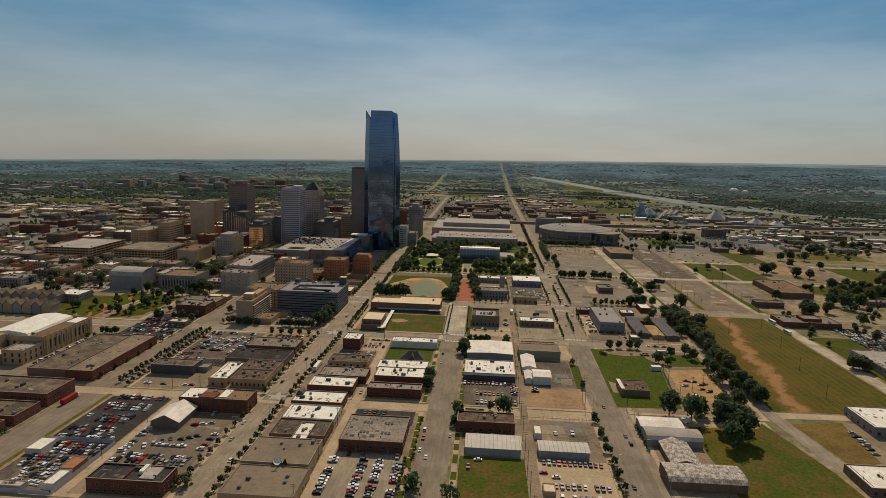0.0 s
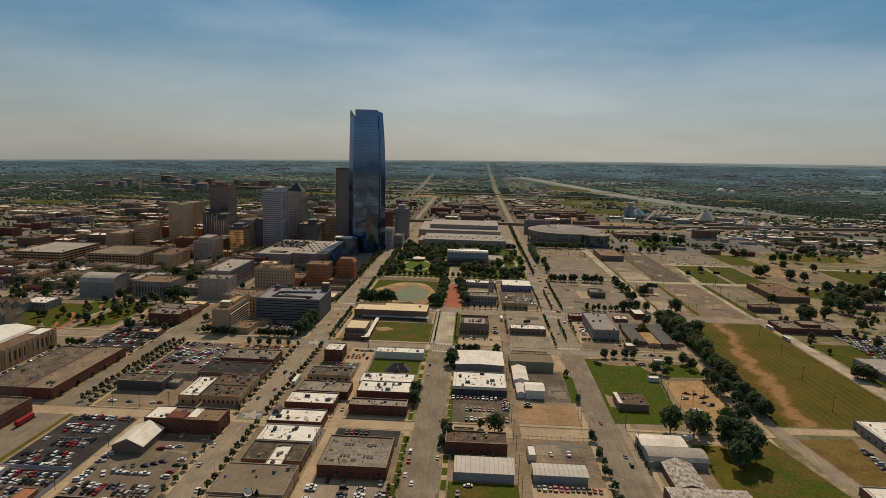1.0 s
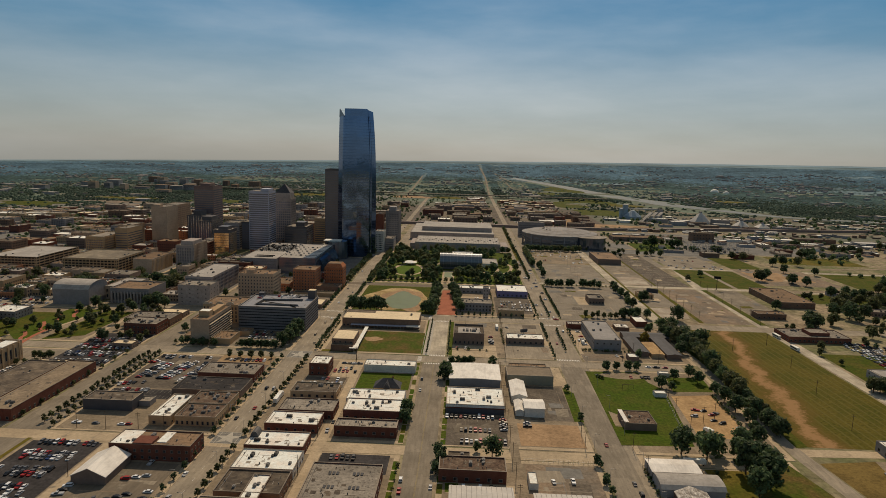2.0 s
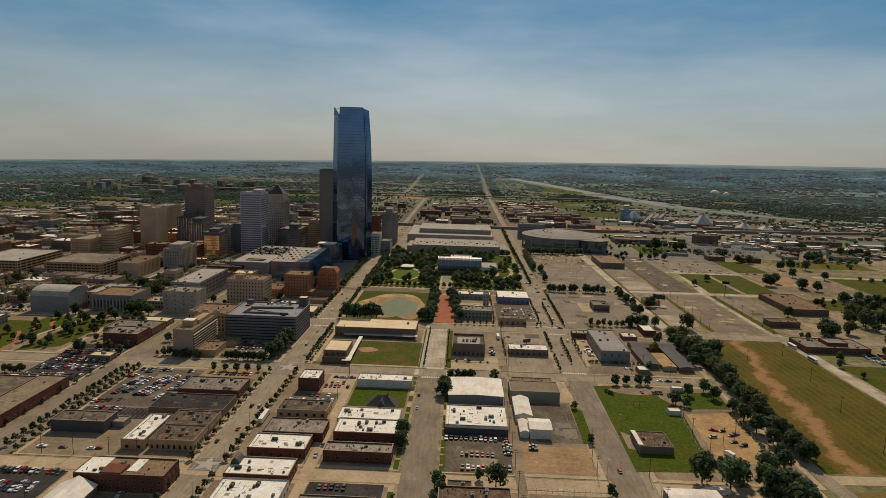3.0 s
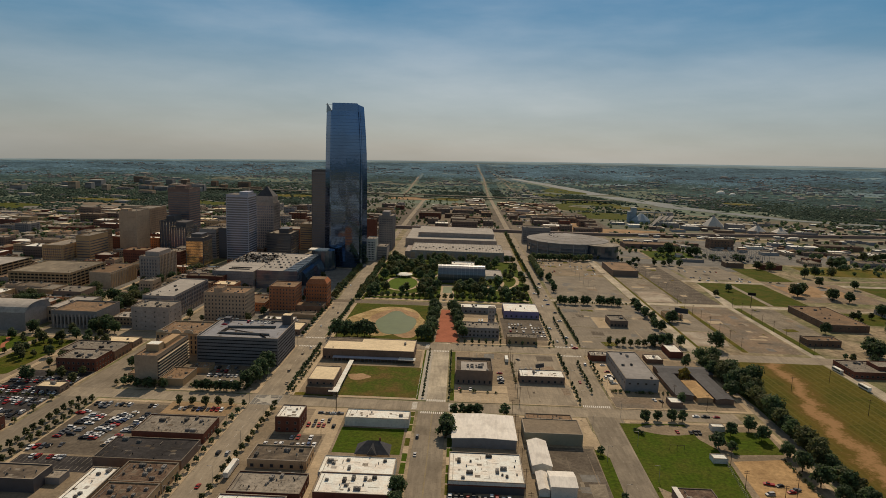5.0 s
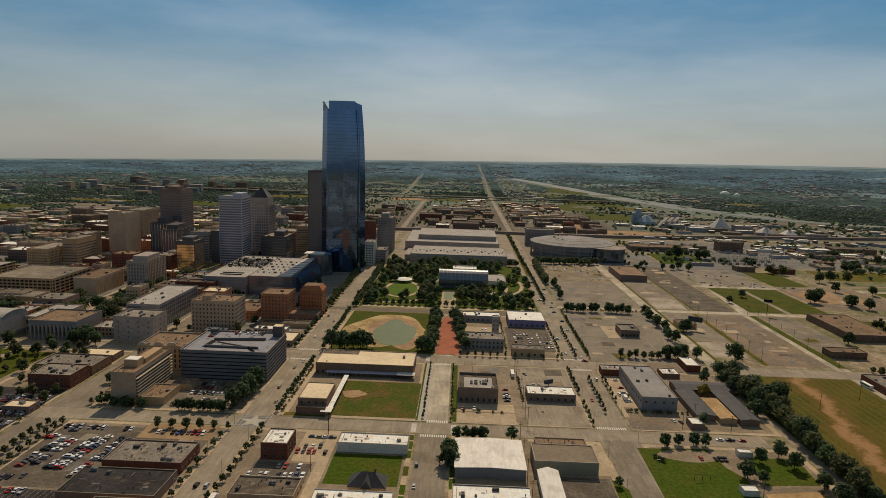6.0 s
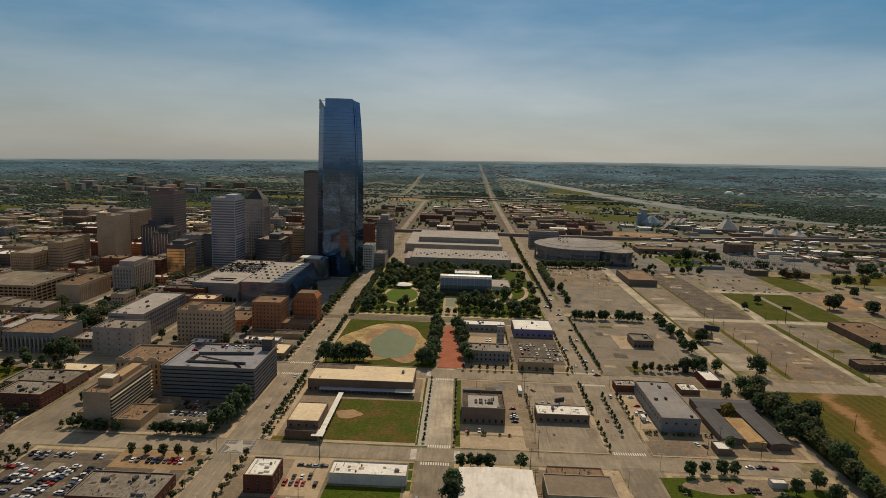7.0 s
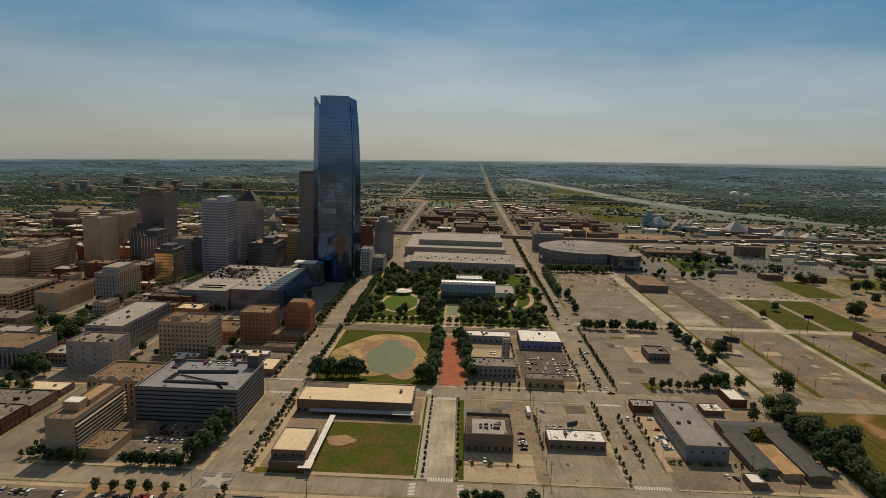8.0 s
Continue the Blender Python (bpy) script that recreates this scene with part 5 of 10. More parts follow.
building("bank", "small brown bank with a flat grey roof", "bank", 138, 155, 757, 779, 6.5, "brown_wall", "roof_gray", 0.8, 2, (1, 3, 2, 2.2, 0.8), "l")
building("office", "low dark building with tan roof", "building", 201, 236, 1022, 1092, 8.3, "brown_wall", "roof_brown", 0.5, 2)
building("store", "big brick store with a tan roof", "store", 352, 392, 770, 848, 7.0, "brick_brown", "roof_brown", 0.5, 9, (1, 8, 2, 1.2, 3.5), "l")
building("store", "small brick store with dark roof", "store", 304, 334, 716, 730, 6.0, "brick_brown", "roof_brown", 0.5, 3, SHOP, "l")
building("school", "low brick school with white and dark roofs", "school", 296, 352, 633, 662, 5.5, "brick", "roof_gray", 0.5, 9, (1, 4, 2, 1.6, 1.2), "l", big_unit=(318, 336, 640, 655, 2.5))
building("hall", "white-roofed metal hall in the town", "hall", 238, 292, 381, 414, 6.0, "sheet_wall", "roof_white", 0.3, 5, (1, 6, 2, 2.0, 1), "l")
building("hall", "low brick hall with a white roof", "hall", 195, 250, 308, 333, 4.8, "brick_brown", "roof_white", 0.4, 5, SHOP, "l")
building("brick_shed", "dark brick shed with a patched red roof", "shed", 98, 117, 427, 447, 4.6, "brown_wall", "red_roof", 0.3, 2)
building("brick_warehouse", "dark brick building with white and brown roofs", "building", -184, -141, 364, 381, 9.0, "brick", "roof_brown", 0.6, 6, (2, 3.6, 1.4, 1.6, 1.2), "r")
building("shop", "white-roofed tan shop in the town", "shop", -184, -171, 406, 440, 6.0, "tan_wall", "roof_white", 0.4, 4, SHOP, "r")
building("shop", "low brown brick building with pilasters", "building", -169, -144.8, 407, 427, 6.0, "tan_wall", "red_roof", 0.5, 9, (1, 3, 1.3, 2.2, 1.0), "r")
building("shop", "brown-roofed building with many vents", "building", -170, -144.8, 428, 447, 6.0, "tan_wall", "red_roof", 0.5, 12, SHOP, "r")
building("hall", "low hall with a black tar roof", "hall", -191, -145.5, 451, 475, 5.0, "brown_wall", "asphalt_dark", 0.4, 2)
building("shop", "long dark brick shop with roof units", "shop", -186, -146, 480, 503, 6.0, "brick", "roof_gray", 0.5, 12, SHOP, "r")
building("warehouse", "dark low warehouse with a tar roof", "warehouse", -234, -203, 424, 438, 7.0, "black_wall", "roof_tar", 0.4, 3)
building("shop", "small grey flat-roofed outbuilding", "shed", -206, -196, 432, 440, 3.6, "gray_wall", "roof_gray", 0.3, 1)
building("apartment_building", "three-storey red brick building", "building", -326, -264.5, 358, 385, 8.8, "brick", "roof_tar", 0.6, 9, (2, 3, 1.2, 1.6, 1.2), "r")
building("brick_shop", "red brick shop with white roof box", "shop", -294, -264.5, 330, 352, 6.5, "brick", "roof_tar", 0.6, 4, (1, 4, 1.8, 1.8, 1.2), "r")
building("brick_shop", "red brick shop at a street corner", "shop", -330, -266, 295, 325, 6.5, "brick", "roof_tar", 0.6, 6, SHOP, "r")
building("museum", "long low brick building with a dark roof", "building", -313, -284, 406, 490, 6.5, "brown_wall", "roof_tar", 0.5, 5)
building("museum", "long low brick building with a tan-grey roof", "building", -283.5, -264, 403, 490, 7.5, "brick", "roof_gravel", 0.5, 4, SHOP, "r")
building("shop", "dark brick building cluster with flat roofs", "shop", -293, -264.5, 582, 604, 9.5, "brick", "roof_gray", 0.6, 9, (2, 3.4, 1.4, 1.7, 1.2), "r")
building("shop", "small dark shop with white roof edge", "shop", -281, -264.5, 541, 551, 4.6, "brown_wall", "roof_tan", 0.4, 2, SHOP, "r")
building("shop", "long dark brick shop with a stained roof", "shop", -306, -264.5, 607, 632, 7.0, "brick_brown", "roof_gray", 0.6, 6, SHOP, "r")
building("shop", "low shop with a pale roof beside a lawn", "shop", -292, -266, 637, 652, 5.0, "brown_wall", "roof_tan", 0.4, 2, SHOP, "r")
building("apartment_building", "white-roofed grey walled building", "building", -434, -409, 610, 634, 7.7, "gray_wall", "roof_white", 0.4, 2, (2, 3.5, 1.4, 1.4, 1.2), "r")


def gabled(name, label, cat, x0, x1, y0, y1, eave, ridge, wall, roof, along_x=True, overhang=0.4, barrel=0):
    """A hall with a pitched (or barrel) roof of real thickness."""
    cx, cy = (x0 + x1) / 2, (y0 + y1) / 2
    p = thing(name, label, cat, (cx, cy, 0))
    a, d = (x1 - x0) / 2, (y1 - y0) / 2
    half = d if along_x else a
    run = a if along_x else d
    n = max(2, barrel)
    prof = []
    for i in range(n + 1):
        s = -1 + 2 * i / n
        z = eave + (ridge - eave) * (math.sqrt(max(0, 1 - s * s)) if barrel else 1 - abs(s))
        prof.append((s * half, z))
    put = (lambda s, r, z: (r, s, z)) if along_x else (lambda s, r, z: (s, r, z))
    v = [put(s, -run, z) for s, z in prof] + [put(s, run, z) for s, z in prof]
    m = n + 1
    v += [put(-half, -run, -0.2), put(half, -run, -0.2), put(-half, run, -0.2), put(half, run, -0.2)]
    b = 2 * m
    f = [(b, *range(m), b + 1), (b + 2, *range(m, 2 * m), b + 3), (b, b + 2, m, 0), (b + 1, b + 3, 2 * m - 1, m - 1)]
    link("wall", v, f, M[wall], p)
    v, f = [], []
    k = 1 + overhang / half
    for r in (-run - overhang, run + overhang):
        for up in (0.05, 0.3):
            v += [put(s * k, r, z + up - (0.15 if i in (0, n) else 0)) for i, (s, z) in enumerate(prof)]
    for i in range(n):
        f += [(i, i + 1, 2 * m + i + 1, 2 * m + i), (m + i, 3 * m + i, 3 * m + i + 1, m + i + 1), (i, m + i, m + i + 1, i + 1), (2 * m + i, 2 * m + i + 1, 3 * m + i + 1, 3 * m + i)]
    f += [(0, 2 * m, 3 * m, m), (n, m + n, 3 * m + n, 2 * m + n)]
    cover = link("roof", v, f, M[roof], p)
    if not barrel and roof == "roof_metal":
        hp = Heap()
        for r in np.arange(-run + 0.8, run, 2.4):
            for i in range(n):
                (s0, z0), (s1, z1) = prof[i], prof[i + 1]
                hp.add([put(s0 * k, r - 0.09, z0 + 0.34), put(s1 * k, r - 0.09, z1 + 0.34), put(s1 * k, r + 0.09, z1 + 0.34), put(s0 * k, r + 0.09, z0 + 0.34)], [(0, 1, 2, 3)])
        tagged(hp.done("roof_seam", [M["unit"]], cover), kind="stuff")
    return p


gabled("barn", "white metal-roofed gabled shed", "shed", -188.5, -171.5, 338.5, 362, 4.2, 8.2, "brown_wall", "roof_light", False)
gabled("warehouse", "metal-roofed warehouse with streaked panels", "warehouse", -10, 26, 489, 522, 5.6, 6.2, "sheet_wall", "roof_light", False)
gabled("metal_shed", "long pale metal-roofed shed", "shed", -6, 24, 328, 345, 4.4, 4.9, "sheet_wall", "roof_metal", True)
gabled("metal_shed", "ribbed grey metal-roofed shed", "shed", 34, 61, 329, 341, 4.4, 4.9, "sheet_wall", "roof_metal", True)
gabled("metal_shed", "small white gabled shed", "shed", 32, 42, 463, 492, 4.5, 6.0, "white_wall", "roof_light", False)
gabled("metal_shed", "small beige gabled shed", "shed", 38.5, 51, 440, 455, 6.0, 7.2, "white_wall", "roof_light", True)
gabled("metal_shed", "small beige lean-to shed", "shed", 33, 38.2, 441, 458, 3.6, 4.6, "white_wall", "roof_light", False)
gabled("arched_hall", "grey arched metal hall", "hall", 97, 128, 351, 366, 4.2, 6.4, "sheet_wall", "roof_pale", True, barrel=8)
gabled("metal_shed", "white-roofed metal annexe in the town", "shed", 97, 122, 367, 381, 5.0, 5.6, "sheet_wall", "roof_light", True)
gabled("rusty_hall", "old brick hall with a rust-streaked curved roof", "hall", 96, 134, 303, 322, 4.8, 6.8, "brick_brown", "rust_roof", True, barrel=8)
gabled("rusty_hall", "old shed with a rust-streaked pitched roof", "shed", 103, 118, 324, 352, 3.8, 5.6, "brick_brown", "rust_roof", False)
def hipped_house(x0, x1, y0, y1, eave, ridge):
    """An old house with a hipped slate roof and a cross gable."""
    p = thing("house", "old tan house with a hipped dark slate roof", "house", ((x0 + x1) / 2, (y0 + y1) / 2, 0))
    a, d = (x1 - x0) / 2, (y1 - y0) / 2
    box_part("wall", p, -a, a, -d, d, -0.2, eave, M["tan_wall"])
    o = 0.7
    cover = link("roof", [(-a - o, -d - o, eave), (a + o, -d - o, eave), (a + o, d + o, eave), (-a - o, d + o, eave), (-a + d, 0, ridge), (a - d, 0, ridge)],
         [(0, 1, 5, 4), (1, 2, 5), (2, 3, 4, 5), (3, 0, 4), (3, 2, 1, 0)], M["slate"], p)
    link("gable_roof", [(-2.6, -d - 1.6, eave), (2.6, -d - 1.6, eave), (2.6, 0, eave), (-2.6, 0, eave), (0, -d - 1.6, ridge - 0.6), (0, 0, ridge - 0.6)],
         [(0, 1, 4), (1, 2, 5, 4), (2, 3, 5), (3, 0, 4, 5), (3, 2, 1, 0)], M["slate"], p)
    box_part("chimney", cover, 3.0, 3.8, 0.8, 1.6, eave, ridge + 1.0, M["brick"])


hipped_house(-60, -43, 466, 477, 5.5, 10.5)
gabled("motel_wing", "long dark-roofed low wing", "building", 141.5, 153, 573, 616, 3.8, 4.6, "brown_wall", "slate", False, 0.5)
gabled("motel_wing", "long dark-roofed low wing beside trees", "building", 166.5, 178, 568, 617, 3.8, 4.6, "brown_wall", "slate", False, 0.5)
gabled("motel_wing", "dark-roofed cross wing in the town", "building", 143, 183, 618, 634, 3.8, 4.8, "brown_wall", "slate", True, 0.5)
gabled("motel_hall", "tan-roofed hall between dark wings", "hall", 154.5, 165, 570, 604, 3.4, 3.8, "tan_wall", "dirt_tan", False, 0.2)
building("shop", "brick building with white rooftop", "shop", 166, 177, 666, 688, 5.5, "brick", "roof_white", 0.5, 1)
building("shop", "low white-roofed shed between yards", "shop", 143, 156, 650, 663, 3.6, "brick_brown", "roof_white", 0.4, 1)
rect("yard", 140, 164, 664, 682, P + 0.01, M["lot_brown"], "brown yard behind low sheds", "yard")
building("shop", "low white stuccoed shop", "shop", 121, 136, 664 - 14, 661, 5.0, "white_wall", "roof_white", 0.5, 3)

building("hall", "wide pale-roofed hall beside a field", "hall", 312, 362, 492, 545, 6.0, "sheet_wall", "roof_pale", 0.3, 6, (1, 6, 1.6, 1.4, 3.2), "l")
# white coping and red band of the warehouse front
for wb in [o for o in scene.objects if o.type == "EMPTY" and o.get("label", "").startswith("white-roofed warehouse with roof vents")]:
    box_part("white_band", wb, -18.6, 18.6, -0.14, 0.0, 4.6, 6.2, M["white_wall"], "white painted fascia")
    box_part("red_band", wb, -18.6, 18.6, -0.12, 0.0, 3.9, 4.55, M["brick"], "dark red stripe")
for wb in [o for o in scene.objects if o.type == "EMPTY" and o.get("label", "").startswith("dark brick shed with a patched")]:
    link("lean_to_roof", [(-9.8, 1, 4.9), (-7.2, 1, 4.9), (-7.2, 20, 4.9), (-9.8, 20, 4.9), (-9.8, 1, 5.05), (-7.2, 1, 5.05), (-7.2, 20, 5.05), (-9.8, 20, 5.05)], BOXF, M["roof_light"], wb, label="pale metal roof edge")
for wb in [o for o in scene.objects if o.type == "EMPTY" and o.get("label", "").startswith("brick warehouse with a stained grey roof")]:
    for kx, ky in ((-8, 10), (4, 10), (-8, 23), (4, 23)):
        for q in range(3):
            box_part("skylight", wb, kx + q * 1.9, kx + q * 1.9 + 1.3, ky, ky + 2.6, 6.3, 6.62, M["slate"], "dark rooftop skylight")
for wb in [o for o in scene.objects if o.type == "EMPTY" and o.get("label", "").startswith("white-roofed brick shop beside an alley")]:
    v = [(-13.5 + 2.2 * math.cos(math.pi * i / 8), y, 5.4 + 3.4 * math.sin(math.pi * i / 8)) for y in (10, 17) for i in range(9)]
    link("roof_vault", v, [(i, i + 1, i + 10, i + 9) for i in range(8)] + [tuple(range(9)), tuple(range(9, 18))], M["roof_dark_metal"], wb, label="dark vaulted roof hood")
for wb in [o for o in scene.objects if o.type == "EMPTY" and o.get("label", "").startswith("dark brick building with white and brown roofs")]:
    box_part("roof_section", wb, -21.1, -10, 0.4, 16.6, 8.4, 8.75, M["roof_white"], "white roof section")
    box_part("roof_section", wb, 2, 7, 4, 16.6, 8.4, 8.7, M["roof_white"], "white roof section")
    box_part("roof_section", wb, -9, 1, 0.4, 9, 8.4, 9.6, M["brick"], "raised brick roof block")
building("warehouse", "long low brown warehouse beside the railway", "warehouse", 286, 384, 1300, 1334, 8.0, "brown_wall", "roof_brown", 0.5, 4, (1, 8, 2, 1.4, 3.5), "l")
gabled("house", "small white house on a lawn", "house", 350, 360, 1212, 1222, 4.0, 6.5, "white_wall", "roof_gray", True)
# ---- hotel slab ----
HX0, HX1, HY0, HY1, HH = -226, -210.5, 562, 612, 20.6
hotel = building("hotel", "tan slab hotel with white sun louvres and a penthouse", "hotel", HX0, HX1, HY0, HY1, HH, "beige_wall", "roof_brown", 0.6, 3)
hcx = (HX0 + HX1) / 2
for i in range(8):
    z = 2.0 + i * 2.1
    box_part("window_band", hotel, HX1 - hcx - 0.1, HX1 - hcx + 0.05, 0.8, HY1 - HY0 - 0.8, z, z + 1.3, M["pane"])
    box_part("balcony_slab", hotel, HX1 - hcx - 0.1, HX1 - hcx + 1.1, 0.6, HY1 - HY0 - 0.6, z - 0.55, z - 0.15, M["louvre"], "white concrete balcony slab")
hotel_top = box_part("penthouse", hotel, -5.5, 3.5, 12, 20, HH - 0.6, HH + 4.0, M["tan_wall"], "tan penthouse box")
box_part("penthouse_roof", hotel_top, -5.0, 3.0, 12.5, 19.5, HH + 4.0, HH + 4.15, M["roof_white"])
box_part("penthouse", hotel, -1.5, 4.5, 20.3, 44, HH - 0.6, HH + 2.4, M["tan_wall"], "long tan penthouse")
building("hotel_annexe", "low tan-roofed hotel annexe", "building", -209, -193, 562, 585, 5.2, "tan_wall", "roof_brown", 0.5, 1)
building("hotel_annexe", "small brown-roofed annexe with a canopy", "building", -200, -186, 588, 600, 4.2, "tan_wall", "roof_brown", 0.4, 1)
building("hotel_annexe", "small brown-roofed wing beside the hotel", "building", -236, -227, 572, 585, 4.0, "tan_wall", "roof_brown", 0.4, 0)
rect("parking_lot", -209, -150, 559, 589, P, M["lot_tan"], "worn hotel parking lot", "parking lot")
rect("court", -209, -144, 589.1, 606.5, P, M["asphalt"], "dark shaded service court", "court")

# ---- parking garage ----
GX0, GX1, GY0, GY1, GH = -202, -141.5, 607, 656, 21.9
garage = building("parking_garage", "dark banded concrete parking garage with ramps on its roof", "parking garage", GX0, GX1, GY0, GY1, GH, "garage_wall", "garage_deck", 1.0, 0)
gcx = (GX0 + GX1) / 2
for i in range(8):
    z = 1.2 + i * 2.55
    box_part("deck_opening", garage, GX0 - gcx + 0.6, GX1 - gcx - 0.6, -0.05, 0.3, z, z + 0.72, M["dark"], "dark open parking level")
    box_part("deck_opening", garage, GX1 - gcx - 0.3, GX1 - gcx + 0.05, 0.6, GY1 - GY0 - 0.6, z, z + 0.72, M["dark"], "dark open parking level")
def deck_strip(name, x0, y0, x1, y1, wide, z0, z1, material, label=""):
    """A low wall or slot on the roof deck between two points of the plan."""
    d = Vector((x1 - x0, y1 - y0)).normalized() * wide / 2
    base = [(x0 + d.y, y0 - d.x), (x1 + d.y, y1 - d.x), (x1 - d.y, y1 + d.x), (x0 - d.y, y0 + d.x)]
    link(name, [(x - gcx, y - GY0, z) for z in (z0, z1) for x, y in base], BOXF, M[material], garage, label=label)


deck_strip("ramp_slot", -189, 633, -152, 637, 3.0, GH - 1.0, GH - 0.9, "dark", "dark ramp slot")
deck_strip("ramp_slot", -189, 617, -151, 616.8, 2.0, GH - 1.0, GH - 0.9, "dark", "dark ramp slot")
deck_strip("ramp_slot", -185, 630, -158, 619.5, 2.4, GH - 1.0, GH - 0.88, "dark", "dark ramp slot")
deck_strip("ramp_slot", -189, 617, -188, 634, 4.0, GH - 1.0, GH - 0.86, "dark", "dark ramp slot")
deck_strip("ramp_wall", -189, 635, -152, 639, 0.5, GH - 1.0, GH + 0.5, "garage_wall", "low ramp parapet")
deck_strip("ramp_wall", -189, 618.3, -151, 618.1, 0.5, GH - 1.0, GH + 0.4, "garage_wall", "low ramp parapet")
deck_strip("ramp_wall", -158, 618, -151, 609, 0.6, GH - 1.0, GH + 0.4, "dark", "dark ramp edge")
box_part("stair_tower", garage, 22.5, 29.5, 40, 47, GH - 1, GH + 7, M["black_wall"], "black stair tower")
box_part("stair_roof", garage, 22.8, 29.2, 40.3, 46.7, GH + 7, GH + 7.15, M["roof_tan"])
box_part("stair_tower", garage, -25, -20, 41, 46, GH - 1, GH + 3, M["black_wall"], "black stair tower")
ornate = building("office", "ornate tan office with tall windows", "office", -242, -203, 626, 661, 17.5, "tan_wall", "roof_brown", 1.0, 9, (4, 3.2, 1.3, 2.6, 1.5), "r")

for k, (gx, wide) in enumerate(((-16, 3.2), (-3.5, 3.8), (6, 3.8), (17, 3.0))):
    pts = [(gx + wide * math.cos(math.pi * i / 10), 17.5 + 0.75 * wide * math.sin(math.pi * i / 10)) for i in range(11)]
    v, f = prism_flat(pts, -0.15, 0.35)
    link("arched_gable", v, f, M["louvre"], ornate, label="pale arched parapet gable")
for k in range(3):
    pts = [(6 + k * 11 + 3.0 * math.cos(math.pi * i / 10), 17.5 + 2.2 * math.sin(math.pi * i / 10)) for i in range(11)]
    v, f = prism_flat(pts, -0.3, 0.2)
    link("arched_gable", [(19.5 + q[1], q[0], q[2]) for q in v], f, M["louvre"], ornate, label="pale arched parapet gable")

# ---- school ----
school = building("school", "long low school with a pale tan roof and dark brick walls", "school", -113, -42, 630, 661, 8.5, "brick_brown", "roof_tan", 0.35, 2, (1, 3.5, 1.6, 1.8, 1.0), "r")
box_part("roof_section", school, -35.1, -8, 22, 30.6, 8.15, 8.27, M["roof_tar"], "dark lower roof section")
box_part("entrance_roof", school, 24, 37, -6, 0.2, 3.2, 3.6, M["white_wall"], "white entrance canopy")
walk_roof = box_part("canopy", school, -27, 25, -5, 0.1, 3.0, 3.3, M["blue_gray"], "grey walkway canopy")
for sx in np.arange(-26, 24, 3.0):
    box_part("canopy_post", walk_roof, sx - 0.1, sx + 0.1, -4.6, -4.4, 0.1, 3.0, M["steel"])
school2 = building("school_hall", "dark brick school hall with a pale tan roof", "school hall", -108.5, -90.5, 562, 589, 9.0, "brick_brown", "roof_tan", 0.35, 0, (1, 4, 1.4, 1.4, 5.6))
box_part("lower_wing", school2, -9.0, 9.0, -5, 0.1, -0.2, 5.0, M["brick_brown"], "lower dark brick wing")
box_part("wing_roof", school2, -8.8, 8.8, -4.8, 0.0, 5.0, 5.15, M["roof_tar"])
walkway = thing("covered_walkway", "white covered walkway beside a playing field", "walkway", (-88.5, 590, 0))
box_part("roof", walkway, -1.6, 1.6, -32, 30, 3.2, 3.5, M["roof_white"])
box_part("entrance_roof", walkway, -4.5, 2.2, -36, -28, 3.6, 3.9, M["roof_white"])
for wy in range(-34, 30, 5):
    for wx in (-1.4, 1.4):
        box_part("post", walkway, wx - 0.12, wx + 0.12, wy - 0.12, wy + 0.12, 0.1, 3.2, M["steel"])

# ---- the glass tower ----
def prism(rings):
    """Skin through rings of equal length, closed at both ends."""
    n = len(rings[0])
    v = [q for r in rings for q in r]
    f = []
    for k in range(len(rings) - 1):
        for i in range(n):
            f.append((k * n + i, k * n + (i + 1) % n, (k + 1) * n + (i + 1) % n, (k + 1) * n + i))
    f += [tuple(range(n - 1, -1, -1)), tuple(range((len(rings) - 1) * n, len(rings) * n))]
    return v, f


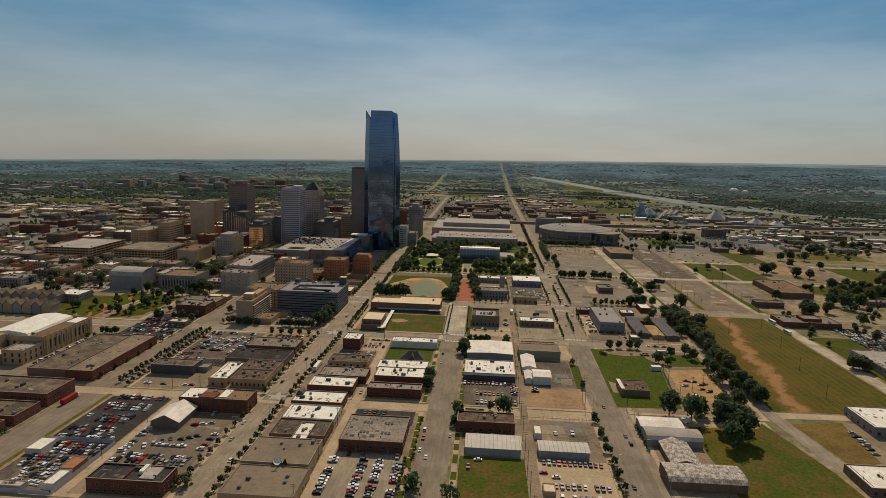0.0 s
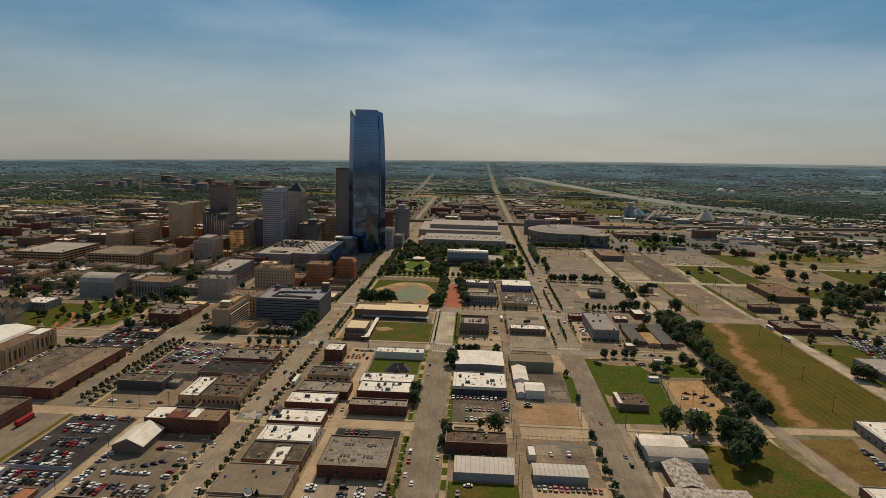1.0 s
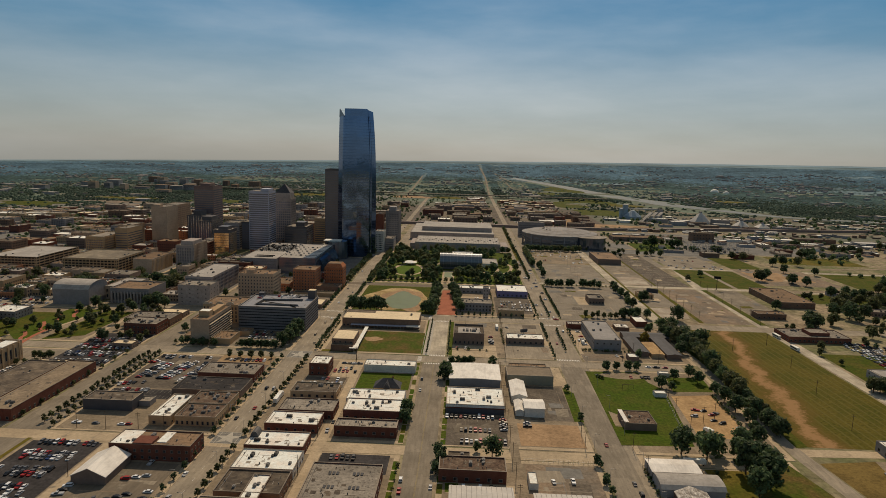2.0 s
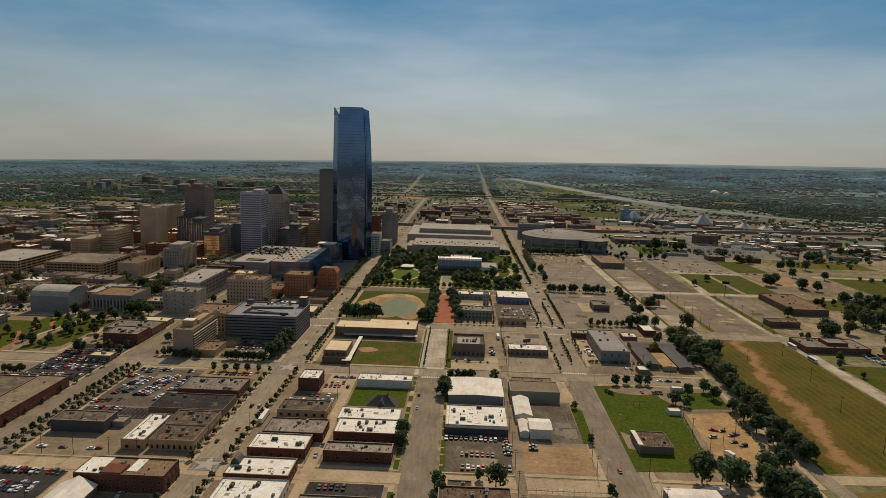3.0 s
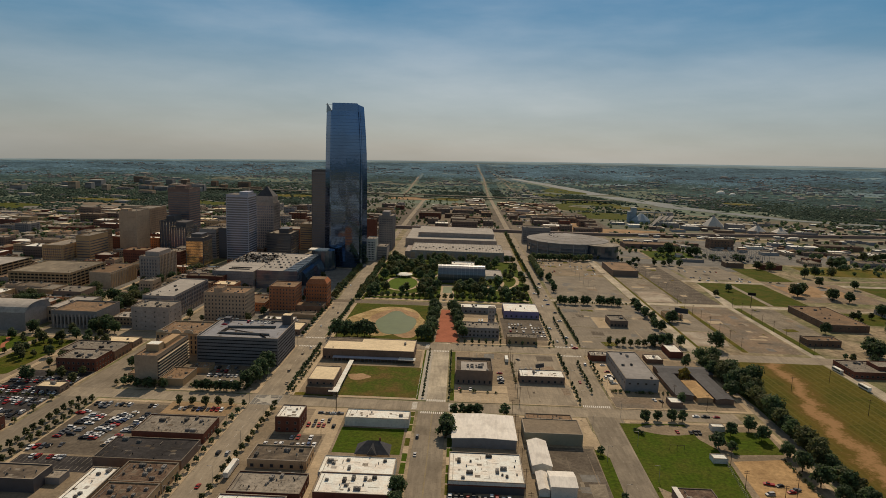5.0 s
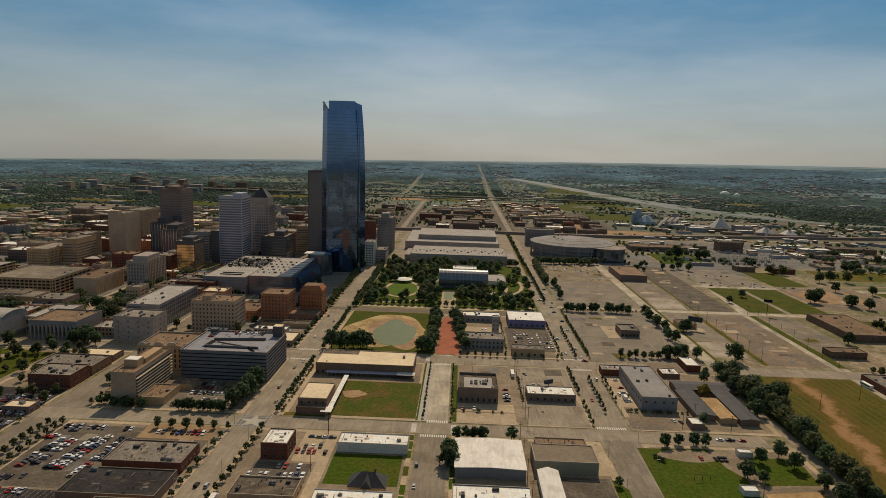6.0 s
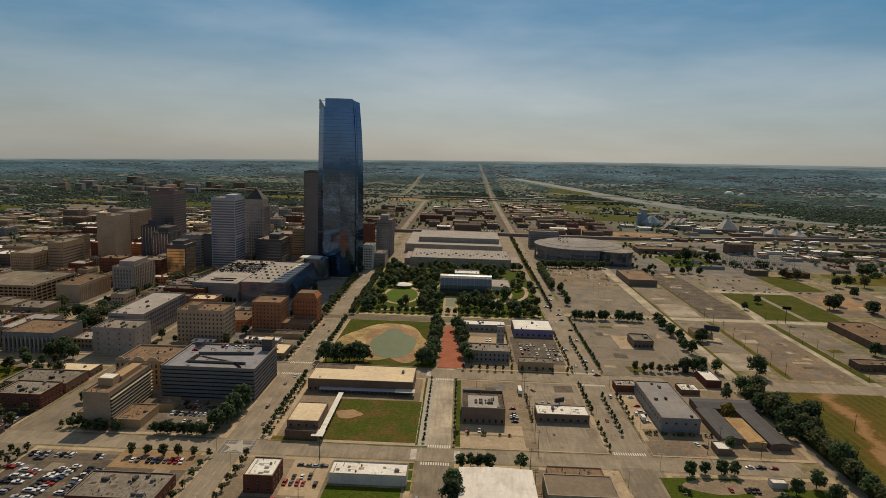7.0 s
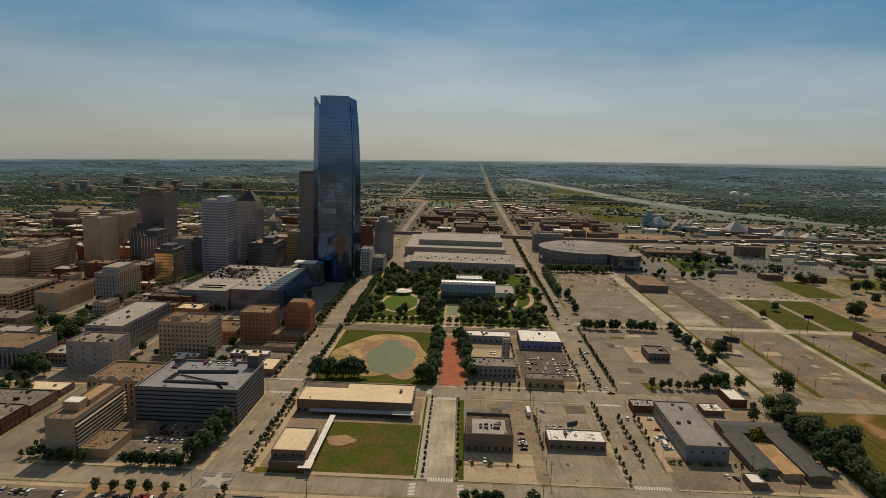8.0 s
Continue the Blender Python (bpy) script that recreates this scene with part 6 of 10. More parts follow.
def glass_tower():
    p = thing("glass_tower", "tall tapering blue mirror-glass skyscraper with a notched crown", "skyscraper", (-168.5, 1037, 0))
    # plan: a broad front, canted flanks and recessed corner slots
    plan = [(-17.3, -22), (3.0, -24.2), (21.5, -22), (23, -19.5), (25, -19), (30, -8), (24, 14), (14, 26), (12, 26), (10, 28), (-12, 28), (-14, 26), (-18, 24), (-29.5, 2), (-29, -3), (-20, -17.5), (-18.2, -17.5)]
    heights = ((0, 1.0), (60, 1.0), (120, 0.995), (155, 0.985), (180, 0.972), (200, 0.955), (210.5, 0.945))
    rings = []
    for z, k in heights:
        rings.append([(x * (k if x < 0 else k ** 3.6), y * (0.4 + 0.6 * k), z) for x, y in plan])
    v, f = prism(rings)
    link("curtain_wall", v, f, M["tower_glass"], p)
    hp = Heap()
    for z in np.arange(8.7, 207, 4.35):
        i = max(j for j in range(len(heights)) if heights[j][0] <= z)
        t = (z - heights[i][0]) / (heights[min(i + 1, len(heights) - 1)][0] - heights[i][0])
        line = [tuple((a + (b - a) * t) * 1.004 for a, b in zip(q0, q1)) for q0, q1 in zip(rings[i], rings[i + 1])]
        m = len(line)
        hp.add([(x, y, z) for x, y, _ in line] + [(x, y, z + 0.2) for x, y, _ in line], [(j, (j + 1) % m, m + (j + 1) % m, m + j) for j in range(m)])
    tagged(hp.done("floor_line", [M["tower_line"]], p, label="thin dark floor line"), kind="stuff")
    for j in (4, 12):
        for (z0, q0), (z1, q1) in zip(((r[j][2], r[j]) for r in rings), ((r[j][2], r[j]) for r in rings[1:])):
            w = 0.2
            link("edge_mullion", [(q0[0] * 1.005 + a * w, q0[1] * 1.005 + b * w, z0) for a, b in ((-1, -1), (1, -1), (1, 1), (-1, 1))] + [(q1[0] * 1.005 + a * w, q1[1] * 1.005 + b * w, z1) for a, b in ((-1, -1), (1, -1), (1, 1), (-1, 1))], BOXF, M["tower_line"], p)
    top = rings[-1]
    low = [top[0], top[1], top[2]]
    v, f = prism([low + [(x, y + 1.2, z) for x, y, z in low[::-1]], [(x * 0.985, y, 221.0) for x, y, z in low] + [(x * 0.985, y + 1.2, 221.0) for x, y, z in low[::-1]]])
    link("crown_screen", v, f, M["tower_glass"], p, label="front crown screen of blue glass")
    low = top[2:6]
    v, f = prism([low + [(x - 1.2, y + 0.3, z) for x, y, z in low[::-1]], [(x * 0.975, y, 220.6 - 1.1 * i) for i, (x, y, z) in enumerate(low)] + [(x * 0.975 - 1.2, y + 0.3, 220.6 - 1.1 * (3 - i)) for i, (x, y, z) in enumerate(low[::-1])]])
    link("crown_screen", v, f, M["tower_glass"], p, label="canted crown screen of blue glass")
    v = [(-27.8, -3, 209), (-17.6, -17.5, 209), (-16.8, -17, 209), (-27.0, -2.6, 209), (-27.4, -3, 221.5), (-18.0, -17, 210.6), (-17.2, -16.6, 210.6), (-26.6, -2.6, 221.5)]
    link("crown_screen", v, BOXF, M["blue_glass"], p, label="pointed crown fin of pale glass")
    box_part("brace", p, -26.8, -16.0, -12.2, -11.8, 218.6, 219.0, M["steel"], "thin steel brace")
    # podium of the tower and its glass atrium
    q = thing("glass_podium", "long low glass podium with white roof edges", "building", (-200, 930, 0))
    v, f = shell(-42, 6, -62, 60, 21, 0.5, 0.4)
    link("wall", v, f, M["dark_glass"], q)
    box_part("roof", q, -41.6, -8, -61.6, 59.6, 20.2, 20.5, M["roof_pale"])
    for i in range(26):
        share("rooftop_unit", UNITS[i % 4], q, (-38 + (i % 5) * 6.5, -40 + (i // 5) * 17, 20.5), 0)
    box_part("roof_edge", q, -8, 4, -60, 55, 20.6, 21.6, M["roof_light"], "broad white roof edge")
    for k in range(10):
        box_part("roof_slot", q, -7.4, 3.6, -56 + k * 11.4, -53 + k * 11.4, 21.6, 21.72, M["slate"], "dark roof slot")
    for k in range(4):
        box_part("floor_line", q, -41.9, 6.05, -62.12, -61.9, 3.5 + 4.2 * k, 4.0 + 4.2 * k, M["garage_wall"])
    v = [(6.1, -40, 0), (14, -40, 0), (14, 66, 0), (6.1, 66, 0), (6.1, -40, 17), (9, -40, 14), (9, 66, 14), (6.1, 66, 17)]
    link("atrium", v, BOXF, M["blue_glass"], q, label="sloping blue glass atrium")
    w = thing("glass_rotunda", "blue glass rotunda beside the skyscraper", "building", (-192, 1000, 0))
    hp = Heap()
    hp.tube(0, 0, 0, 26, 17, 15, 20)
    hp.done("wall", [M["blue_glass"]], w)
    box_part("roof", w, -19, 6, -8, 9, 26, 27, M["roof_white"], "white roof slab")


glass_tower()
conv = building("mixed_use_block", "large low block with a white roof crowded with equipment", "building", -290, -243, 862, 1000, 20.0, "gray_wall", "roof_pale", 0.6, 0, None)
for i in range(48):
    e = random.Random(900 + i)
    share("rooftop_unit", e.choice(UNITS), conv, (-21 + (i % 8) * 6 + e.uniform(-0.6, 0.6), 62 + (i // 8) * 13 + e.uniform(-2, 2), 19.4), 0)
for i in range(11):
    box_part("arcade_opening", conv, -22.6 + i * 4.2, -19.6 + i * 4.2, -0.06, 0.3, 0.4, 4.2, M["dark"], "dark arcade opening")
for k in range(3):
    box_part("wall_joint", conv, -23.4, 23.4, -0.03, 0.1, 8.0 + 4.0 * k, 8.15 + 4.0 * k, M["slate"], "thin shadow joint")
for k in range(4):
    hp, e = Heap(), random.Random(40 + k)
    for i in range(14):
        x, y = -20 + i * 3.0 + e.uniform(-0.4, 0.4), 66 + k * 13
        hp.box(x, x + e.uniform(1.4, 2.5), y, y + e.uniform(2, 6), 19.5, 19.4 + e.uniform(1.2, 3.2), e.choice((0, 0, 1, 1, 2)))
    hp.box(-21, 21, 71 + k * 13, 71.6 + k * 13, 19.5, 20.6, 2)
    tagged(hp.done("roof_plant", [M["dark"], M["unit"], M["roof_pale"]], conv, label="dark roof plant"), kind="stuff")
box_part("skylight", conv, -10, 14, 15, 17, 19.4, 20.2, M["dark"], "long dark skylight")
box_part("skylight", conv, -10, 14, 24, 26, 19.4, 20.2, M["dark"], "long dark skylight")

# ---- downtown towers ----
def tower(name, label, x0, x1, y0, y1, h, wall, pane, storey, band, top=None, sides="fr", roof="roof_gray", fins=0, fin_mat=None):
    p = building(name, label, "skyscraper" if h > 45 else "office building", x0, x1, y0, y1, h, wall, roof, 1.0, 3)
    cx = (x0 + x1) / 2
    bands(p, sides, x0 - cx, x1 - cx, 0, y1 - y0, int((h - 4) / storey), 2.5, storey, band, M[pane], inset=0.8)
    for i in range(fins):
        x = x0 - cx + (x1 - x0) * (i + 0.5) / fins
        box_part("pilaster", p, x - 0.35, x + 0.35, -0.45, 0.0, 0, h - 1.2, M[fin_mat or wall])
    if fins:
        n = max(2, int(fins * (y1 - y0) / (x1 - x0)))
        for i in range(n):
            y = (y1 - y0) * (i + 0.5) / n
            box_part("pilaster", p, x1 - cx, x1 - cx + 0.45, y - 0.35, y + 0.35, 0, h - 1.2, M[fin_mat or wall])
    if top:
        tx0, tx1, ty0, ty1, th = top
        box_part("penthouse", p, tx0 - cx, tx1 - cx, ty0 - y0, ty1 - y0, h - 1.1, h + th, M[wall])
    return p


tower("office_tower", "black granite office tower", -236, -205, 1117, 1150, 128, "black_wall", "dark_glass", 4.0, 2.4)
tower("office_tower", "blue-grey tower with pale horizontal stripes", -335, -304, 1030, 1066, 94, "blue_gray", "dark_glass", 3.3, 1.9, (-318, -306, 1036, 1060, 3.5))
setback = tower("setback_tower", "stone tower with stepped crown and pointed roof", -318, -289, 1101, 1132, 78, "stone_gray", "dark_glass", 4.0, 2.6, fins=9)
box_part("crown", setback, -12.5, 12.5, 3, 28, 77, 87, M["stone_gray"])
link("spire_roof", [(-12.3, 3.2, 87), (12.3, 3.2, 87), (12.3, 27.8, 87), (-12.3, 27.8, 87), (-1, 14, 101), (1, 14, 101), (1, 17, 101), (-1, 17, 101)], BOXF, M["slate"], setback, label="pointed dark roof")
tower("mirror_office", "gold mirror-glass office block", -371, -347.5, 979, 1010, 39.4, "black_wall", "gold_glass", 3.6, 3.1, (-366, -352, 985, 1004, 4), "fr", "roof_pale")
tower("office_tower", "dark brown gridded office tower", -466, -433, 1138, 1180, 92, "tower_brown", "dark_glass", 3.7, 1.9, (-458, -442, 1146, 1170, 4))
tower("office_tower", "plain beige slab tower", -505, -480, 1064, 1104, 62, "beige_wall", "beige_wall", 4.2, 0.5, (-503, -492, 1066, 1078, 3))
tower("office_tower", "beige tower with vertical ribs", -555, -527, 1204, 1262, 52, "beige_wall", "dark_glass", 3.6, 1.2, fins=12)
tower("office_tower", "dark stepped office block", -460, -434, 1094, 1130, 46, "black_wall", "dark_glass", 3.6, 2.8, (-452, -440, 1100, 1125, 7), fins=6, fin_mat="mirror_pier")
tower("office_tower", "dark office block with pale ribs", -428, -405, 1060, 1100, 42, "black_wall", "dark_glass", 3.6, 2.8, (-424, -409, 1068, 1096, 6), fins=6, fin_mat="mirror_pier")
tower("office_building", "grey office block with white roof", -381, -357, 1048, 1084, 42, "gray_wall", "dark_glass", 3.6, 1.8)
tower("office_building", "black glass office block", -354, -338, 1050, 1084, 44, "black_wall", "dark_glass", 3.6, 2.0)
tower("office_building", "dark banded office with pale roof edge", -292, -256, 1072, 1118, 36, "black_wall", "blue_glass", 4.0, 1.6, (-276, -262, 1082, 1104, 6))
tower("office_building", "plain tan brick office slab", -522, -503, 985, 1030, 36, "tan_wall", "dark_glass", 3.6, 1.2)
tower("office_building", "tan gridded office block", -552, -525, 960, 1020, 26, "tan_wall", "dark_glass", 3.4, 1.8, fins=10)
tower("office_building", "beige office block with many windows", -545, -525, 1035, 1080, 34, "beige_wall", "dark_glass", 3.4, 1.3, fins=8)
tower("office_building", "tan office block behind towers", -262, -243, 1150, 1190, 42, "tan_wall", "dark_glass", 3.6, 1.2)
tower("office_building", "orange stone office block", -290, -262, 1160, 1200, 32, "brick_orange", "dark_glass", 3.6, 1.2)
tower("apartment_building", "white gridded apartment block", -144.8, -132, 1072, 1100, 33, "white_wall", "pane", 3.4, 1.8, fins=6)
tower("office_building", "red brick slab with a pale corner", -163, -146, 1177, 1196, 50, "brick", "brick", 4.0, 0.4)
tower("office_building", "grey office tower with a pointed top", -142, -119, 1182, 1222, 56, "gray_wall", "dark_glass", 3.6, 1.3, (-137, -125, 1188, 1210, 6), fins=8)
tower("office_building", "low pale stone building", -131, -117, 1085, 1120, 20, "gray_wall", "dark_glass", 3.6, 1.2)
for px0, px1, py0, py1, ph, pl in ((-498, -430, 821, 892, 19.7, "long tan parking ramp with open levels"), (-600, -535, 827, 915, 17.8, "long parking ramp with a white roof")):
    ramp = building("parking_ramp", pl, "parking garage", px0, px1, py0, py1, ph, "tan_wall", "lot_tan" if px0 > -500 else "roof_pale", 0.8, 4)
    bands(ramp, "fr", -(px1 - px0) / 2, (px1 - px0) / 2, 0, py1 - py0, 5, 2.0, 3.4, 1.7, M["dark"], "deck_opening", 0.8)
    for i in range(9):
        y = (py1 - py0) * (i + 0.5) / 9
        box_part("column", ramp, (px1 - px0) / 2, (px1 - px0) / 2 + 0.4, y - 0.5, y + 0.5, 0, ph - 1, M["tan_wall"])
    for i in range(15):
        x = -(px1 - px0) / 2 + (px1 - px0) * (i + 0.5) / 15
        box_part("column", ramp, x - 0.45, x + 0.45, -0.4, 0.0, 0, ph - 1, M["tan_wall"])
stone = building("office_building", "windowless stone block with a brown roof", "office building", -418, -394, 837, 894, 18.2, "beige_wall", "roof_brown", 0.5, 3)
for i in range(16):
    box_part("pilaster", stone, 12, 12.4, 1.5 + i * 3.5, 2.5 + i * 3.5, 0, 16.5, M["tan_wall"])
court = building("courthouse", "grey stone courthouse with tall pilasters", "courthouse", -378, -355, 870, 915, 32, "stone_gray", "roof_gray", 1.0, 5)
box_part("penthouse", court, -8, 8, 8, 38, 31, 36.5, M["stone_gray"], "set-back top storey")
for i in range(7):
    box_part("pilaster", court, -10.6 + i * 3.2, -9.0 + i * 3.2, -0.6, 0.0, 0, 29.5, M["stone_gray"])
bands(court, "fr", -11.5, 11.5, 0, 45, 7, 3.0, 3.9, 2.0, M["dark_glass"], inset=1.5)
for i in range(12):
    box_part("pilaster", court, 11.5, 12.2, 2 + i * 3.7, 3.5 + i * 3.7, 0, 33, M["beige_wall"])
fed = building("government_office", "long grey office block with rows of windows", "office building", -301, -271.5, 723, 804, 22.4, "gray_wall", "roof_pale", 0.8, 8)
bands(fed, "fr", -14.75, 14.75, 0, 81, 5, 2.4, 3.9, 2.2, M["dark_glass"], inset=1.0)
for i in range(20):
    box_part("pilaster", fed, 14.75, 15.1, 2 + i * 4.0, 2.5 + i * 4.0, 0, 21.4, M["gray_wall"])
building("government_office", "grey office block with plain walls", "office building", -293, -260, 687, 712, 21.0, "stone_gray", "roof_gray", 0.8, 9, (4, 7.5, 1.0, 1.2, 3.0), "r")
building("office_building", "tan stone office with many small windows", "office building", -243, -205, 722, 750, 28.0, "beige_wall", "roof_brown", 1.2, 12, (7, 3.0, 1.2, 1.7, 2.0), "r", big_unit=(-236, -228, 728, 740, 3))
building("brick_office", "old brick office with a plain tan side", "office building", -195.5, -170, 765, 792, 26, "brick_orange", "roof_brown", 0.8, 3, (7, 3.0, 1.2, 1.6, 2.0), "r")
red = building("brick_tower", "red-orange brick building with chamfered top", "office building", -164.0, -142.5, 786, 806, 25.5, "brick_deep", "roof_tan", 0.6, 0, (6, 2.6, 1.1, 1.6, 2.0), "r")
link("hipped_top", [(-10.7, 0, 25.5), (10.7, 0, 25.5), (10.7, 20, 25.5), (-10.7, 20, 25.5), (-8, 2.5, 29.5), (8, 2.5, 29.5), (8, 17.5, 29.5), (-8, 17.5, 29.5)], BOXF, M["brick_deep"], red)
box_part("roof", red, -7.7, 7.7, 2.8, 17.2, 29.5, 29.8, M["roof_brown"])
building("brick_podium", "low brick podium with an arched pavilion", "building", -172, -143.0, 768, 785.5, 7, "brick_brown", "roof_brown", 0.6, 3, SHOP, "r")
building("brick_podium", "low tan court building", "building", -190, -146, 745, 757, 4, "tan_wall", "roof_tar", 0.8, 2)
rect("lot", -190, -146, 690, 744, P, M["lot_brown"], "brown paved court", "court")
building("shop", "small flat-roofed shop beside a court", "shop", -158, -146, 690, 715, 5, "brown_wall", "roof_tan", 0.5, 2, SHOP, "r")
building("brick_office", "red brick block with pale roof", "office building", -262, -240, 792, 812, 20, "brick_orange", "roof_tan", 0.8, 6, (5, 3.2, 1.3, 1.6, 2), "r")
building("brick_office", "low orange brick block", "office building", -226, -200, 765, 800, 9, "brick_orange", "roof_brown", 0.8, 4, (2, 3.2, 1.3, 1.6, 2), "r")
hall = building("stone_hall", "stone civic hall with columns on its front", "civic hall", -362, -322, 684, 722, 15.8, "gray_wall", "roof_brown", 1.0, 2)
for i in range(12):
    box_part("column", hall, -18.5 + i * 3.3, -17.3 + i * 3.3, -1.0, 0.0, 0.1, 12.5, M["stone_gray"])
    if i < 11:
        share("window", window_mesh(1.6, 7.0), hall, (-16.2 + i * 3.3, 0, 7), 0)
gabled("barrel_hall", "grey hall with a pale barrel roof", "hall", -414, -377, 672, 706, 15.5, 22, "gray_wall", "roof_pale", True, barrel=10)
building("stone_wing", "beige wing with a pale roof", "hall", -376, -352, 700, 745, 14, "beige_wall", "roof_pale", 0.6, 4, (2, 4, 1.6, 3.2, 2), "r")
civic = building("civic_theatre", "large tan stone theatre with a white vaulted roof", "theatre", -378, -331, 449, 509, 15.0, "tan_wall", "roof_brown", 1.0, 4, (1, 5.0, 1.8, 7.0, 4.0), "r")
pts = [(-18.5 + 15.5 * math.cos(math.pi * (10 - i) / 10), 14.0 + 1.2 * min(1, i, 10 - i) + 2.6 * (1 - abs(i - 5) / 5)) for i in range(11)]
v, f = prism_flat([(x + 12.0, z) for x, z in pts], 3.0, 57.0)
link("vaulted_roof", v, f, M["roof_white"], civic, label="smooth white vaulted roof")
box_part("end_block", civic, -23.4, -6, -8, 0, -0.2, 16.5, M["tan_wall"], "plain tan stage block")
box_part("pavilion_roof", civic, 12.5, 23.0, 42, 58, 14.1, 14.5, M["roof_white"], "white roof of an end pavilion")
for k in range(10):
    box_part("pilaster", civic, 23.5, 24.1, 2 + k * 6.0, 3.2 + k * 6.0, 0, 14.0, M["tan_wall"])
building("civic_wing", "tan stone front wing of the theatre", "theatre", -348, -331.5, 427, 448.6, 11.0, "tan_wall", "roof_pale", 0.8, 1, (2, 4.5, 1.6, 2.8, 1.8), "r")
building("civic_wing", "low tan stone end wing of the theatre", "theatre", -364, -348.4, 425, 440.6, 7.5, "tan_wall", "roof_tan", 0.8, 1, (1, 4.5, 1.6, 2.8, 1.8))
building("shop", "low building with pale roof and dark door", "shop", -309, -286, 491.5, 498.5, 5.0, "brick_brown", "roof_tan", 0.6, 4, SHOP, "r")
for k in range(7):
    gabled("townhouse", "grey townhouse with a gabled dark roof", "townhouse", -470 + k * 9.5, -461.5 + k * 9.5, 560, 574, 8, 12, "gray_wall" if k % 2 else "beige_wall", "roof_tar", False)
    gabled("townhouse", "grey townhouse with a gabled dark roof", "townhouse", -490 + k * 9.5, -481.5 + k * 9.5, 598, 612, 8, 12, "beige_wall" if k % 2 else "gray_wall", "roof_tar", False)

# ---- convention hall, arena, glass garden house ----
hallc = building("convention_centre", "broad convention hall with a ribbed pale roof", "convention hall", -84, 58, 1111, 1196, 12.5, "stone_gray", "roof_pale", 0.6, 0, None)
for i in range(26):
    share("rooftop_unit", UNITS[i % 4], hallc, (-64 + i * 5.2, 26 + (i % 3) * 9, 11.9), 0)
hallc2 = building("convention_centre", "larger rear hall with a vaulted ribbed roof", "convention hall", -102, 53, 1231, 1385, 13.5, "stone_gray", "roof_pale", 0.6, 0, None)
box_part("upper_hall", hallc2, -58, 74, 35, 120, 12.9, 20, M["stone_gray"])
box_part("upper_roof", hallc2, -58.5, 74.5, 34.5, 120.5, 20, 20.6, M["roof_pale"])
for i in range(30):
    box_part("roof_rib", hallc2, -56 + i * 4.4, -55.7 + i * 4.4, 36, 119, 20.6, 20.85, M["roof_pale"])

hp = Heap()
for i in range(34):
    hp.box(-70 + i * 4.2, -69.7 + i * 4.2, 2, 83, 11.9, 12.15)
for i in range(12):
    hp.box(-70 + i * 12, -64 + i * 12, -0.25, 0.05, 0.5, 9.5, 1)
tagged(hp.done("roof_rib", [M["roof_gray"], M["beige_wall"]], hallc, label="thin roof seams and wall bays"), kind="stuff")
box_part("side_wing", hallc, -80, -71.2, 10, 70, -0.2, 9.0, M["stone_gray"], "lower side wing")
box_part("side_wing", hallc, 71.2, 84, 6, 60, -0.2, 8.0, M["stone_gray"], "lower side wing")


def arena():
    p = thing("arena", "round grey arena with a shallow domed roof and blue glass lobby", "arena", (172, 1235, 0))
    n = 40

    def ring(k, z, f=1.0):
        return [(62 * k * math.cos(math.tau * i / n), 60 * k * math.sin(math.tau * i / n), z * f) for i in range(n)]

    v, f = prism([ring(1.0, -0.2), ring(1.0, 7), ring(1.06, 8), ring(1.06, 15), ring(1.08, 20)])
    link("wall", v, f, M["gray_wall"], p)
    v, f = prism([ring(1.1, 20.1), ring(1.1, 21.5), ring(0.92, 24), ring(0.6, 26.5), ring(0.25, 27.8), ring(0.05, 28)])
    link("roof", v, f, M["roof_slab"], p)
    v, f = prism([ring(1.065, 9.5), ring(1.07, 13.5)])
    link("window_band", v, f, M["dark_glass"], p)
    q = []
    for z in (0, 20):
        q.append([(48 + 26 * math.cos(math.tau * i / 28), -50 + 24 * math.sin(math.tau * i / 28), z) for i in range(28)])
    v, f = prism(q)
    link("glass_lobby", v, f, M["blue_glass"], p, label="curved dark blue glass lobby")
    v, f = prism([[(48 + 28 * math.cos(math.tau * i / 28), -50 + 26 * math.sin(math.tau * i / 28), z) for i in range(28)] for z in (20, 21)])
    link("lobby_roof", v, f, M["roof_gray"], p)
    hp = Heap()
    for i in range(28):
        a, w = math.tau * i / 28, 0.006
        hp.add([(62 * k * math.cos(a + e * w / k), 60 * k * math.sin(a + e * w / k), z + 0.25) for k, z in ((1.09, 21.6), (0.92, 24.0), (0.6, 26.5), (0.25, 27.8)) for e in (-1, 1)], [(2 * j, 2 * j + 1, 2 * j + 3, 2 * j + 2) for j in range(3)])
    for k, z in ((0.92, 24.0), (0.6, 26.5)):
        hp.add([(62 * r * math.cos(math.tau * i / n), 60 * r * math.sin(math.tau * i / n), z + 0.3) for r in (k, k - 0.02) for i in range(n)], [(i, (i + 1) % n, n + (i + 1) % n, n + i) for i in range(n)])
    tagged(hp.done("roof_seam", [M["roof_gray"]], p, label="faint seams of the domed roof"), kind="stuff")
    for i in range(20):
        a = math.tau * i / 20
        box_part("wall_pier", p, 66.6 * math.cos(a) - 0.8, 66.6 * math.cos(a) + 0.8, 64.4 * math.sin(a) - 0.8, 64.4 * math.sin(a) + 0.8, 0, 20, M["gray_wall"], "grey wall pier")
    for i in range(9):
        a = math.pi * (0.55 + 0.09 * i)
        box_part("roof_vent", p, 30 * math.cos(a) - 1, 30 * math.cos(a) + 1, 30 * math.sin(a) - 1, 30 * math.sin(a) + 1, 26, 28.2, M["unit"])


arena()


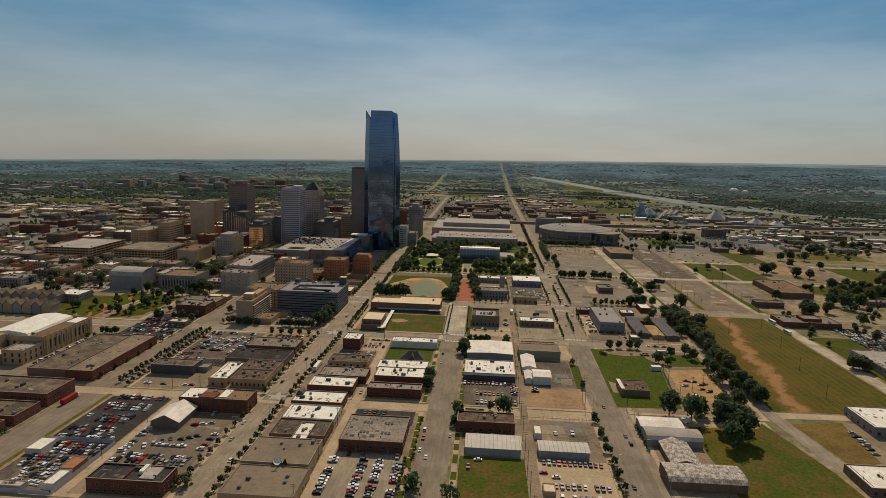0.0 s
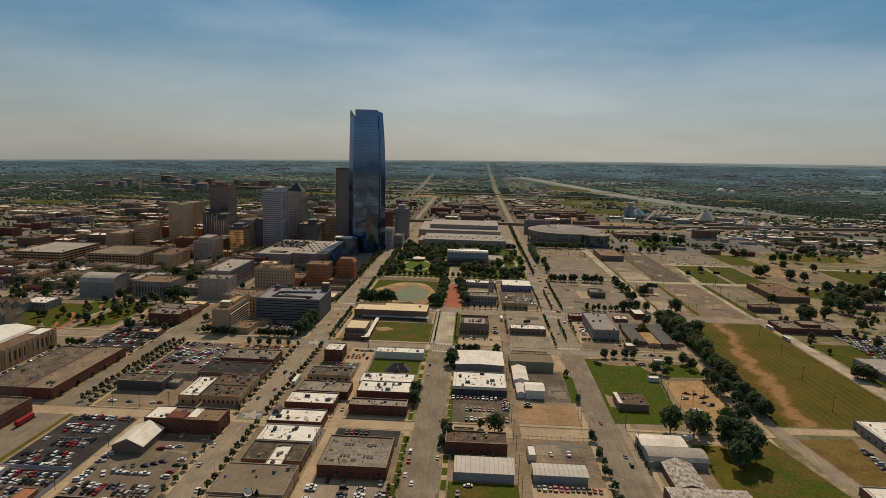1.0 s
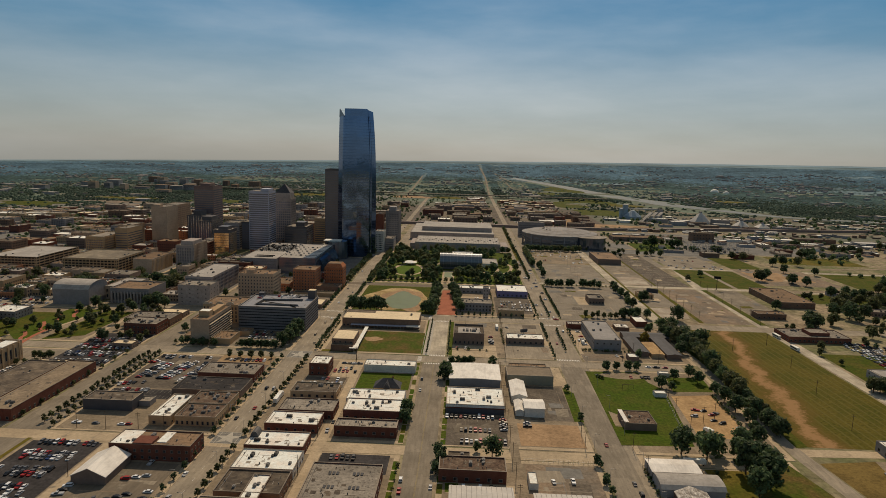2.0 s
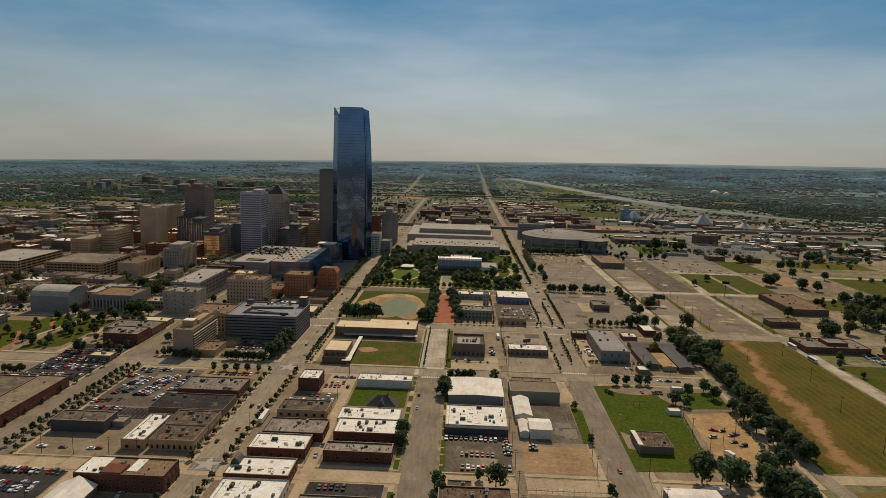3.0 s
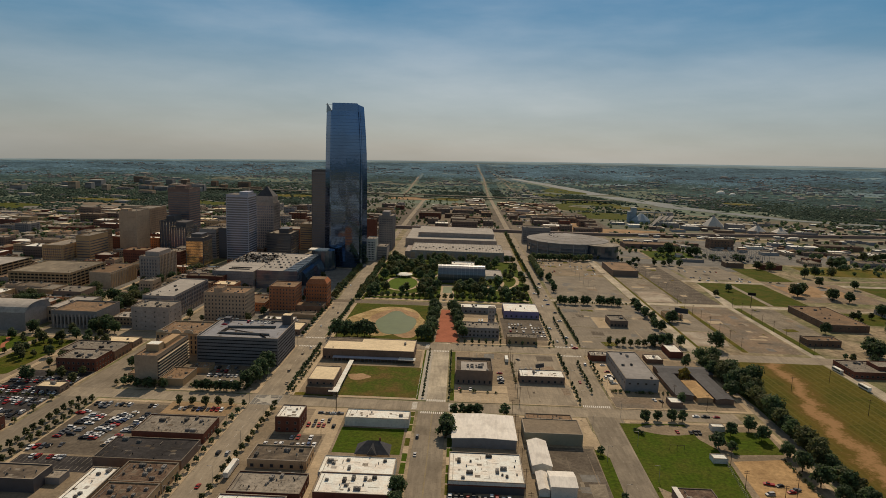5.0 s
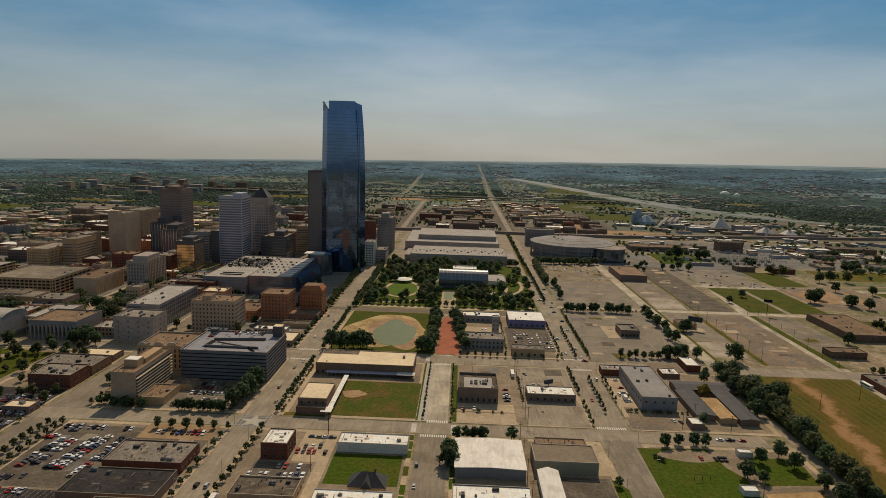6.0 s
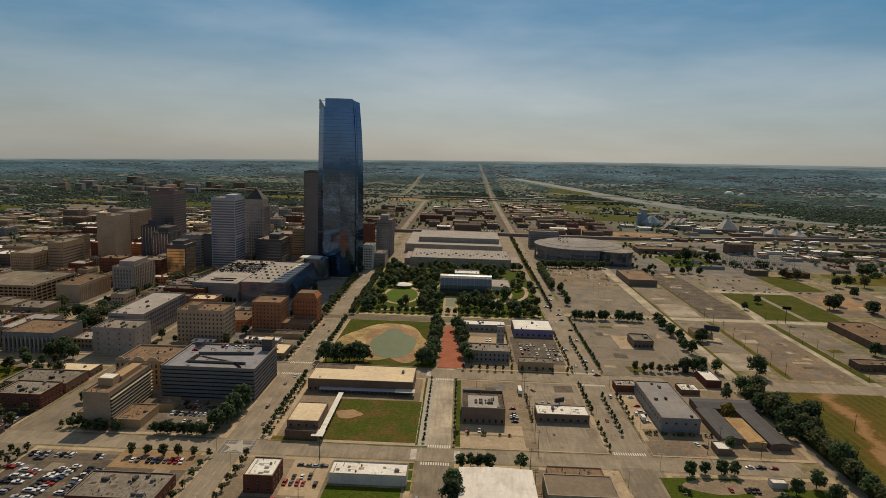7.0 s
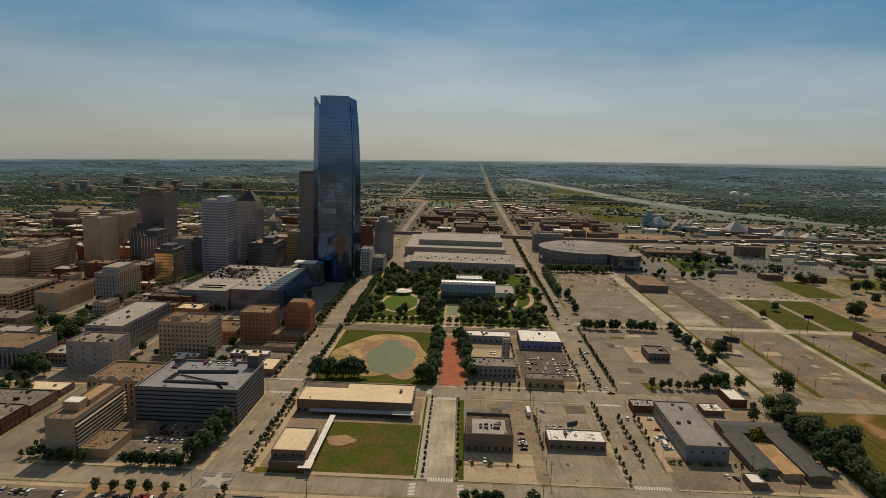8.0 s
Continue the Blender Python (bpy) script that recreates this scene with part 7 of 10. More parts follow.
def glass_house():
    p = thing("glass_conservatory", "long tubular glass conservatory with white ends", "conservatory", (-6, 944, 0))
    n, prof = 16, []
    for i in range(n + 1):
        a = math.pi * 2 * i / n
        prof.append((11 * math.cos(a), 11.5 + 10.5 * math.sin(a)))
    v = [(x, y, z) for x in (-29, 29) for y, z in prof[:-1]]
    f = [(i, (i + 1) % n, n + (i + 1) % n, n + i) for i in range(n)] + [tuple(range(n)), tuple(range(n, 2 * n))]
    link("glazing", v, f, M["house_glass"], p)
    for k in range(13):
        x = -29 + k * 58 / 12
        hp = Heap()
        for i in range(n):
            (y0, z0), (y1, z1) = prof[i], prof[i + 1]
            s = 1.015
            hp.add([(x - 0.18, y0 * s, 11.5 + (z0 - 11.5) * s), (x + 0.18, y0 * s, 11.5 + (z0 - 11.5) * s), (x + 0.18, y1 * s, 11.5 + (z1 - 11.5) * s), (x - 0.18, y1 * s, 11.5 + (z1 - 11.5) * s)], [(0, 1, 2, 3)])
        hp.done("rib", [M["steel"]], p)
    box_part("ridge_cap", p, -29.3, 29.3, -0.35, 0.35, 21.9, 22.2, M["steel"], "grey ridge cap")
    for x in (-29.4, 29.4):
        box_part("end_wall", p, x - 0.4, x + 0.4, -9, 9, 0, 6, M["white_wall"])
    box_part("base", p, -29, 29, -7, 7, -0.2, 4.5, M["dark_glass"])
    building("pavilion", "white pavilion behind the conservatory", "pavilion", -20, 12, 1020, 1045, 9.0, "white_wall", "roof_white", 1.2, 3)
    building("garden_office", "low white annexe beside the conservatory", "building", 25, 47, 962, 1006, 5.5, "white_wall", "roof_pale", 0.5, 2)
    rect("water", -27.5, -16.5, 878, 914, P + 0.06, M["water"], "dark garden basin in a pale terrace", "water")
    q = thing("bandshell", "small pale bandshell at the lawn", "bandshell", (-80, 966, 0))
    hp = Heap()
    hp.tube(0, 0, 3.5, 5.0, 11, 5, 16)
    hp.done("roof", [M["roof_white"]], q)
    for i in range(6):
        a = math.tau * i / 6
        box_part("post", q, 8 * math.cos(a) - 0.2, 8 * math.cos(a) + 0.2, 8 * math.sin(a) - 0.2, 8 * math.sin(a) + 0.2, 0.2, 4.2, M["white_wall"])


glass_house()
tower("office_building", "grey gridded hotel behind the arena", 106, 156, 1328, 1352, 28, "gray_wall", "dark_glass", 3.6, 1.2, fins=12)

# ---- trees ----
TREE = {}
TREE_DATA = {}


def tree_meshes(key, height, spread, trunk_share, lobes, leaves, size, seed, cone=False):
    """A tapered trunk with limbs, and a crown of small folded leaf clumps in several uneven lobes."""
    r = random.Random(seed)
    hp = Heap()
    top = height * trunk_share
    rad = 0.03 * height
    hp.tube(0, 0, -0.2, top, rad, rad * 0.6, 7)
    tips = []
    for i in range(lobes):
        a = math.tau * i * 0.382 + r.uniform(-0.4, 0.4)
        u = (i + 0.5) / lobes
        wide = math.sin(math.pi * (0.22 + 0.68 * u)) if not cone else 0.9 - 0.75 * u
        d = spread * r.uniform(0.35, 0.68) * wide
        tips.append((d * math.cos(a), d * math.sin(a), height * (trunk_share + 0.12 + (0.76 - trunk_share) * u)))
    tips.append((0, 0, height * 0.7))
    for x, y, z in tips:
        b, w = (0, 0, top * 0.8), rad * 0.35
        hp.add([(b[0] - w, b[1], b[2]), (b[0] + w, b[1], b[2]), (b[0], b[1] + w, b[2]), (x, y, z)], [(0, 1, 3), (1, 2, 3), (2, 0, 3)])
    trunk = bpy.data.meshes.new("trunk")
    trunk.from_pydata(hp.v, [], hp.f)
    trunk.materials.append(M["bark"])
    v, f = [], []
    for i, (lx, ly, lz) in enumerate(tips):
        k = 1 - (lz / height) * 0.6 if cone else 1
        lr = spread * (0.42 if not cone else 0.62) * k * r.uniform(0.8, 1.2)
        lh = min(lr * 0.9, 1.04 * height - lz)
        for _ in range(leaves // len(tips)):
            d = Vector((r.gauss(0, 1), r.gauss(0, 1), r.gauss(0, 1))).normalized() * (r.random() ** 0.4)
            c = Vector((lx + d.x * lr, ly + d.y * lr, lz + d.z * lh))
            n = (d * 1.3 + Vector((r.uniform(-0.7, 0.7), r.uniform(-0.7, 0.7), r.uniform(-0.2, 0.9)))).normalized()
            u = n.orthogonal().normalized()
            u = Matrix.Rotation(r.uniform(0, 6.28), 3, n) @ u
            w = n.cross(u)
            s = size * r.uniform(0.55, 1.2)
            o = len(v)
            v += [tuple(c + u * s - n * 0.3 * s), tuple(c + w * s * r.uniform(0.7, 1.1)), tuple(c - u * s - n * 0.35 * s), tuple(c - w * s * r.uniform(0.7, 1.1))]
            f += [(o, o + 1, o + 3), (o + 1, o + 2, o + 3)]
    out = []
    for m in ("leaf", "leaf_olive", "leaf_gold"):
        me = bpy.data.meshes.new("crown")
        me.from_pydata(v, [], f)
        me.materials.append(M[m])
        out.append(me)
    TREE[key] = (trunk, out)
    TREE_DATA[key] = (np.array(hp.v), hp.f, np.array(v), f)


for i in range(4):
    tree_meshes("big%d" % i, 12.5 + i * 0.8, 6.6 + 0.5 * i, 0.2, 11, 560, 1.0, 20 + i)
for i in range(3):
    tree_meshes("mid%d" % i, 7.5 + i * 0.6, 3.9, 0.16, 9, 340, 0.75, 40 + i)
for i in range(3):
    tree_meshes("young%d" % i, 4.4 + i * 0.5, 2.35, 0.14, 7, 180, 0.52, 60 + i)
for i in range(2):
    tree_meshes("cone%d" % i, 5.6 + i * 0.7, 2.1, 0.12, 6, 170, 0.5, 80 + i, True)
for i in range(2):
    tree_meshes("bush%d" % i, 2.4 + 0.4 * i, 2.2, 0.1, 4, 90, 0.45, 90 + i)
PLACED = {"n": 0}


def tree(key, x, y, z=SLAB, s=1.0, leaf=0, label="", name="tree", group=""):
    r = random.Random(int(x * 31 + y * 17))
    p = thing(name, label or "leafy green shade tree", "tree", (x, y, z), r.uniform(0, 6.28), group)
    k = s * r.uniform(0.9, 1.12)
    p.scale = (k, k, k * r.uniform(0.92, 1.08))
    trunk, crowns = TREE[key]
    share("trunk", trunk, p, (0, 0, 0))
    share("crown", crowns[leaf], p, (0, 0, 0))
    PLACED["n"] += 1
    return p


def grove(name, label, spots):
    """Closely set trees that nobody could count, joined into one mesh: spots of key, x, y, z, size."""
    vs, fs, sl, o = [], [], [], 0
    r = random.Random(len(spots))
    for key, x, y, z, s in spots:
        tv, tf, cv, cf = TREE_DATA[key]
        a = r.uniform(0, 6.28)
        rot = np.array(((math.cos(a), -math.sin(a), 0), (math.sin(a), math.cos(a), 0), (0, 0, 1)))
        leaf = 1 + r.randrange(2)
        for v, f, m in ((tv, tf, 0), (cv, cf, leaf)):
            vs.append((v * s) @ rot.T + np.array((x, y, z)))
            fs += [tuple(i + o for i in q) for q in f]
            sl += [m] * len(f)
            o += len(v)
    ob = link(name, np.concatenate(vs).tolist(), fs, None, mats=[M["bark"], M["leaf"], M["leaf_olive"]], slots=sl)
    return tagged(ob, label, "trees", kind="stuff")


def tree_row(kind, x0, y0, x1, y1, n, jitter=0.4, z=SLAB, s=1.0, leaf=0, label="small young street tree in a kerbside row", group="street trees"):
    for i in range(n):
        t = i / max(1, n - 1)
        tree(kind + str(rng.randrange(3 if kind in ("mid", "young") else 2)), x0 + (x1 - x0) * t + rng.uniform(-jitter, jitter), y0 + (y1 - y0) * t + rng.uniform(-jitter, jitter), z, s, leaf, label, "street_tree", group)


# avenue with its median
tree_row("young", -237.5, 400, -237.5, 530, 19, leaf=1, s=0.9)
tree_row("young", -245, 404, -245, 528, 19, z=0.05, leaf=1, s=0.95)
tree_row("young", -263.5, 412, -263.5, 530, 8, leaf=1, s=0.78)
tree_row("young", -238, 560, -238, 655, 9, leaf=1, s=0.78)
# downtown street
tree_row("young", -123.5, 268, -124.5, 380, 15, s=0.92, leaf=1)
tree_row("young", -124.3, 398, -122, 534, 17, s=0.92, leaf=1)
tree_row("young", -141.8, 290, -141.8, 380, 9, s=0.88)
tree_row("young", -141.8, 398, -141.8, 532, 14, s=0.88)
tree_row("young", -121, 560, -121, 658, 16, s=0.92)
tree_row("mid", -120.5, 690, -120.5, 812, 16, s=0.62)
tree_row("mid", -143, 690, -143, 812, 12, s=0.6)
# dead-end street
tree_row("cone", -30.5, 560, -30.5, 658, 16, 0.2, s=0.58, label="small dense dark green street tree")
tree_row("cone", -13.2, 557, -13.2, 658, 16, 0.2, s=0.58, label="small dense dark green street tree")
# boulevard
tree_row("cone", 73.6, 560, 73.6, 590, 5, 0.3, s=0.78, label="dark conical street tree")
tree_row("cone", 73.6, 612, 73.6, 658, 8, 0.3, s=0.78, label="dark conical street tree")
tree_row("cone", 85.5, 580, 85.5, 636, 9, 0.3, z=0.05, s=0.78, label="dark conical tree on a median")
tree_row("cone", 85.5, 690, 85.5, 770, 11, 0.3, z=0.05, s=0.78, label="dark conical tree on a median")
tree_row("cone", 96.5, 700, 96.5, 810, 14, 0.5, s=0.78, label="dark conical street tree")
tree_row("cone", 96.5, 600, 96.5, 640, 6, 0.3, s=0.78, label="dark conical street tree")
tree_row("cone", 73.6, 690, 73.6, 812, 14, 0.5, s=0.78, label="dark conical street tree")
tree_row("young", 73.6, 300, 73.6, 378, 7, label="round street tree beside a gravel lot")
tree_row("mid", 72, 340, 72, 380, 3, s=0.7)
tree_row("cone", -8, 683.8, 28, 683.8, 7, 0.2, s=0.85)
tree_row("cone", 36, 683.8, 70, 683.8, 4, 0.2, s=0.85)
# hedge-like trees along the striped lot and other single trees
tree_row("mid", -9, 533, 6, 533, 4, 0.5, s=1.0, label="round dark tree at the lot's edge")
tree("mid1", 22, 534, s=1.0)
tree_row("mid", -182, 531, -149, 532, 5, 0.5, s=0.72, leaf=1, label="young tree in a gravel strip")
tree_row("mid", -181, 557, -153, 557, 11, 0.9, s=0.85, label="dark tree in a planted belt")
for tx, ty, tk, ts in ((-147, 585, "big0", 1.05), (-146, 596, "big1", 1.0), (-147, 573, "big2", 1.0), (-150, 565, "big3", 0.85), (-222, 557, "mid0", 0.9), (-214, 556, "mid1", 1.05), (-204, 557, "mid2", 0.8), (-229, 562, "mid0", 0.8),
                       (-35, 424, "big1", 0.7), (-35, 434, "big2", 0.75), (-35.5, 443, "big0", 0.6), (-14, 500, "big0", 0.9), (-13, 508, "big2", 0.75), (-11, 372, "big1", 0.6), (-13, 381, "big2", 0.55), (16, 384, "big3", 0.9), (8, 390, "mid1", 0.7), (-14, 364, "mid2", 0.9)):
    tree(tk, tx, ty, s=ts, label="broad dark green shade tree")
for tx, ty, tk, ts in ((72, 487, "mid1", 0.7), (73, 437, "mid2", 0.7), (122, 398, "big2", 1.05), (134, 392, "big3", 1.15), (142, 400, "big0", 1.0), (149, 378, "big1", 1.3), (155, 365, "big2", 1.3), (146, 355, "big3", 1.1), (160, 385, "big0", 1.2), (152, 395, "big1", 1.0),
                       (142, 502, "big0", 0.75), (156, 519, "big1", 0.62), (170, 527, "big2", 0.7), (172, 514, "big0", 0.68), (148, 498, "mid1", 0.9), (177, 494, "big1", 0.75), (177, 478, "big2", 0.8), (178, 462, "big0", 0.85), (180, 445, "big1", 0.7), (176, 430, "mid1", 1.1), (160, 409, "big2", 0.9), (138, 414, "mid1", 0.9), (172, 416, "big0", 0.85)):
    tree(tk, tx, ty, s=ts, label="broad dark green shade tree")
tree_row("mid", 110, 536, 134, 538, 4, 1.0, s=1.0, label="round tree in a roadside row", z=0.06)
tree("mid0", 160, 612, s=1.4, leaf=2, label="golden-leaved tree between dark roofs")
tree("mid2", 142, 566, s=0.9)
# tree belt beside the meadow
for i in range(46):
    t = i / 45
    tree("big%d" % rng.randrange(4), 190.5 + 6.5 * t + rng.uniform(-2.5, 2.5), 424 + 195 * t + rng.uniform(-2, 2), 0.05, rng.uniform(0.6, 0.85) + 0.25 * t, rng.randrange(2), "dense green tree in a long belt", "tree", "tree belt")
for i in range(26):
    tree("big%d" % rng.randrange(4), rng.uniform(184, 206), rng.uniform(585, 660), 0.05, rng.uniform(0.85, 1.15), rng.randrange(2), "dense green tree in a long belt", "tree", "tree belt")
tree("big3", 216, 697, 0.06, 1.15, 0, "large dark lone tree at a street corner")
for tx, ty in ((186, 700), (172, 690), (180, 712), (161, 700)):
    tree("big%d" % rng.randrange(4), tx, ty, 0.06, 0.7)
# pond park and gardens
tree_row("big", -112, 690, -86, 693, 6, 1.5, s=1.2, label="dense tree in front of the pond")
for tx, ty in ((-36, 690), (-34, 702), (-32, 716), (-33, 730), (-33, 745), (-31, 758), (-33, 772), (-40, 693), (-31, 786), (-34, 800)):
    tree("big%d" % rng.randrange(4), tx, ty, s=1.0, label="dense tree beside the red plaza")
for tx, ty in ((-4, 700), (-7, 714), (-6, 726), (-9, 738), (-8, 752), (-12, 764), (-11, 777), (-14, 790)):
    tree("big%d" % rng.randrange(4), tx, ty, s=0.85, label="dense tree beside the red plaza")
spots = []
while len(spots) < 205:
    tx, ty = rng.uniform(-113, 72), rng.uniform(844, 1100)
    if ((tx + 78) / 22) ** 2 + ((ty - 924) / 46) ** 2 < 1 or (-38 < tx < 26 and 918 < ty < 1008) or (20 < tx < 50 and 945 < ty < 1018) or (-24 < tx < 16 and 1005 < ty < 1048) or (-31 < tx < -13 and ty < 930) or (23 < tx < 33 and 868 < ty < 932):
        continue
    if (32 < tx < 60 and 985 < ty < 1060 and rng.random() < 0.8) or (-100 < tx < -55 and ty < 878 and rng.random() < 0.7):
        continue
    if 33 < tx and rng.random() < 0.4:
        continue
    spots.append(("mid%d" % rng.randrange(3), tx, ty, SLAB, rng.uniform(0.95, 1.7)))
for i in range(26):
    spots.append(("mid%d" % rng.randrange(3), -108 + i * 7.0, 846 + rng.uniform(-0.5, 0.5), SLAB, 0.85))
for i in range(24):
    spots.append(("mid%d" % rng.randrange(3), -117, 835 + i * 9.5, SLAB, 0.9))
    spots.append(("mid%d" % rng.randrange(3), -146, 835 + i * 8, SLAB, 0.9))
    spots.append(("cone%d" % rng.randrange(2), 83.5, 880 + i * 9, 0.05, 1.15))
    spots.append(("mid%d" % rng.randrange(3), 82 + rng.uniform(-1, 1), 1096 + i * 15, 0.05, rng.uniform(0.7, 1.0)))
    spots.append(("mid%d" % rng.randrange(3), 99, 985 + i * 6, 0.07, 1.3))
for i in range(46):
    if i % 2:
        spots.append(("mid%d" % rng.randrange(3), -143.5 + rng.uniform(-1, 1), 824 + i * 6.2, SLAB, rng.uniform(0.6, 0.85)))
    else:
        spots.append(("mid%d" % rng.randrange(3), -121 + rng.uniform(-1, 1), 832 + i * 6.0, SLAB, rng.uniform(0.6, 0.9)))
for i in range(26):
    spots.append(("mid%d" % rng.randrange(3), 104 + i * 3.6, 1136 + rng.uniform(-6, 8), 0.07, 1.3))
grove("garden_trees", "dense green canopy of a botanical garden", spots)
# parking lots on the right
tree_row("mid", 104, 846, 134, 847, 6, 2.0, z=0.07, s=1.25)
tree_row("mid", 147, 847, 166, 846, 5, 2.0, z=0.07, s=1.25)
tree_row("mid", 104, 905, 108, 980, 6, 2.0, z=0.07, s=1.1)
tree_row("mid", 124, 695, 160, 696, 7, 1.0, z=0.07, s=0.85, leaf=1)
tree_row("mid", 166, 699, 177, 703, 4, 2.5, z=0.07, s=1.3)
tree_row("mid", 183, 745, 184, 850, 9, 2.5, z=0.07, s=1.25)
tree_row("mid", 203, 780, 207, 788, 3, 2.5, z=0.07, s=1.5)
for tx, ty, ts in ((328, 948, 0.8), (404, 930, 1.3), (420, 950, 1.1), (344, 760, 0.9), (395, 740, 1.2), (405, 728, 1.3), (420, 760, 1.0), (425, 735, 1.2), (440, 800, 1.2), (448, 840, 1.0), (480, 800, 1.1), (350, 702, 1.2), (372, 700, 1.0), (455, 770, 1.1), (470, 850, 1.0), (384, 655, 1.0),
                   (340, 1225, 1.5), (348, 1236, 1.2), (332, 1240, 1.0), (378, 1235, 1.3), (386, 1228, 1.4), (394, 1240, 1.2), (366, 1256, 0.9), (480, 1060, 1.0), (500, 1070, 1.1), (520, 1065, 1.0), (440, 1120, 1.0), (455, 1110, 1.1)):
    tree("big%d" % rng.randrange(4), tx, ty, 0.06, ts, rng.randrange(2), "broad tree on a vacant lot")
grove("kerb_trees", "small trees beside the hotel and its street", [("mid%d" % (i % 3), x, y, SLAB, k) for i, (x, y, k) in enumerate(((-233, 560, 0.8), (-231, 592, 0.7), (-232, 604, 0.8), (-230, 614, 0.7), (-223, 558, 0.75), (-217, 557, 0.75), (-211, 558, 0.75), (-206, 559, 0.8), (-234, 622, 0.8), (-268, 560, 1.0), (-270, 575, 0.8), (-272, 600, 1.0), (-268, 630, 0.9), (-290, 640, 1.2), (-300, 600, 1.0)))])
# civic lawn and left side
for i in range(24):
    tree("mid%d" % rng.randrange(3), rng.uniform(-386, -322), rng.uniform(562, 655), s=0.62, leaf=1, label="young tree on a civic lawn")
for i in range(8):
    tree("mid%d" % rng.randrange(3), rng.uniform(-330, -312), rng.choice((498, 512, 534)) + rng.uniform(-2, 2), s=0.7, leaf=1, label="small tree in a parking lot")
for tx, ty in ((-300, 672), (-310, 678), (-318, 690), (-345, 780), (-335, 790), (-350, 800), (-330, 775), (-395, 690), (-368, 668), (-300, 560), (-355, 870), (-345, 880)):
    tree("big%d" % rng.randrange(4), tx, ty, s=0.85)

for tx, ty, ts in ((318, 486, 0.9), (325, 488, 0.8), (306, 478, 0.9), (310, 470, 1.0), (345, 692, 1.0), (352, 700, 0.9), (438, 690, 1.0), (300, 915, 0.6), (400, 930, 1.2), (452, 905, 1.0), (438, 915, 1.1), (300, 1120, 0.8), (312, 1128, 0.9), (322, 1115, 0.8), (468, 1000, 0.9), (505, 985, 0.9), (530, 880, 1.0), (545, 895, 1.1), (560, 870, 1.0)):
    tree("big%d" % rng.randrange(4), tx, ty, 0.06, ts, rng.randrange(2), "broad dark tree on a vacant lot")
# shrubs along lots, walls and verges
spots = []
for hx0, hy0, hx1, hy1, hn in ((-12, 572, 27, 572, 5), (34, 594, 34, 640, 9), (-188, 563, -152, 567, 20), (-150, 560, -150, 600, 12), (97, 689, 97, 850, 40), (100, 853, 186, 853, 22), (-37.5, 264, -37.5, 322, 14), (72, 264, 72, 330, 18),
                               (-264, 264, -264, 330, 12), (-300, 536, -268, 536, 10), (172, 425, 173, 492, 14), (100, 583, 145, 583, 14), (-118, 560, -118, 650, 16), (-30, 686, -30, 800, 22), (30, 700, 30, 800, 16), (96, 345, 96, 382, 8), (130, 350, 134, 382, 7), (-34, 268, -34, 380, 14)):
    for i in range(hn):
        t = (i + rng.uniform(-0.3, 0.3)) / hn
        spots.append(("bush%d" % rng.randrange(2), hx0 + (hx1 - hx0) * t, hy0 + (hy1 - hy0) * t + rng.uniform(-0.5, 0.5), SLAB if hx0 < 180 else 0.05, rng.uniform(0.45, 0.95)))
grove("shrubs", "scattered green shrubs along lots and verges", spots)
spots = []
for sx0, sx1, sy0, sy1, sn in ((-500, -265, 556, 960, 170), (-236, -146, 690, 1010, 34), (-262, -238, 540, 900, 16), (-560, -500, 540, 960, 40), (396, 520, 660, 850, 40), (300, 420, 560, 700, 26), (160, 188, 560, 700, 10), (205, 300, 1090, 1180, 16)):
    for i in range(sn):
        spots.append(("mid%d" % rng.randrange(3), rng.uniform(sx0, sx1), rng.uniform(sy0, sy1), 0.1, rng.uniform(0.6, 1.3)))
FOOT = [(min((o.matrix_basis @ Vector(c)).x for c in w.bound_box), max((o.matrix_basis @ Vector(c)).x for c in w.bound_box), min((o.matrix_basis @ Vector(c)).y for c in w.bound_box), max((o.matrix_basis @ Vector(c)).y for c in w.bound_box)) for o in scene.objects if o.type == "EMPTY" for w in o.children if w.name.startswith("wall")]
spots = [q for q in spots if not any(a - 3 < q[1] < b + 3 and c - 3 < q[2] < d + 3 for a, b, c, d in FOOT)]
for cx, cy, cr, cn in ((-350, 775, 16, 9), (-330, 742, 9, 4), (-318, 678, 8, 4), (-372, 760, 12, 5), (-430, 760, 20, 8), (-400, 815, 10, 4), (-300, 830, 8, 3), (-345, 930, 12, 5), (-310, 900, 8, 3), (-460, 700, 20, 6), (-520, 780, 20, 6), (424, 776, 12, 4), (478, 815, 22, 7), (441, 920, 9, 3), (540, 868, 22, 8), (352, 690, 8, 3), (300, 508, 8, 5), (446, 1190, 12, 5), (590, 1170, 20, 6), (700, 1240, 30, 8), (640, 1310, 20, 5), (820, 1290, 30, 8)):
    for i in range(cn):
        a, q = rng.uniform(0, 6.28), cr * math.sqrt(rng.random())
        spots.append(("big%d" % rng.randrange(4), cx + q * math.cos(a), cy + q * math.sin(a), 0.05, rng.uniform(0.75, 1.1)))
grove("town_trees", "scattered green trees between town buildings", spots)

# ---- vehicles ----
def mesh_of(name, hp, mats):
    me = bpy.data.meshes.new(name)
    me.from_pydata(hp.v, [], hp.f)
    for m in mats:
        me.materials.append(m)
    me.polygons.foreach_set("material_index", hp.s)
    me.update()
    return me


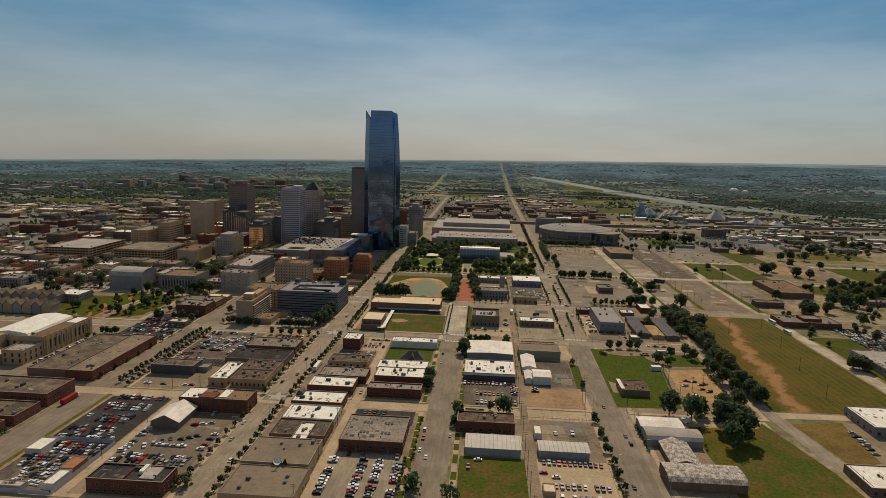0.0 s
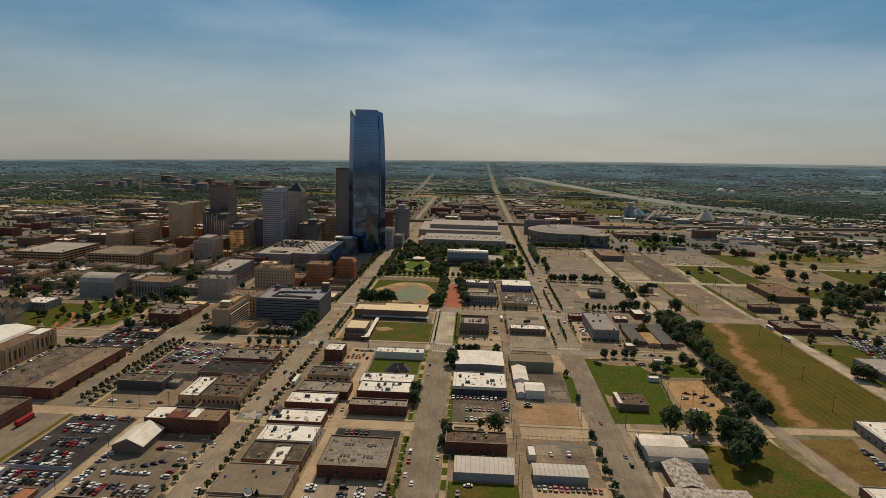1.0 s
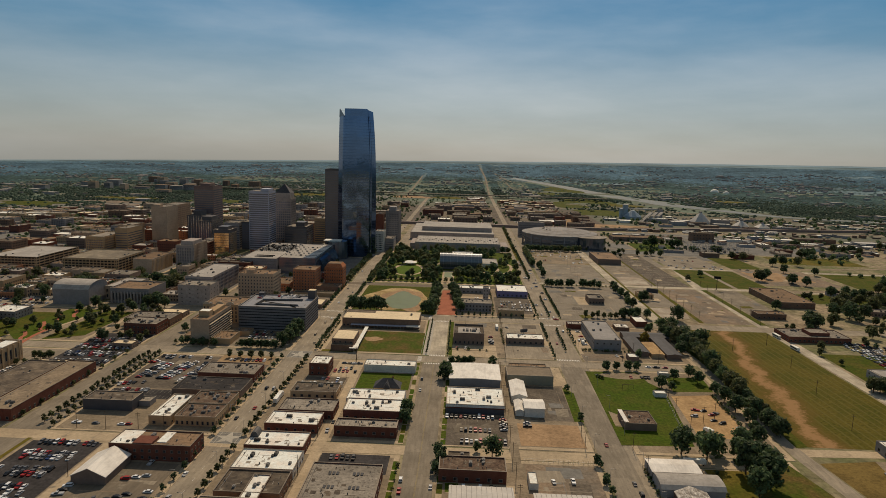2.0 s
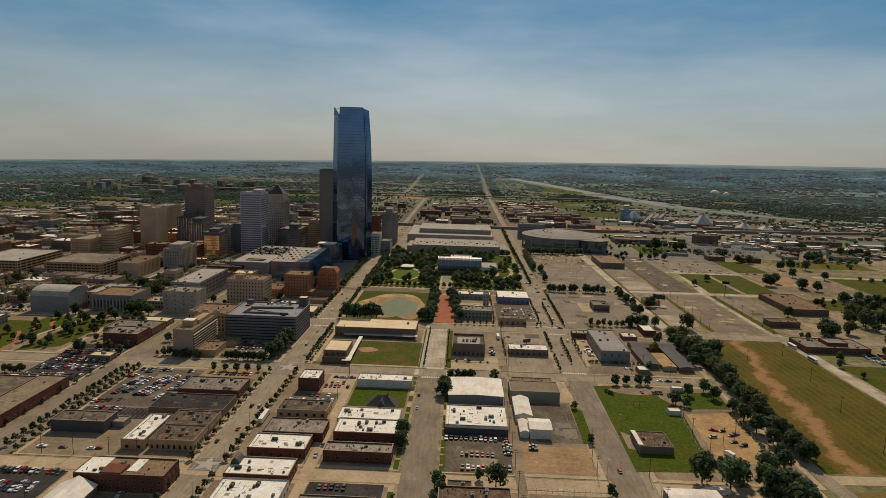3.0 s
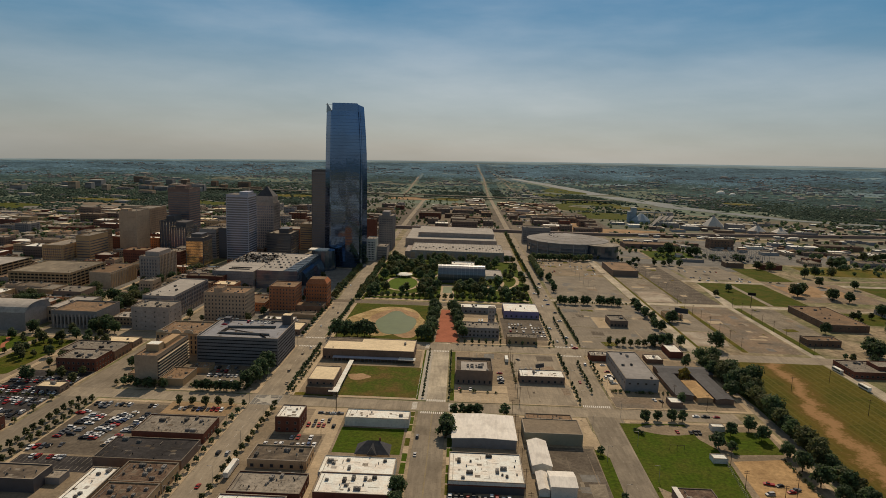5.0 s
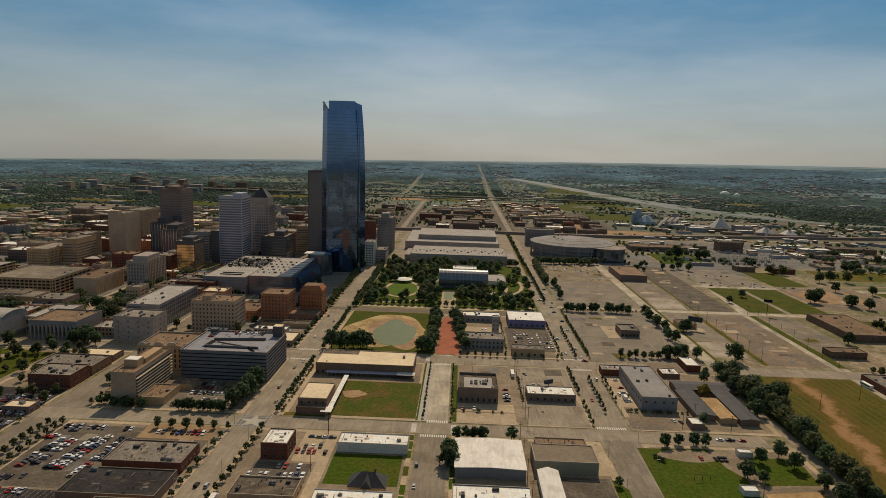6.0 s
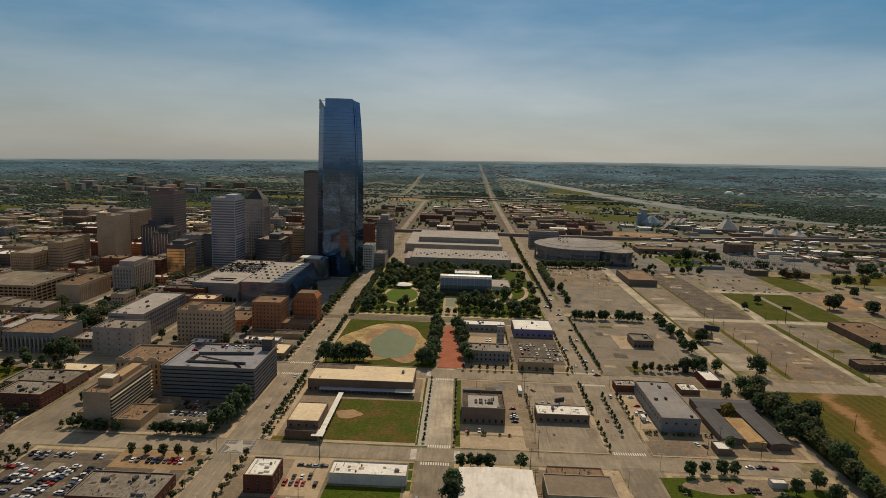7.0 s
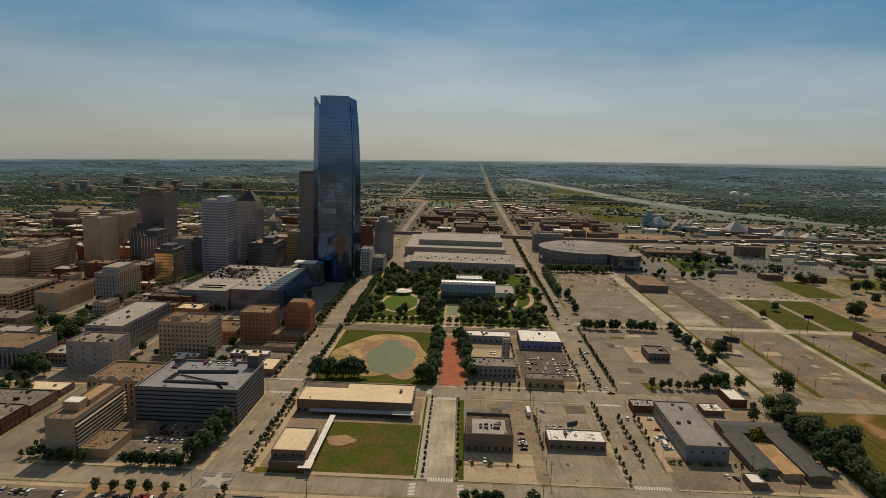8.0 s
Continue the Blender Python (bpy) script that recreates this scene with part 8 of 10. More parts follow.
def loft(profile, half, top_half=None):
    """Side profile (y, z) drawn out to both sides, narrower at the top."""
    zs = [z for _, z in profile]
    lo, hi = min(zs), max(zs)
    n = len(profile)
    v = []
    for s in (-1, 1):
        for y, z in profile:
            w = half + ((top_half or half) - half) * (z - lo) / (hi - lo)
            v.append((s * w, y, z))
    f = [tuple(range(n)), tuple(range(2 * n - 1, n - 1, -1))] + [(i, n + i, n + (i + 1) % n, (i + 1) % n) for i in range(n)]
    return v, f


CAR_SHAPES = {
    "sedan": ([(-2.2, 0.35), (2.2, 0.35), (2.25, 0.7), (1.3, 0.92), (-1.55, 0.95), (-2.2, 0.88)], [(-1.6, 0.93), (1.25, 0.9), (0.55, 1.38), (-0.95, 1.40)], [(-1.0, 1.37), (0.6, 1.35), (0.5, 1.44), (-0.9, 1.45)], 0.88),
    "suv": ([(-2.3, 0.4), (2.3, 0.4), (2.35, 0.9), (1.35, 1.08), (-2.3, 1.1)], [(-2.25, 1.08), (1.3, 1.06), (0.6, 1.68), (-2.05, 1.70)], [(-2.1, 1.67), (0.65, 1.65), (0.55, 1.76), (-2.0, 1.78)], 0.94),
    "pickup": ([(-2.7, 0.45), (2.7, 0.45), (2.72, 0.95), (1.5, 1.1), (-2.7, 1.12)], [(-0.5, 1.1), (1.45, 1.08), (0.85, 1.7), (-0.35, 1.72)], [(-0.4, 1.69), (0.9, 1.67), (0.8, 1.78), (-0.35, 1.79)], 0.96),
}
wheel_heap = Heap()
for wx in (-0.11, 0.11):
    wheel_heap.v += [(wx, 0.33 * math.cos(math.tau * i / 10), 0.33 * math.sin(math.tau * i / 10)) for i in range(10)]
wheel_heap.f = [(i, (i + 1) % 10, 10 + (i + 1) % 10, 10 + i) for i in range(10)] + [tuple(range(10)), tuple(range(10, 20))]
wheel_heap.s = [0] * 12
WHEEL = mesh_of("wheel", wheel_heap, [M["rubber"]])
CAR = {}
for shape, (body, cabin, lid, half) in CAR_SHAPES.items():
    hb = Heap()
    hb.add(*loft(body, half))
    hg = Heap()
    hg.add(*loft(cabin, half - 0.03, half - 0.2))
    hr = Heap()
    hr.add(*loft(lid, half - 0.18, half - 0.24))
    for c in CAR_PAINT:
        CAR[shape, c] = (mesh_of("body", hb, [M["car_" + c]]), mesh_of("cabin_glass", hg, [M["pane"]]), mesh_of("roof_panel", hr, [M["car_" + c]]))
COLOURS = ["white"] * 16 + ["silver"] * 8 + ["black"] * 15 + ["grey"] * 10 + ["red"] * 7 + ["blue"] + ["tan"] * 2
CARS = {"n": 0}
EXTRA = Heap()
EXTRA_MATS = [M["car_" + c] for c in CAR_PAINT] + [M["pane"]]


def car(x, y, rz=0.0, z=P, shape=None, colour=None):
    shape = shape or rng.choice(("sedan", "sedan", "suv", "pickup"))
    colour = colour or rng.choice(COLOURS)
    if CARS["n"] >= 145:
        c, s = math.cos(rz), math.sin(rz)
        body, cabin, lid, half = CAR_SHAPES[shape]
        for prof, wide, top, slot in ((body, half, half, list(CAR_PAINT).index(colour)), (cabin, half - 0.03, half - 0.2, len(CAR_PAINT)), (lid, half - 0.18, half - 0.24, list(CAR_PAINT).index(colour))):
            v, f = loft(prof, wide, top)
            EXTRA.add([(x + a * c - b * s, y + a * s + b * c, z + h - 0.2) for a, b, h in v], f, slot)
        return
    CARS["n"] += 1
    kind = {"sedan": "car", "suv": "sport utility car", "pickup": "pickup truck"}[shape]
    p = thing("pickup_truck" if shape == "pickup" else "car", colour + " " + kind + " standing on sunlit paving", "pickup" if shape == "pickup" else "car", (x, y, z), rz, "parked cars")
    for name, me in zip(("body", "cabin_glass", "roof_panel"), CAR[shape, colour]):
        share(name, me, p, (0, 0, 0))
    for wx in (-half_of(shape), half_of(shape)):
        for wy in (-1.4, 1.4):
            share("wheel", WHEEL, p, (wx, wy, 0.33))


def half_of(shape):
    return CAR_SHAPES[shape][3] - 0.08


def car_row(x0, y0, x1, y1, n, rz=0.0, fill=0.85, z=P):
    for i in range(n):
        if rng.random() < fill:
            t = i / max(1, n - 1)
            car(x0 + (x1 - x0) * t + rng.uniform(-0.15, 0.15), y0 + (y1 - y0) * t + rng.uniform(-0.3, 0.3), rz + rng.choice((0, math.pi)) + rng.uniform(-0.05, 0.05), z)


Q = math.pi / 2
# lots that pass nearest first
car_row(-10, 436, 24, 436, 13, 0, 0.9)
car_row(-1, 417, 16, 417, 7, 0, 0.75)
car_row(-6, 402, 24, 402, 12, 0, 0.8)
for y in (433, 429, 425.5, 422, 418.5):
    car(24.5, y, Q)
car(39, 430, Q), car(39, 425.5, Q, shape="pickup", colour="black")
car_row(36, 323, 66, 323, 12, 0, 0.95)
car_row(40, 299, 66, 299, 10, 0, 0.9)
car_row(42, 288, 66, 288, 9, 0, 0.85)
car_row(36, 280, 66, 280, 11, 0, 0.9)
car(41, 308, Q), car(35, 312, Q, colour="red"), car(46, 360, 0.1, colour="white"), car(56, 361, 0, shape="pickup", colour="white")
car_row(-5, 350, 20, 350, 10, 0, 0.75)
car(1, 322, Q, colour="white"), car(-4, 314, 0)
car_row(-72, 320, -42, 320, 9, 0, 0.5)
for x in (-75, -59, -50.5, -40.5):
    car_row(x, 279, x, 314, 13, Q, 0.8)
car_row(-70, 376, -55, 376, 6, 0, 0.8)
car_row(-232, 379, -200, 379, 13, 0, 0.9)
car_row(-230, 367, -202, 367, 11, 0, 0.85)
car_row(-228, 362, -204, 362, 10, 0, 0.85)
car_row(-232, 350, -206, 350, 11, 0, 0.85)
car_row(-230, 345, -204, 345, 10, 0, 0.8)
car_row(-232, 333, -208, 333, 10, 0, 0.8)
car_row(-228, 328, -206, 328, 9, 0, 0.7)
car_row(-232, 321.5, -202, 321.5, 13, 0, 0.8)
car_row(-226, 312, -200, 312, 11, 0, 0.85)
car_row(-226, 305, -200, 305, 11, 0, 0.85)
car_row(-222, 280, -206, 280, 7, 0, 0.9)
car_row(-222, 273, -206, 273, 7, 0, 0.7)
car_row(-230, 297, -209, 297, 9, 0, 0.9)
car_row(-230, 290, -210, 290, 9, 0, 0.85)
car_row(-224, 284.5, -209, 284.5, 6, 0, 0.8)
car_row(-188, 305, -150, 305, 14, 0, 0.85)
car_row(-188, 299.5, -150, 299.5, 14, 0, 0.85)
car_row(-188.5, 309, -188.5, 340, 9, Q + 0.2, 0.85), car_row(-180, 316, -170, 326, 4, 0.4, 0.8), car_row(-164, 326, -150, 336, 5, Q, 0.8)
car_row(-172, 318, -160, 318, 4, Q, 0.6)
car_row(-165, 345, -148, 352, 5, Q, 0.7)
car_row(-170, 361, -148, 361, 8, 0, 0.5)
for y in (316, 321, 328, 334):
    car(-148.5, y, Q)
car_row(-230, 458, -195, 458, 12, 0, 0.4)
car_row(-229, 478, -225, 510, 12, Q, 0.85), car_row(-223, 478, -219, 510, 12, Q, 0.5)
car_row(-213, 480, -207, 516, 13, Q, 0.85), car_row(-208, 480, -202, 516, 13, Q, 0.8)
car_row(-197, 473, -193, 514, 15, Q, 0.85), car_row(-191.5, 490, -189, 514, 9, Q, 0.7)
car_row(-234, 467, -214, 473, 8, 0, 0.7), car_row(-232, 527, -195, 527, 15, 0, 0.75), car_row(-234, 512, -226, 522, 4, Q, 0.7)
car_row(-184, 525, -150, 525, 13, 0, 0.75)
car_row(-226, 405, -192, 405, 10, Q, 0.4)
car_row(-113, 483, -86, 483, 10, 0, 0.8)
car_row(-95, 509, -80, 509, 6, 0, 0.75), car_row(-95, 527, -80, 527, 5, Q, 0.7)
car_row(-108, 449, -86, 449, 8, 0, 0.7)
car_row(-72, 418.5, -45, 418.5, 8, 0.2, 0.5)
car_row(-80, 396, -78, 420, 3, 0, 0.8)
car_row(-10, 577, 20, 577, 9, 0, 0.5)
for y in (592, 597, 600.5, 604, 612):
    car(23.5, y, Q)
car_row(40, 622, 60, 622, 6, 0, 0.5), car_row(40, 645, 46, 645, 1, 0.5)
car_row(106, 600, 106, 640, 9, Q, 0.6)
car(102, 612, 0, colour="white"), car(126, 571, 0.2, colour="white"), car(130, 569, 0.2, colour="black")
for k in range(4):
    car_row(40, 715 + k * 12, 70, 715 + k * 12, 11, 0, 0.65)
car_row(12, 760, 26, 760, 6, 0, 0.7), car_row(-4, 735, -4, 756, 4, Q, 0.7)
car_row(-205, 593, -160, 593, 16, 0, 0.7), car_row(-204, 600, -170, 600, 12, 0, 0.6)
for cx1, cy1, cc in ((152, 462, "red"), (157, 461, "black"), (160, 455, "red"), (163, 457, "grey"), (158, 446, "black"), (162, 442, "black"), (148, 452, "silver"), (170, 436, "grey"), (170, 430, "black"), (170, 424, "silver")):
    car(cx1, cy1, Q + rng.uniform(-0.4, 0.4), P, None, cc)
for cx1, cc in ((145, "white"), (151, "black"), (158, "red"), (125, "red"), (133, "black"), (135.5, "black"), (138, "black")):
    car(cx1, 546 if cx1 > 140 else 521, Q if cx1 > 140 else 0, 0.06 if cx1 > 140 else P + 0.05, None, cc)
car_row(225, 356, 228, 390, 7, Q, 0.9, 0.06)
for k in range(8):
    car_row(-309, 504 + k * 9.2 + (k % 2) * -3.4, -268, 504 + k * 9.2 + (k % 2) * -3.4, 16, 0, 0.85, P + 0.03)
car_row(-185, 700, -165, 730, 9, 0, 0.7)
car_row(-184, 584, -156, 584, 11, 0, 0.8), car_row(-184, 573, -158, 573, 10, 0, 0.55), car(-153, 577, Q, colour="white", shape="suv")
car_row(-178, 652, -158, 652, 8, 0, 0.7, z=GH - 1.0), car_row(-194, 642, -194, 652, 3, Q, 0.8, z=GH - 1.0)
car_row(-188, 735, -160, 735, 10, 0, 0.8), car_row(-188, 722, -162, 722, 9, 0, 0.6)
car_row(-325.5, 432, -325.5, 500, 12, Q, 0.7)
car_row(-104, 492, -86, 492, 6, 0, 0.6), car_row(-92, 515, -80, 517, 4, 0, 0.7)
for k in range(12):
    car(rng.choice((77.5, 80.0, 88.5, 91.5)), 690 + k * 29 + rng.uniform(-8, 8), Q)
# on the streets
for x, y, c, s in ((-138.5, 352, "white", "sedan"), (-129, 470, "silver", "suv"), (-131, 640, "tan", "sedan"), (-128, 655, "white", "sedan"), (-126, 575, "tan", "sedan"), (-134, 470, "black", "suv"), (-131, 436, "red", "sedan"), (-137, 420, "black", "sedan"), (-128, 306, "white", "sedan"), (-137, 330, "silver", "sedan"), (-131, 600, "tan", "suv"), (-134, 720, "white", "sedan"), (-128, 770, "grey", "sedan"), (-33.6 + 3, 345, "red", "pickup"), (-30.8, 356, "white", "suv"), (-31, 330, "white", "sedan"),
                   (-27, 322, "white", "sedan"), (-15.6, 350, "silver", "sedan"), (-15.7, 367, "grey", "suv"), (-29.8, 478, "silver", "sedan"), (-30, 500, "grey", "suv"), (79, 303, "black", "sedan"), (88, 352, "black", "suv"), (87, 362, "grey", "sedan"), (82, 405, "red", "sedan"), (92, 640, "white", "suv"),
                   (81, 600, "red", "sedan"), (90, 690, "white", "sedan"), (79, 700, "silver", "sedan"), (82, 830, "white", "sedan"), (92, 880, "grey", "sedan"), (-124, 740, "white", "suv"), (-137, 790, "black", "sedan"), (-125, 830, "grey", "sedan"), (-138, 900, "white", "sedan")):
    car(x, y, 0, 0.05, s, c)
# far lots
for k in range(16):
    car_row(103, 1020 + k * 7, 185, 1020 + k * 7, 24, 0, 0.12, 0.08)
car_row(310, 1030, 380, 1030, 18, 0, 0.5, 0.08), car_row(310, 1080, 380, 1080, 18, 0, 0.4, 0.08)
car_row(310, 1012, 470, 1012, 30, Q, 0.3, 0.08)
for k in range(9):
    car_row(342, 566 + k * 8, 420, 570 + k * 8, 26, 0.2, 0.8, 0.08)
for k in range(30):
    car(rng.choice((-138, -128, -122, 79, 83, 88, 92)), rng.uniform(1000, 2200), 0, 0.05)
for lx0, lx1, ly0, ly1 in ((-60, -22, 1556, 1600), (14, 52, 1690, 1730), (-104, -66, 1760, 1800), (118, 170, 1556, 1596), (204, 250, 1640, 1684), (-30, 20, 1840, 1880), (-108, -70, 1520, 1545), (30, 66, 1520, 1550), (130, 180, 1690, 1730)):
    for k in range(int((ly1 - ly0) / 9)):
        car_row(lx0, ly0 + 4 + 9 * k, lx1, ly0 + 4 + 9 * k, int((lx1 - lx0) / 2.8), 0, 0.75, 0.05)
for k in range(6):
    car_row(-430, 900 + k * 9, -395, 900 + k * 9, 12, 0, 0.7)
    car_row(-480, 650 + k * 11, -420, 650 + k * 11, 18, 0, 0.6)


def long_vehicle(name, label, x, y, rz, w, l, h, body_mat, z=0.05, box=True):
    p = thing(name, label, name.replace("_", " "), (x, y, z), rz)
    hp = Heap()
    hp.box(-w / 2, w / 2, -l / 2, l / 2 - (2.2 if box else 0), 0.9 if box else 0.5, h)
    hp.done("cargo_box" if box else "body", [M[body_mat]], p)
    if box:
        hb = Heap()
        hb.add(*loft([(l / 2 - 2.0, 0.5), (l / 2, 0.5), (l / 2, 1.5), (l / 2 - 0.5, 2.5), (l / 2 - 2.0, 2.6)], w / 2 - 0.1))
        hb.done("cab", [M["car_white"]], p)
    else:
        box_part("window_band", p, -w / 2 - 0.03, w / 2 + 0.03, -l / 2 + 0.5, l / 2 - 0.4, h * 0.5, h * 0.8, M["pane"])
    for wx in (-w / 2 + 0.1, w / 2 - 0.1):
        for wy in (-l / 2 + 1.5, l / 2 - 1.6):
            share("wheel", WHEEL, p, (wx, wy, 0.33))


long_vehicle("box_truck", "long white box truck on the street", -120.5, 452, 0, 2.5, 17, 3.8, "roof_white")
long_vehicle("box_truck", "white delivery truck in a yard", 104, 604, 0, 2.3, 7, 3.0, "roof_white", P)
long_vehicle("trailer", "white box trailer beside an alley", 30.5, 642, 0, 2.4, 12, 3.4, "roof_white", P)
long_vehicle("bus", "white and dark city bus on the road", 292, 648, 0.05, 2.6, 11, 3.1, "roof_white", box=False)
long_vehicle("bus", "white and dark city bus on the road", 281 + 9, 610, 0.05, 2.6, 11, 3.1, "roof_white", box=False)
long_vehicle("trailer", "white box trailer in a yard", 124, 386, Q, 2.4, 14, 3.4, "roof_white", P)
long_vehicle("semi_truck", "red lorry with a long trailer on the avenue", -258, 370, 0, 2.5, 16, 3.4, "car_red")
long_vehicle("box_truck", "white truck at a gravel lot", 148, 428, 0.4, 2.3, 7, 3.0, "roof_white", P)
if EXTRA.v:
    tagged(EXTRA.done("parked_cars", EXTRA_MATS), "rows of distant parked cars in mixed colours", "cars", kind="stuff")

# ---- poles, signs, fences, small things ----
def utility_pole(x, y, h=11.0, z=0.1):
    p = thing("utility_pole", "dark wooden utility pole with crossarms", "utility pole", (x, y, z), 0, "utility poles")
    hp = Heap()
    hp.tube(0, 0, -0.2, h, 0.17, 0.11, 7)
    hp.done("pole", [M["wood"]], p)
    hp = Heap()
    for zz in (h - 0.7, h - 1.7):
        hp.box(-1.3, 1.3, -0.07, 0.07, zz, zz + 0.14)
    hp.done("crossarm", [M["wood"]], p)


def street_lamp(x, y, side=1, h=9.0, z=0.1):
    p = thing("street_lamp", "slim galvanised street lamp", "street lamp", (x, y, z), 0, "street lamps")
    hp = Heap()
    hp.tube(0, 0, -0.2, h, 0.11, 0.07, 7)
    hp.box(min(0, 2.2 * side), max(0, 2.2 * side), -0.05, 0.05, h - 0.15, h - 0.03)
    hp.done("pole", [M["steel"]], p)
    box_part("lamp_head", p, 2.2 * side - 0.35, 2.2 * side + 0.35, -0.15, 0.15, h - 0.2, h - 0.02, M["unit"])


for yy in range(268, 536, 22):
    utility_pole(27, yy + 3)
    if yy % 44 == 4:
        utility_pole(-83, yy)
for yy in range(558, 662, 17):
    utility_pole(33.8, yy)
for xx, yy in ((-194, 300), (-194, 345), (-186, 398), (-205, 398), (-222, 398), (-171, 398), (69, 400), (70, 418), (95.8, 400), (96, 372), (138, 430), (137, 455), (140, 480), (160, 450), (150, 442), (240, 440), (250, 500), (262, 560), (232, 600), (270, 620), (128, 560), (140, 574), (156, 557), (262, 395), (120, 290), (-84, 536)):
    utility_pole(xx, yy)
for yy in range(690, 860, 24):
    utility_pole(296, yy)
    utility_pole(238, yy + 8)
for yy in range(870, 1080, 30):
    street_lamp(150, yy, 1, 11)
    street_lamp(245, yy, 1, 11)
for yy in range(280, 720, 40):
    street_lamp(-117.2 if yy > 545 else -125.5, yy, -1)
    street_lamp(-140.5, yy + 20, 1)
    street_lamp(74.2, yy, 1)
    street_lamp(95.8, yy + 20, -1)


def billboard(x, y, h, w, label, rz=0.0, panel="dark"):
    p = thing("billboard", label, "billboard", (x, y, 0.05), rz)
    hp = Heap()
    hp.tube(0, 0, 0, h, 0.35, 0.3, 10)
    hp.done("post", [M["wood"]], p)
    box_part("panel", p, -w / 2, w / 2, -0.5, 0.5, h, h + w * 0.36, M[panel])
    box_part("catwalk", p, -w / 2, w / 2, -1.4, -0.5, h - 0.15, h, M["steel"])


billboard(53, 612, 6.5, 7, "grey billboard above a white-roofed hall", 0.5, "slate")
billboard(217, 792, 8, 13, "billboard with a steel frame beside an orange-roofed shop", -0.5, "slate")
billboard(318, 862, 14, 8, "tall dark double-sided roadside sign", -0.3)
building("shop", "small shop with an orange-brown roof", "shop", 203, 220, 795, 812, 5, "tan_wall", "roof_brown", 0.4, 2)


def fence(name, label, x0, y0, x1, y1, h, material, step=2.6):
    d = Vector((x1 - x0, y1 - y0, 0))
    p = thing(name, label, "fence", (x0, y0, P), math.atan2(d.y, d.x))
    n = max(2, int(d.length / step))
    me = None
    for i in range(n + 1):
        if me is None:
            ob = box_part("post", p, -0.05, 0.05, -0.05, 0.05, 0, h, M["steel"])
            me = ob.data
        else:
            share("post", me, p, (d.length * i / n, 0, 0))
    if material:
        ob = box_part("panel", p, 0.06, d.length / n - 0.06, -0.03, 0.03, 0.1, h - 0.1, M[material])
        for i in range(1, n):
            share("panel", ob.data, p, (d.length * i / n, 0, 0))
    else:
        for zz in (0.1, h * 0.5, h - 0.05):
            box_part("rail", p, 0, d.length, -0.02, 0.02, zz, zz + 0.04, M["steel"])


fence("panel_fence", "blue sheet fence round a car yard", -236, 263.5, -197, 263.5, 2.4, "blue_gray")
fence("panel_fence", "blue sheet fence round a car yard", -196.5, 264, -196.5, 316, 2.4, "blue_gray")
fence("panel_fence", "blue sheet fence round a car yard", -236, 317.5, -197, 317.5, 2.2, "blue_gray")
fence("wire_fence", "steel wire fence round a lawn", 131.5, 420, 139.5, 487, 2.0, None)
fence("wire_fence", "steel wire fence beside the playing field", -34.5, 557, -34.5, 620, 2.0, None)
fence("wire_fence", "steel fence along a dirt lot", 33, 381, 70, 381, 2.0, None)
building("shed", "long white storage shed in a car yard", "shed", -236, -227, 300, 314, 3.2, "white_wall", "roof_white", 0.2, 0)
building("shed", "low blue-roofed shed in a car yard", "shed", -234, -212, 265, 270, 3.0, "sheet_wall", "roof_metal", 0.2, 0)
building("shed", "small white office shed in a car yard", "shed", -204, -198, 268, 282, 3.2, "white_wall", "roof_white", 0.2, 0)
building("shed", "rusty brown container in a car yard", "container", -206, -199, 284, 296, 2.8, "brick_orange", "brick_orange", 0.1, 0)
building("shed", "small white shed beside an alley", "shed", 33, 37.5, 352, 364, 3.4, "white_wall", "roof_white", 0.2, 0)
building("shed", "small beige shed in a gravel lot", "shed", 33, 39, 289, 297, 3.0, "tan_wall", "roof_tan", 0.2, 0)
building("shed", "small white container in the grass", "container", -2, 3, 272, 274.5, 2.6, "white_wall", "roof_white", 0.1, 0)
building("kiosk", "white-roofed kiosk in a yard", "kiosk", 132, 140, 491 - 8, 489, 3.0, "white_wall", "roof_white", 0.2, 0)
building("kiosk", "white-roofed kiosk under trees", "kiosk", 147, 155, 525, 530, 3.0, "white_wall", "roof_white", 0.2, 0)
building("shed", "dark brick pump house with a white roof", "shed", 133, 141, 559, 569, 4.0, "brown_wall", "roof_white", 0.3, 0)
building("shed", "low red-roofed building beside a lane", "shed", 98, 113, 664 - 14, 661, 5.0, "brick", "rust_roof", 0.4, 2)
dish = thing("satellite_dish", "large white satellite dish on a flat roof", "satellite dish", (-98, 291, 7.0))
hp = Heap()
rings = []
for k in range(6):
    rr = 1.9 * k / 5
    rings.append([(rr * math.cos(math.tau * i / 18), rr * math.sin(math.tau * i / 18), 0.17 * rr * rr) for i in range(18)])
for k in range(5):
    hp.add(rings[k] + rings[k + 1], [(i, (i + 1) % 18, 18 + (i + 1) % 18, 18 + i) for i in range(18)])
bowl = hp.done("bowl", [M["roof_white"]], dish, (0, -0.4, 2.2))
bowl.rotation_euler = (radians(38), 0, radians(25))
# three near-black pointed shapes in a row behind the bowl
for k in range(3):
    link("dark_screen", [(-3.4 + k * 2.6, 1.4, 0), (-0.8 + k * 2.6, 1.4, 0), (-0.8 + k * 2.6, 2.0, 0), (-3.4 + k * 2.6, 2.0, 0), (-2.2 + k * 2.6, 2.6, 2.6), (-2.0 + k * 2.6, 2.6, 2.6), (-2.0 + k * 2.6, 2.8, 2.6), (-2.2 + k * 2.6, 2.8, 2.6)], BOXF, M["dark"], dish, label="dark pointed shape")
hp = Heap()
hp.tube(0, 0, 0, 2.2, 0.25, 0.18, 8)
hp.done("mast", [M["steel"]], dish)
